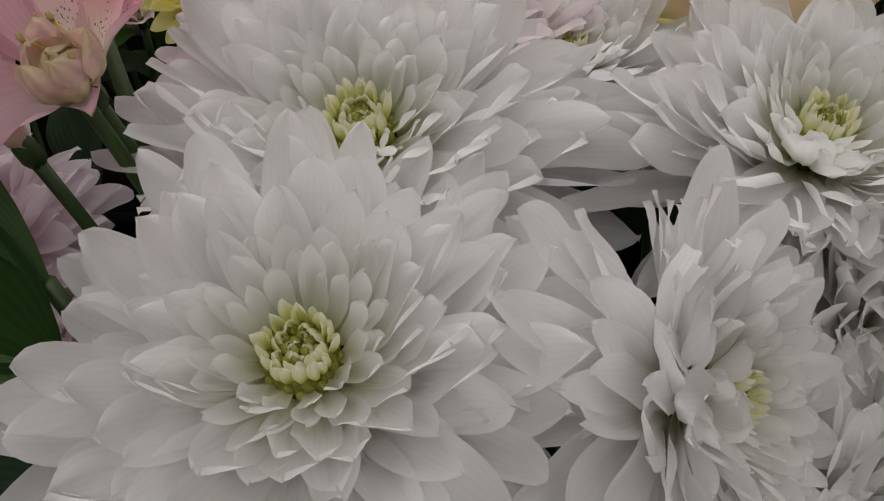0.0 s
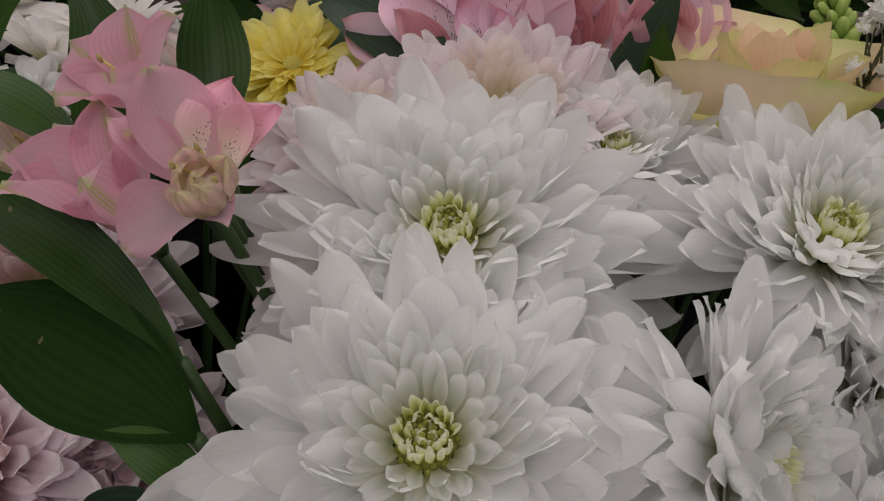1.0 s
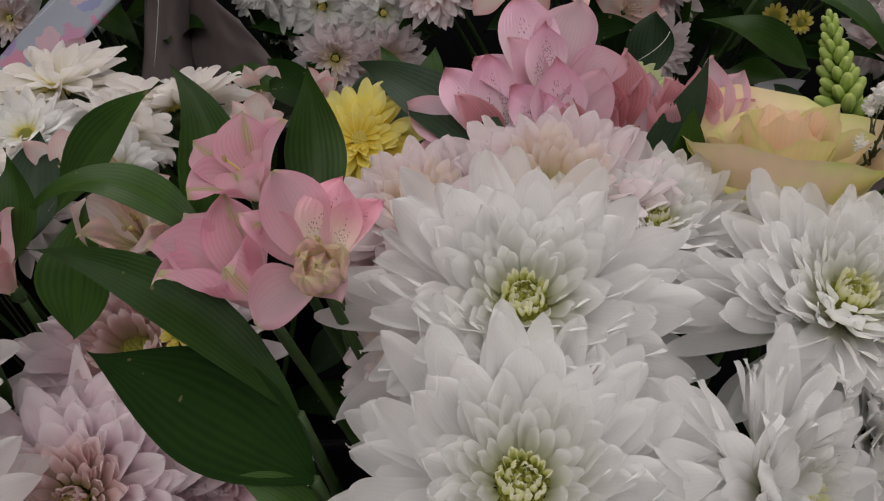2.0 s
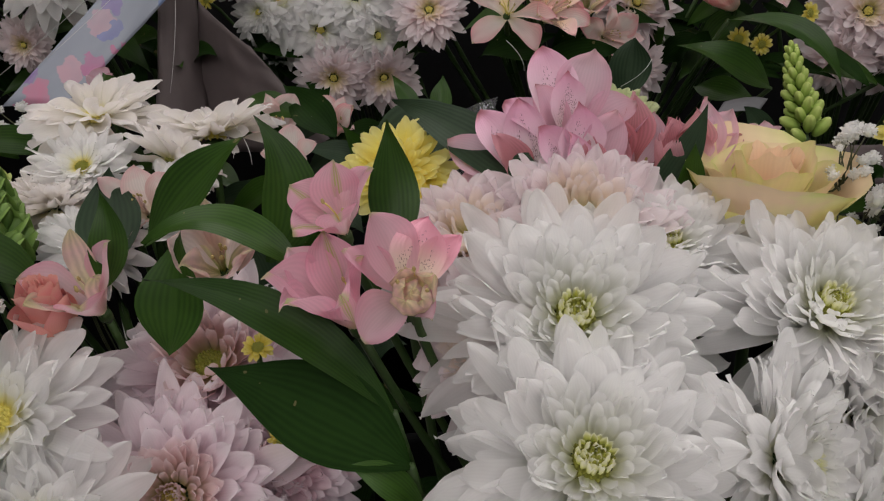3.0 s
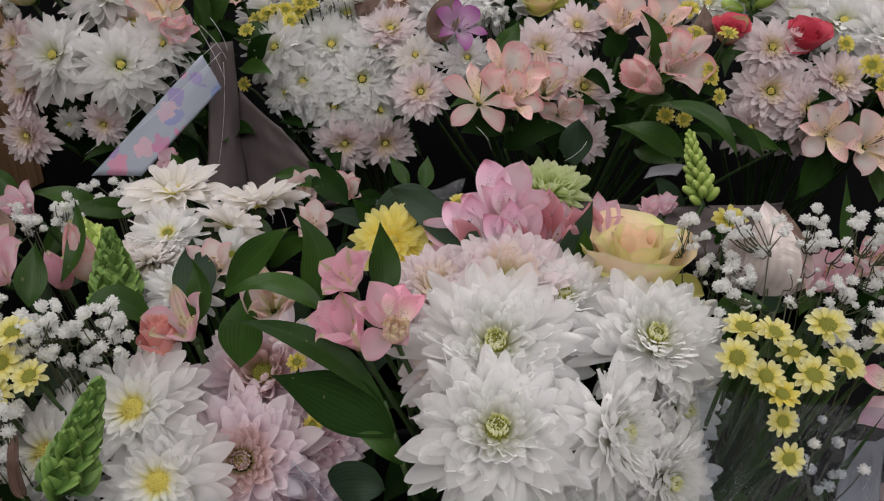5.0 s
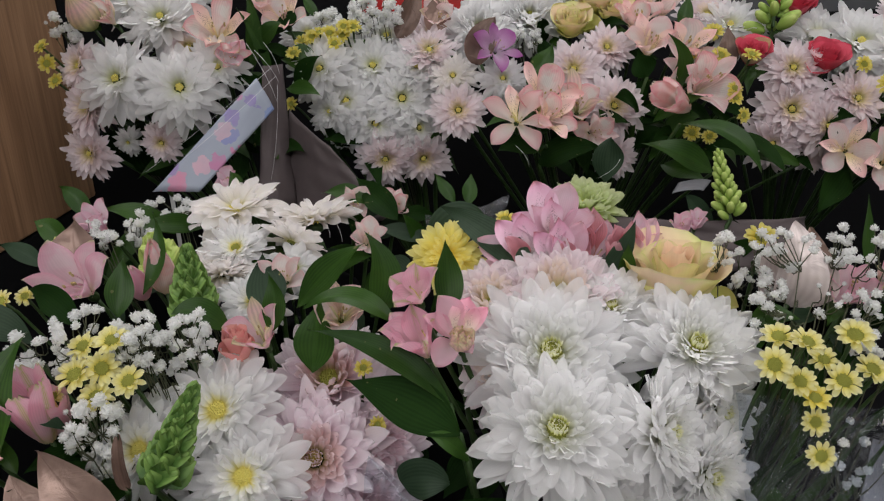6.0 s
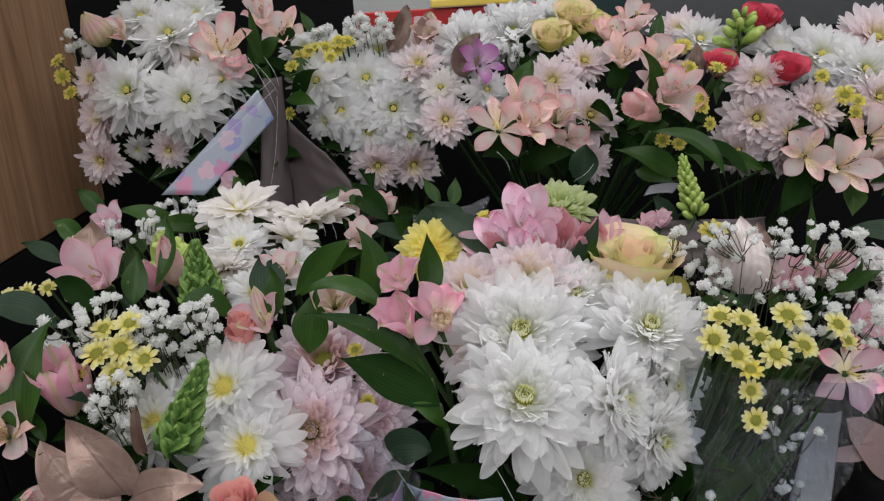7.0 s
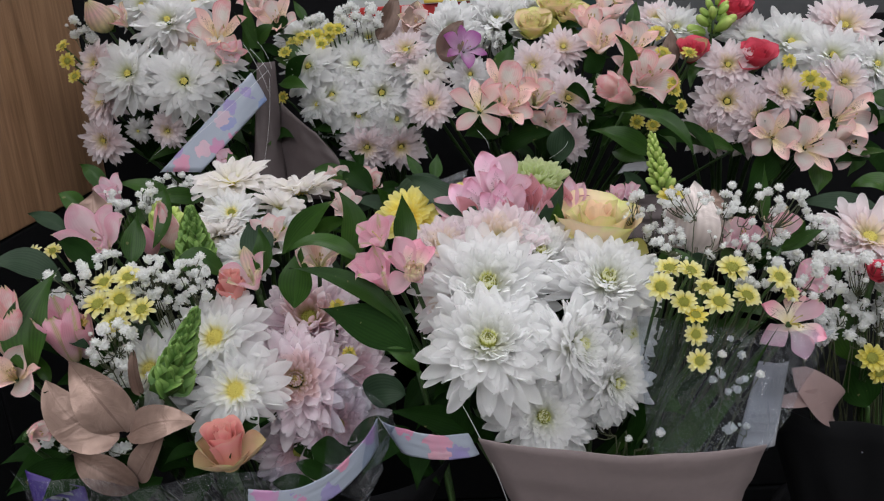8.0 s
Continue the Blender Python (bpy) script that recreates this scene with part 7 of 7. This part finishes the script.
alstroemeria((0.430, 0.545, 1.001), 10, 30, 0.0740, M_peach, M_coralsp, "peach alstroemeria, wide open over leaves", BACK_D, 0.9, 45)
alstroemeria((0.429, 0.530, 0.972), 15, 10, 0.0602, M_peach, M_peach, "peach alstroemeria low over leaves", BACK_D, 0.8, 46)
bd = foliage("dark green leaves below the peach blooms", BACK_D)
leaf(bd, (0.363, 0.560, 0.960), (0.302, 0.500, 0.924), 0.0317, (0, -0.004, 0.006), (0.3, -0.8, 0.5), M_leaf_dark, seed=1, stalk=False)
leaf(bd, (0.404, 0.550, 0.949), (0.387, 0.500, 0.920), 0.0297, (0, -0.006, 0.004), (0, -0.9, 0.4), M_leaf, seed=2, stalk=False)
leaf(bd, (0.373, 0.540, 0.983), (0.397, 0.530, 1.000), 0.0212, (0, 0, 0.004), (0, -0.8, 0.5), M_leaf, seed=3, stalk=False)
leaf(bd, (0.469, 0.560, 1.022), (0.496, 0.550, 1.005), 0.0216, (0, 0, 0.004), (0, -0.8, 0.5), M_leaf, seed=4, stalk=False)
leaf(bd, (0.481, 0.550, 0.962), (0.413, 0.520, 0.951), 0.0267, (0, 0, 0.004), (0, -0.8, 0.5), M_leaf_dark, seed=5, stalk=False)

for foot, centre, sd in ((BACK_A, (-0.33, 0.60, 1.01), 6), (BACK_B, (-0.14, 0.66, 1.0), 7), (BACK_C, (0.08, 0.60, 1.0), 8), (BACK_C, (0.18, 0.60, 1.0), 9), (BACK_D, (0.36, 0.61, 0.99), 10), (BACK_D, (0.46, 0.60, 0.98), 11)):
    filler("shade-dark green leaves under a bunch's blooms", foot, centre, (0.07, 0.05, 0.035), 20, 0.06, [M_leaf_dark, M_leaf_dark, M_leaf], sd)
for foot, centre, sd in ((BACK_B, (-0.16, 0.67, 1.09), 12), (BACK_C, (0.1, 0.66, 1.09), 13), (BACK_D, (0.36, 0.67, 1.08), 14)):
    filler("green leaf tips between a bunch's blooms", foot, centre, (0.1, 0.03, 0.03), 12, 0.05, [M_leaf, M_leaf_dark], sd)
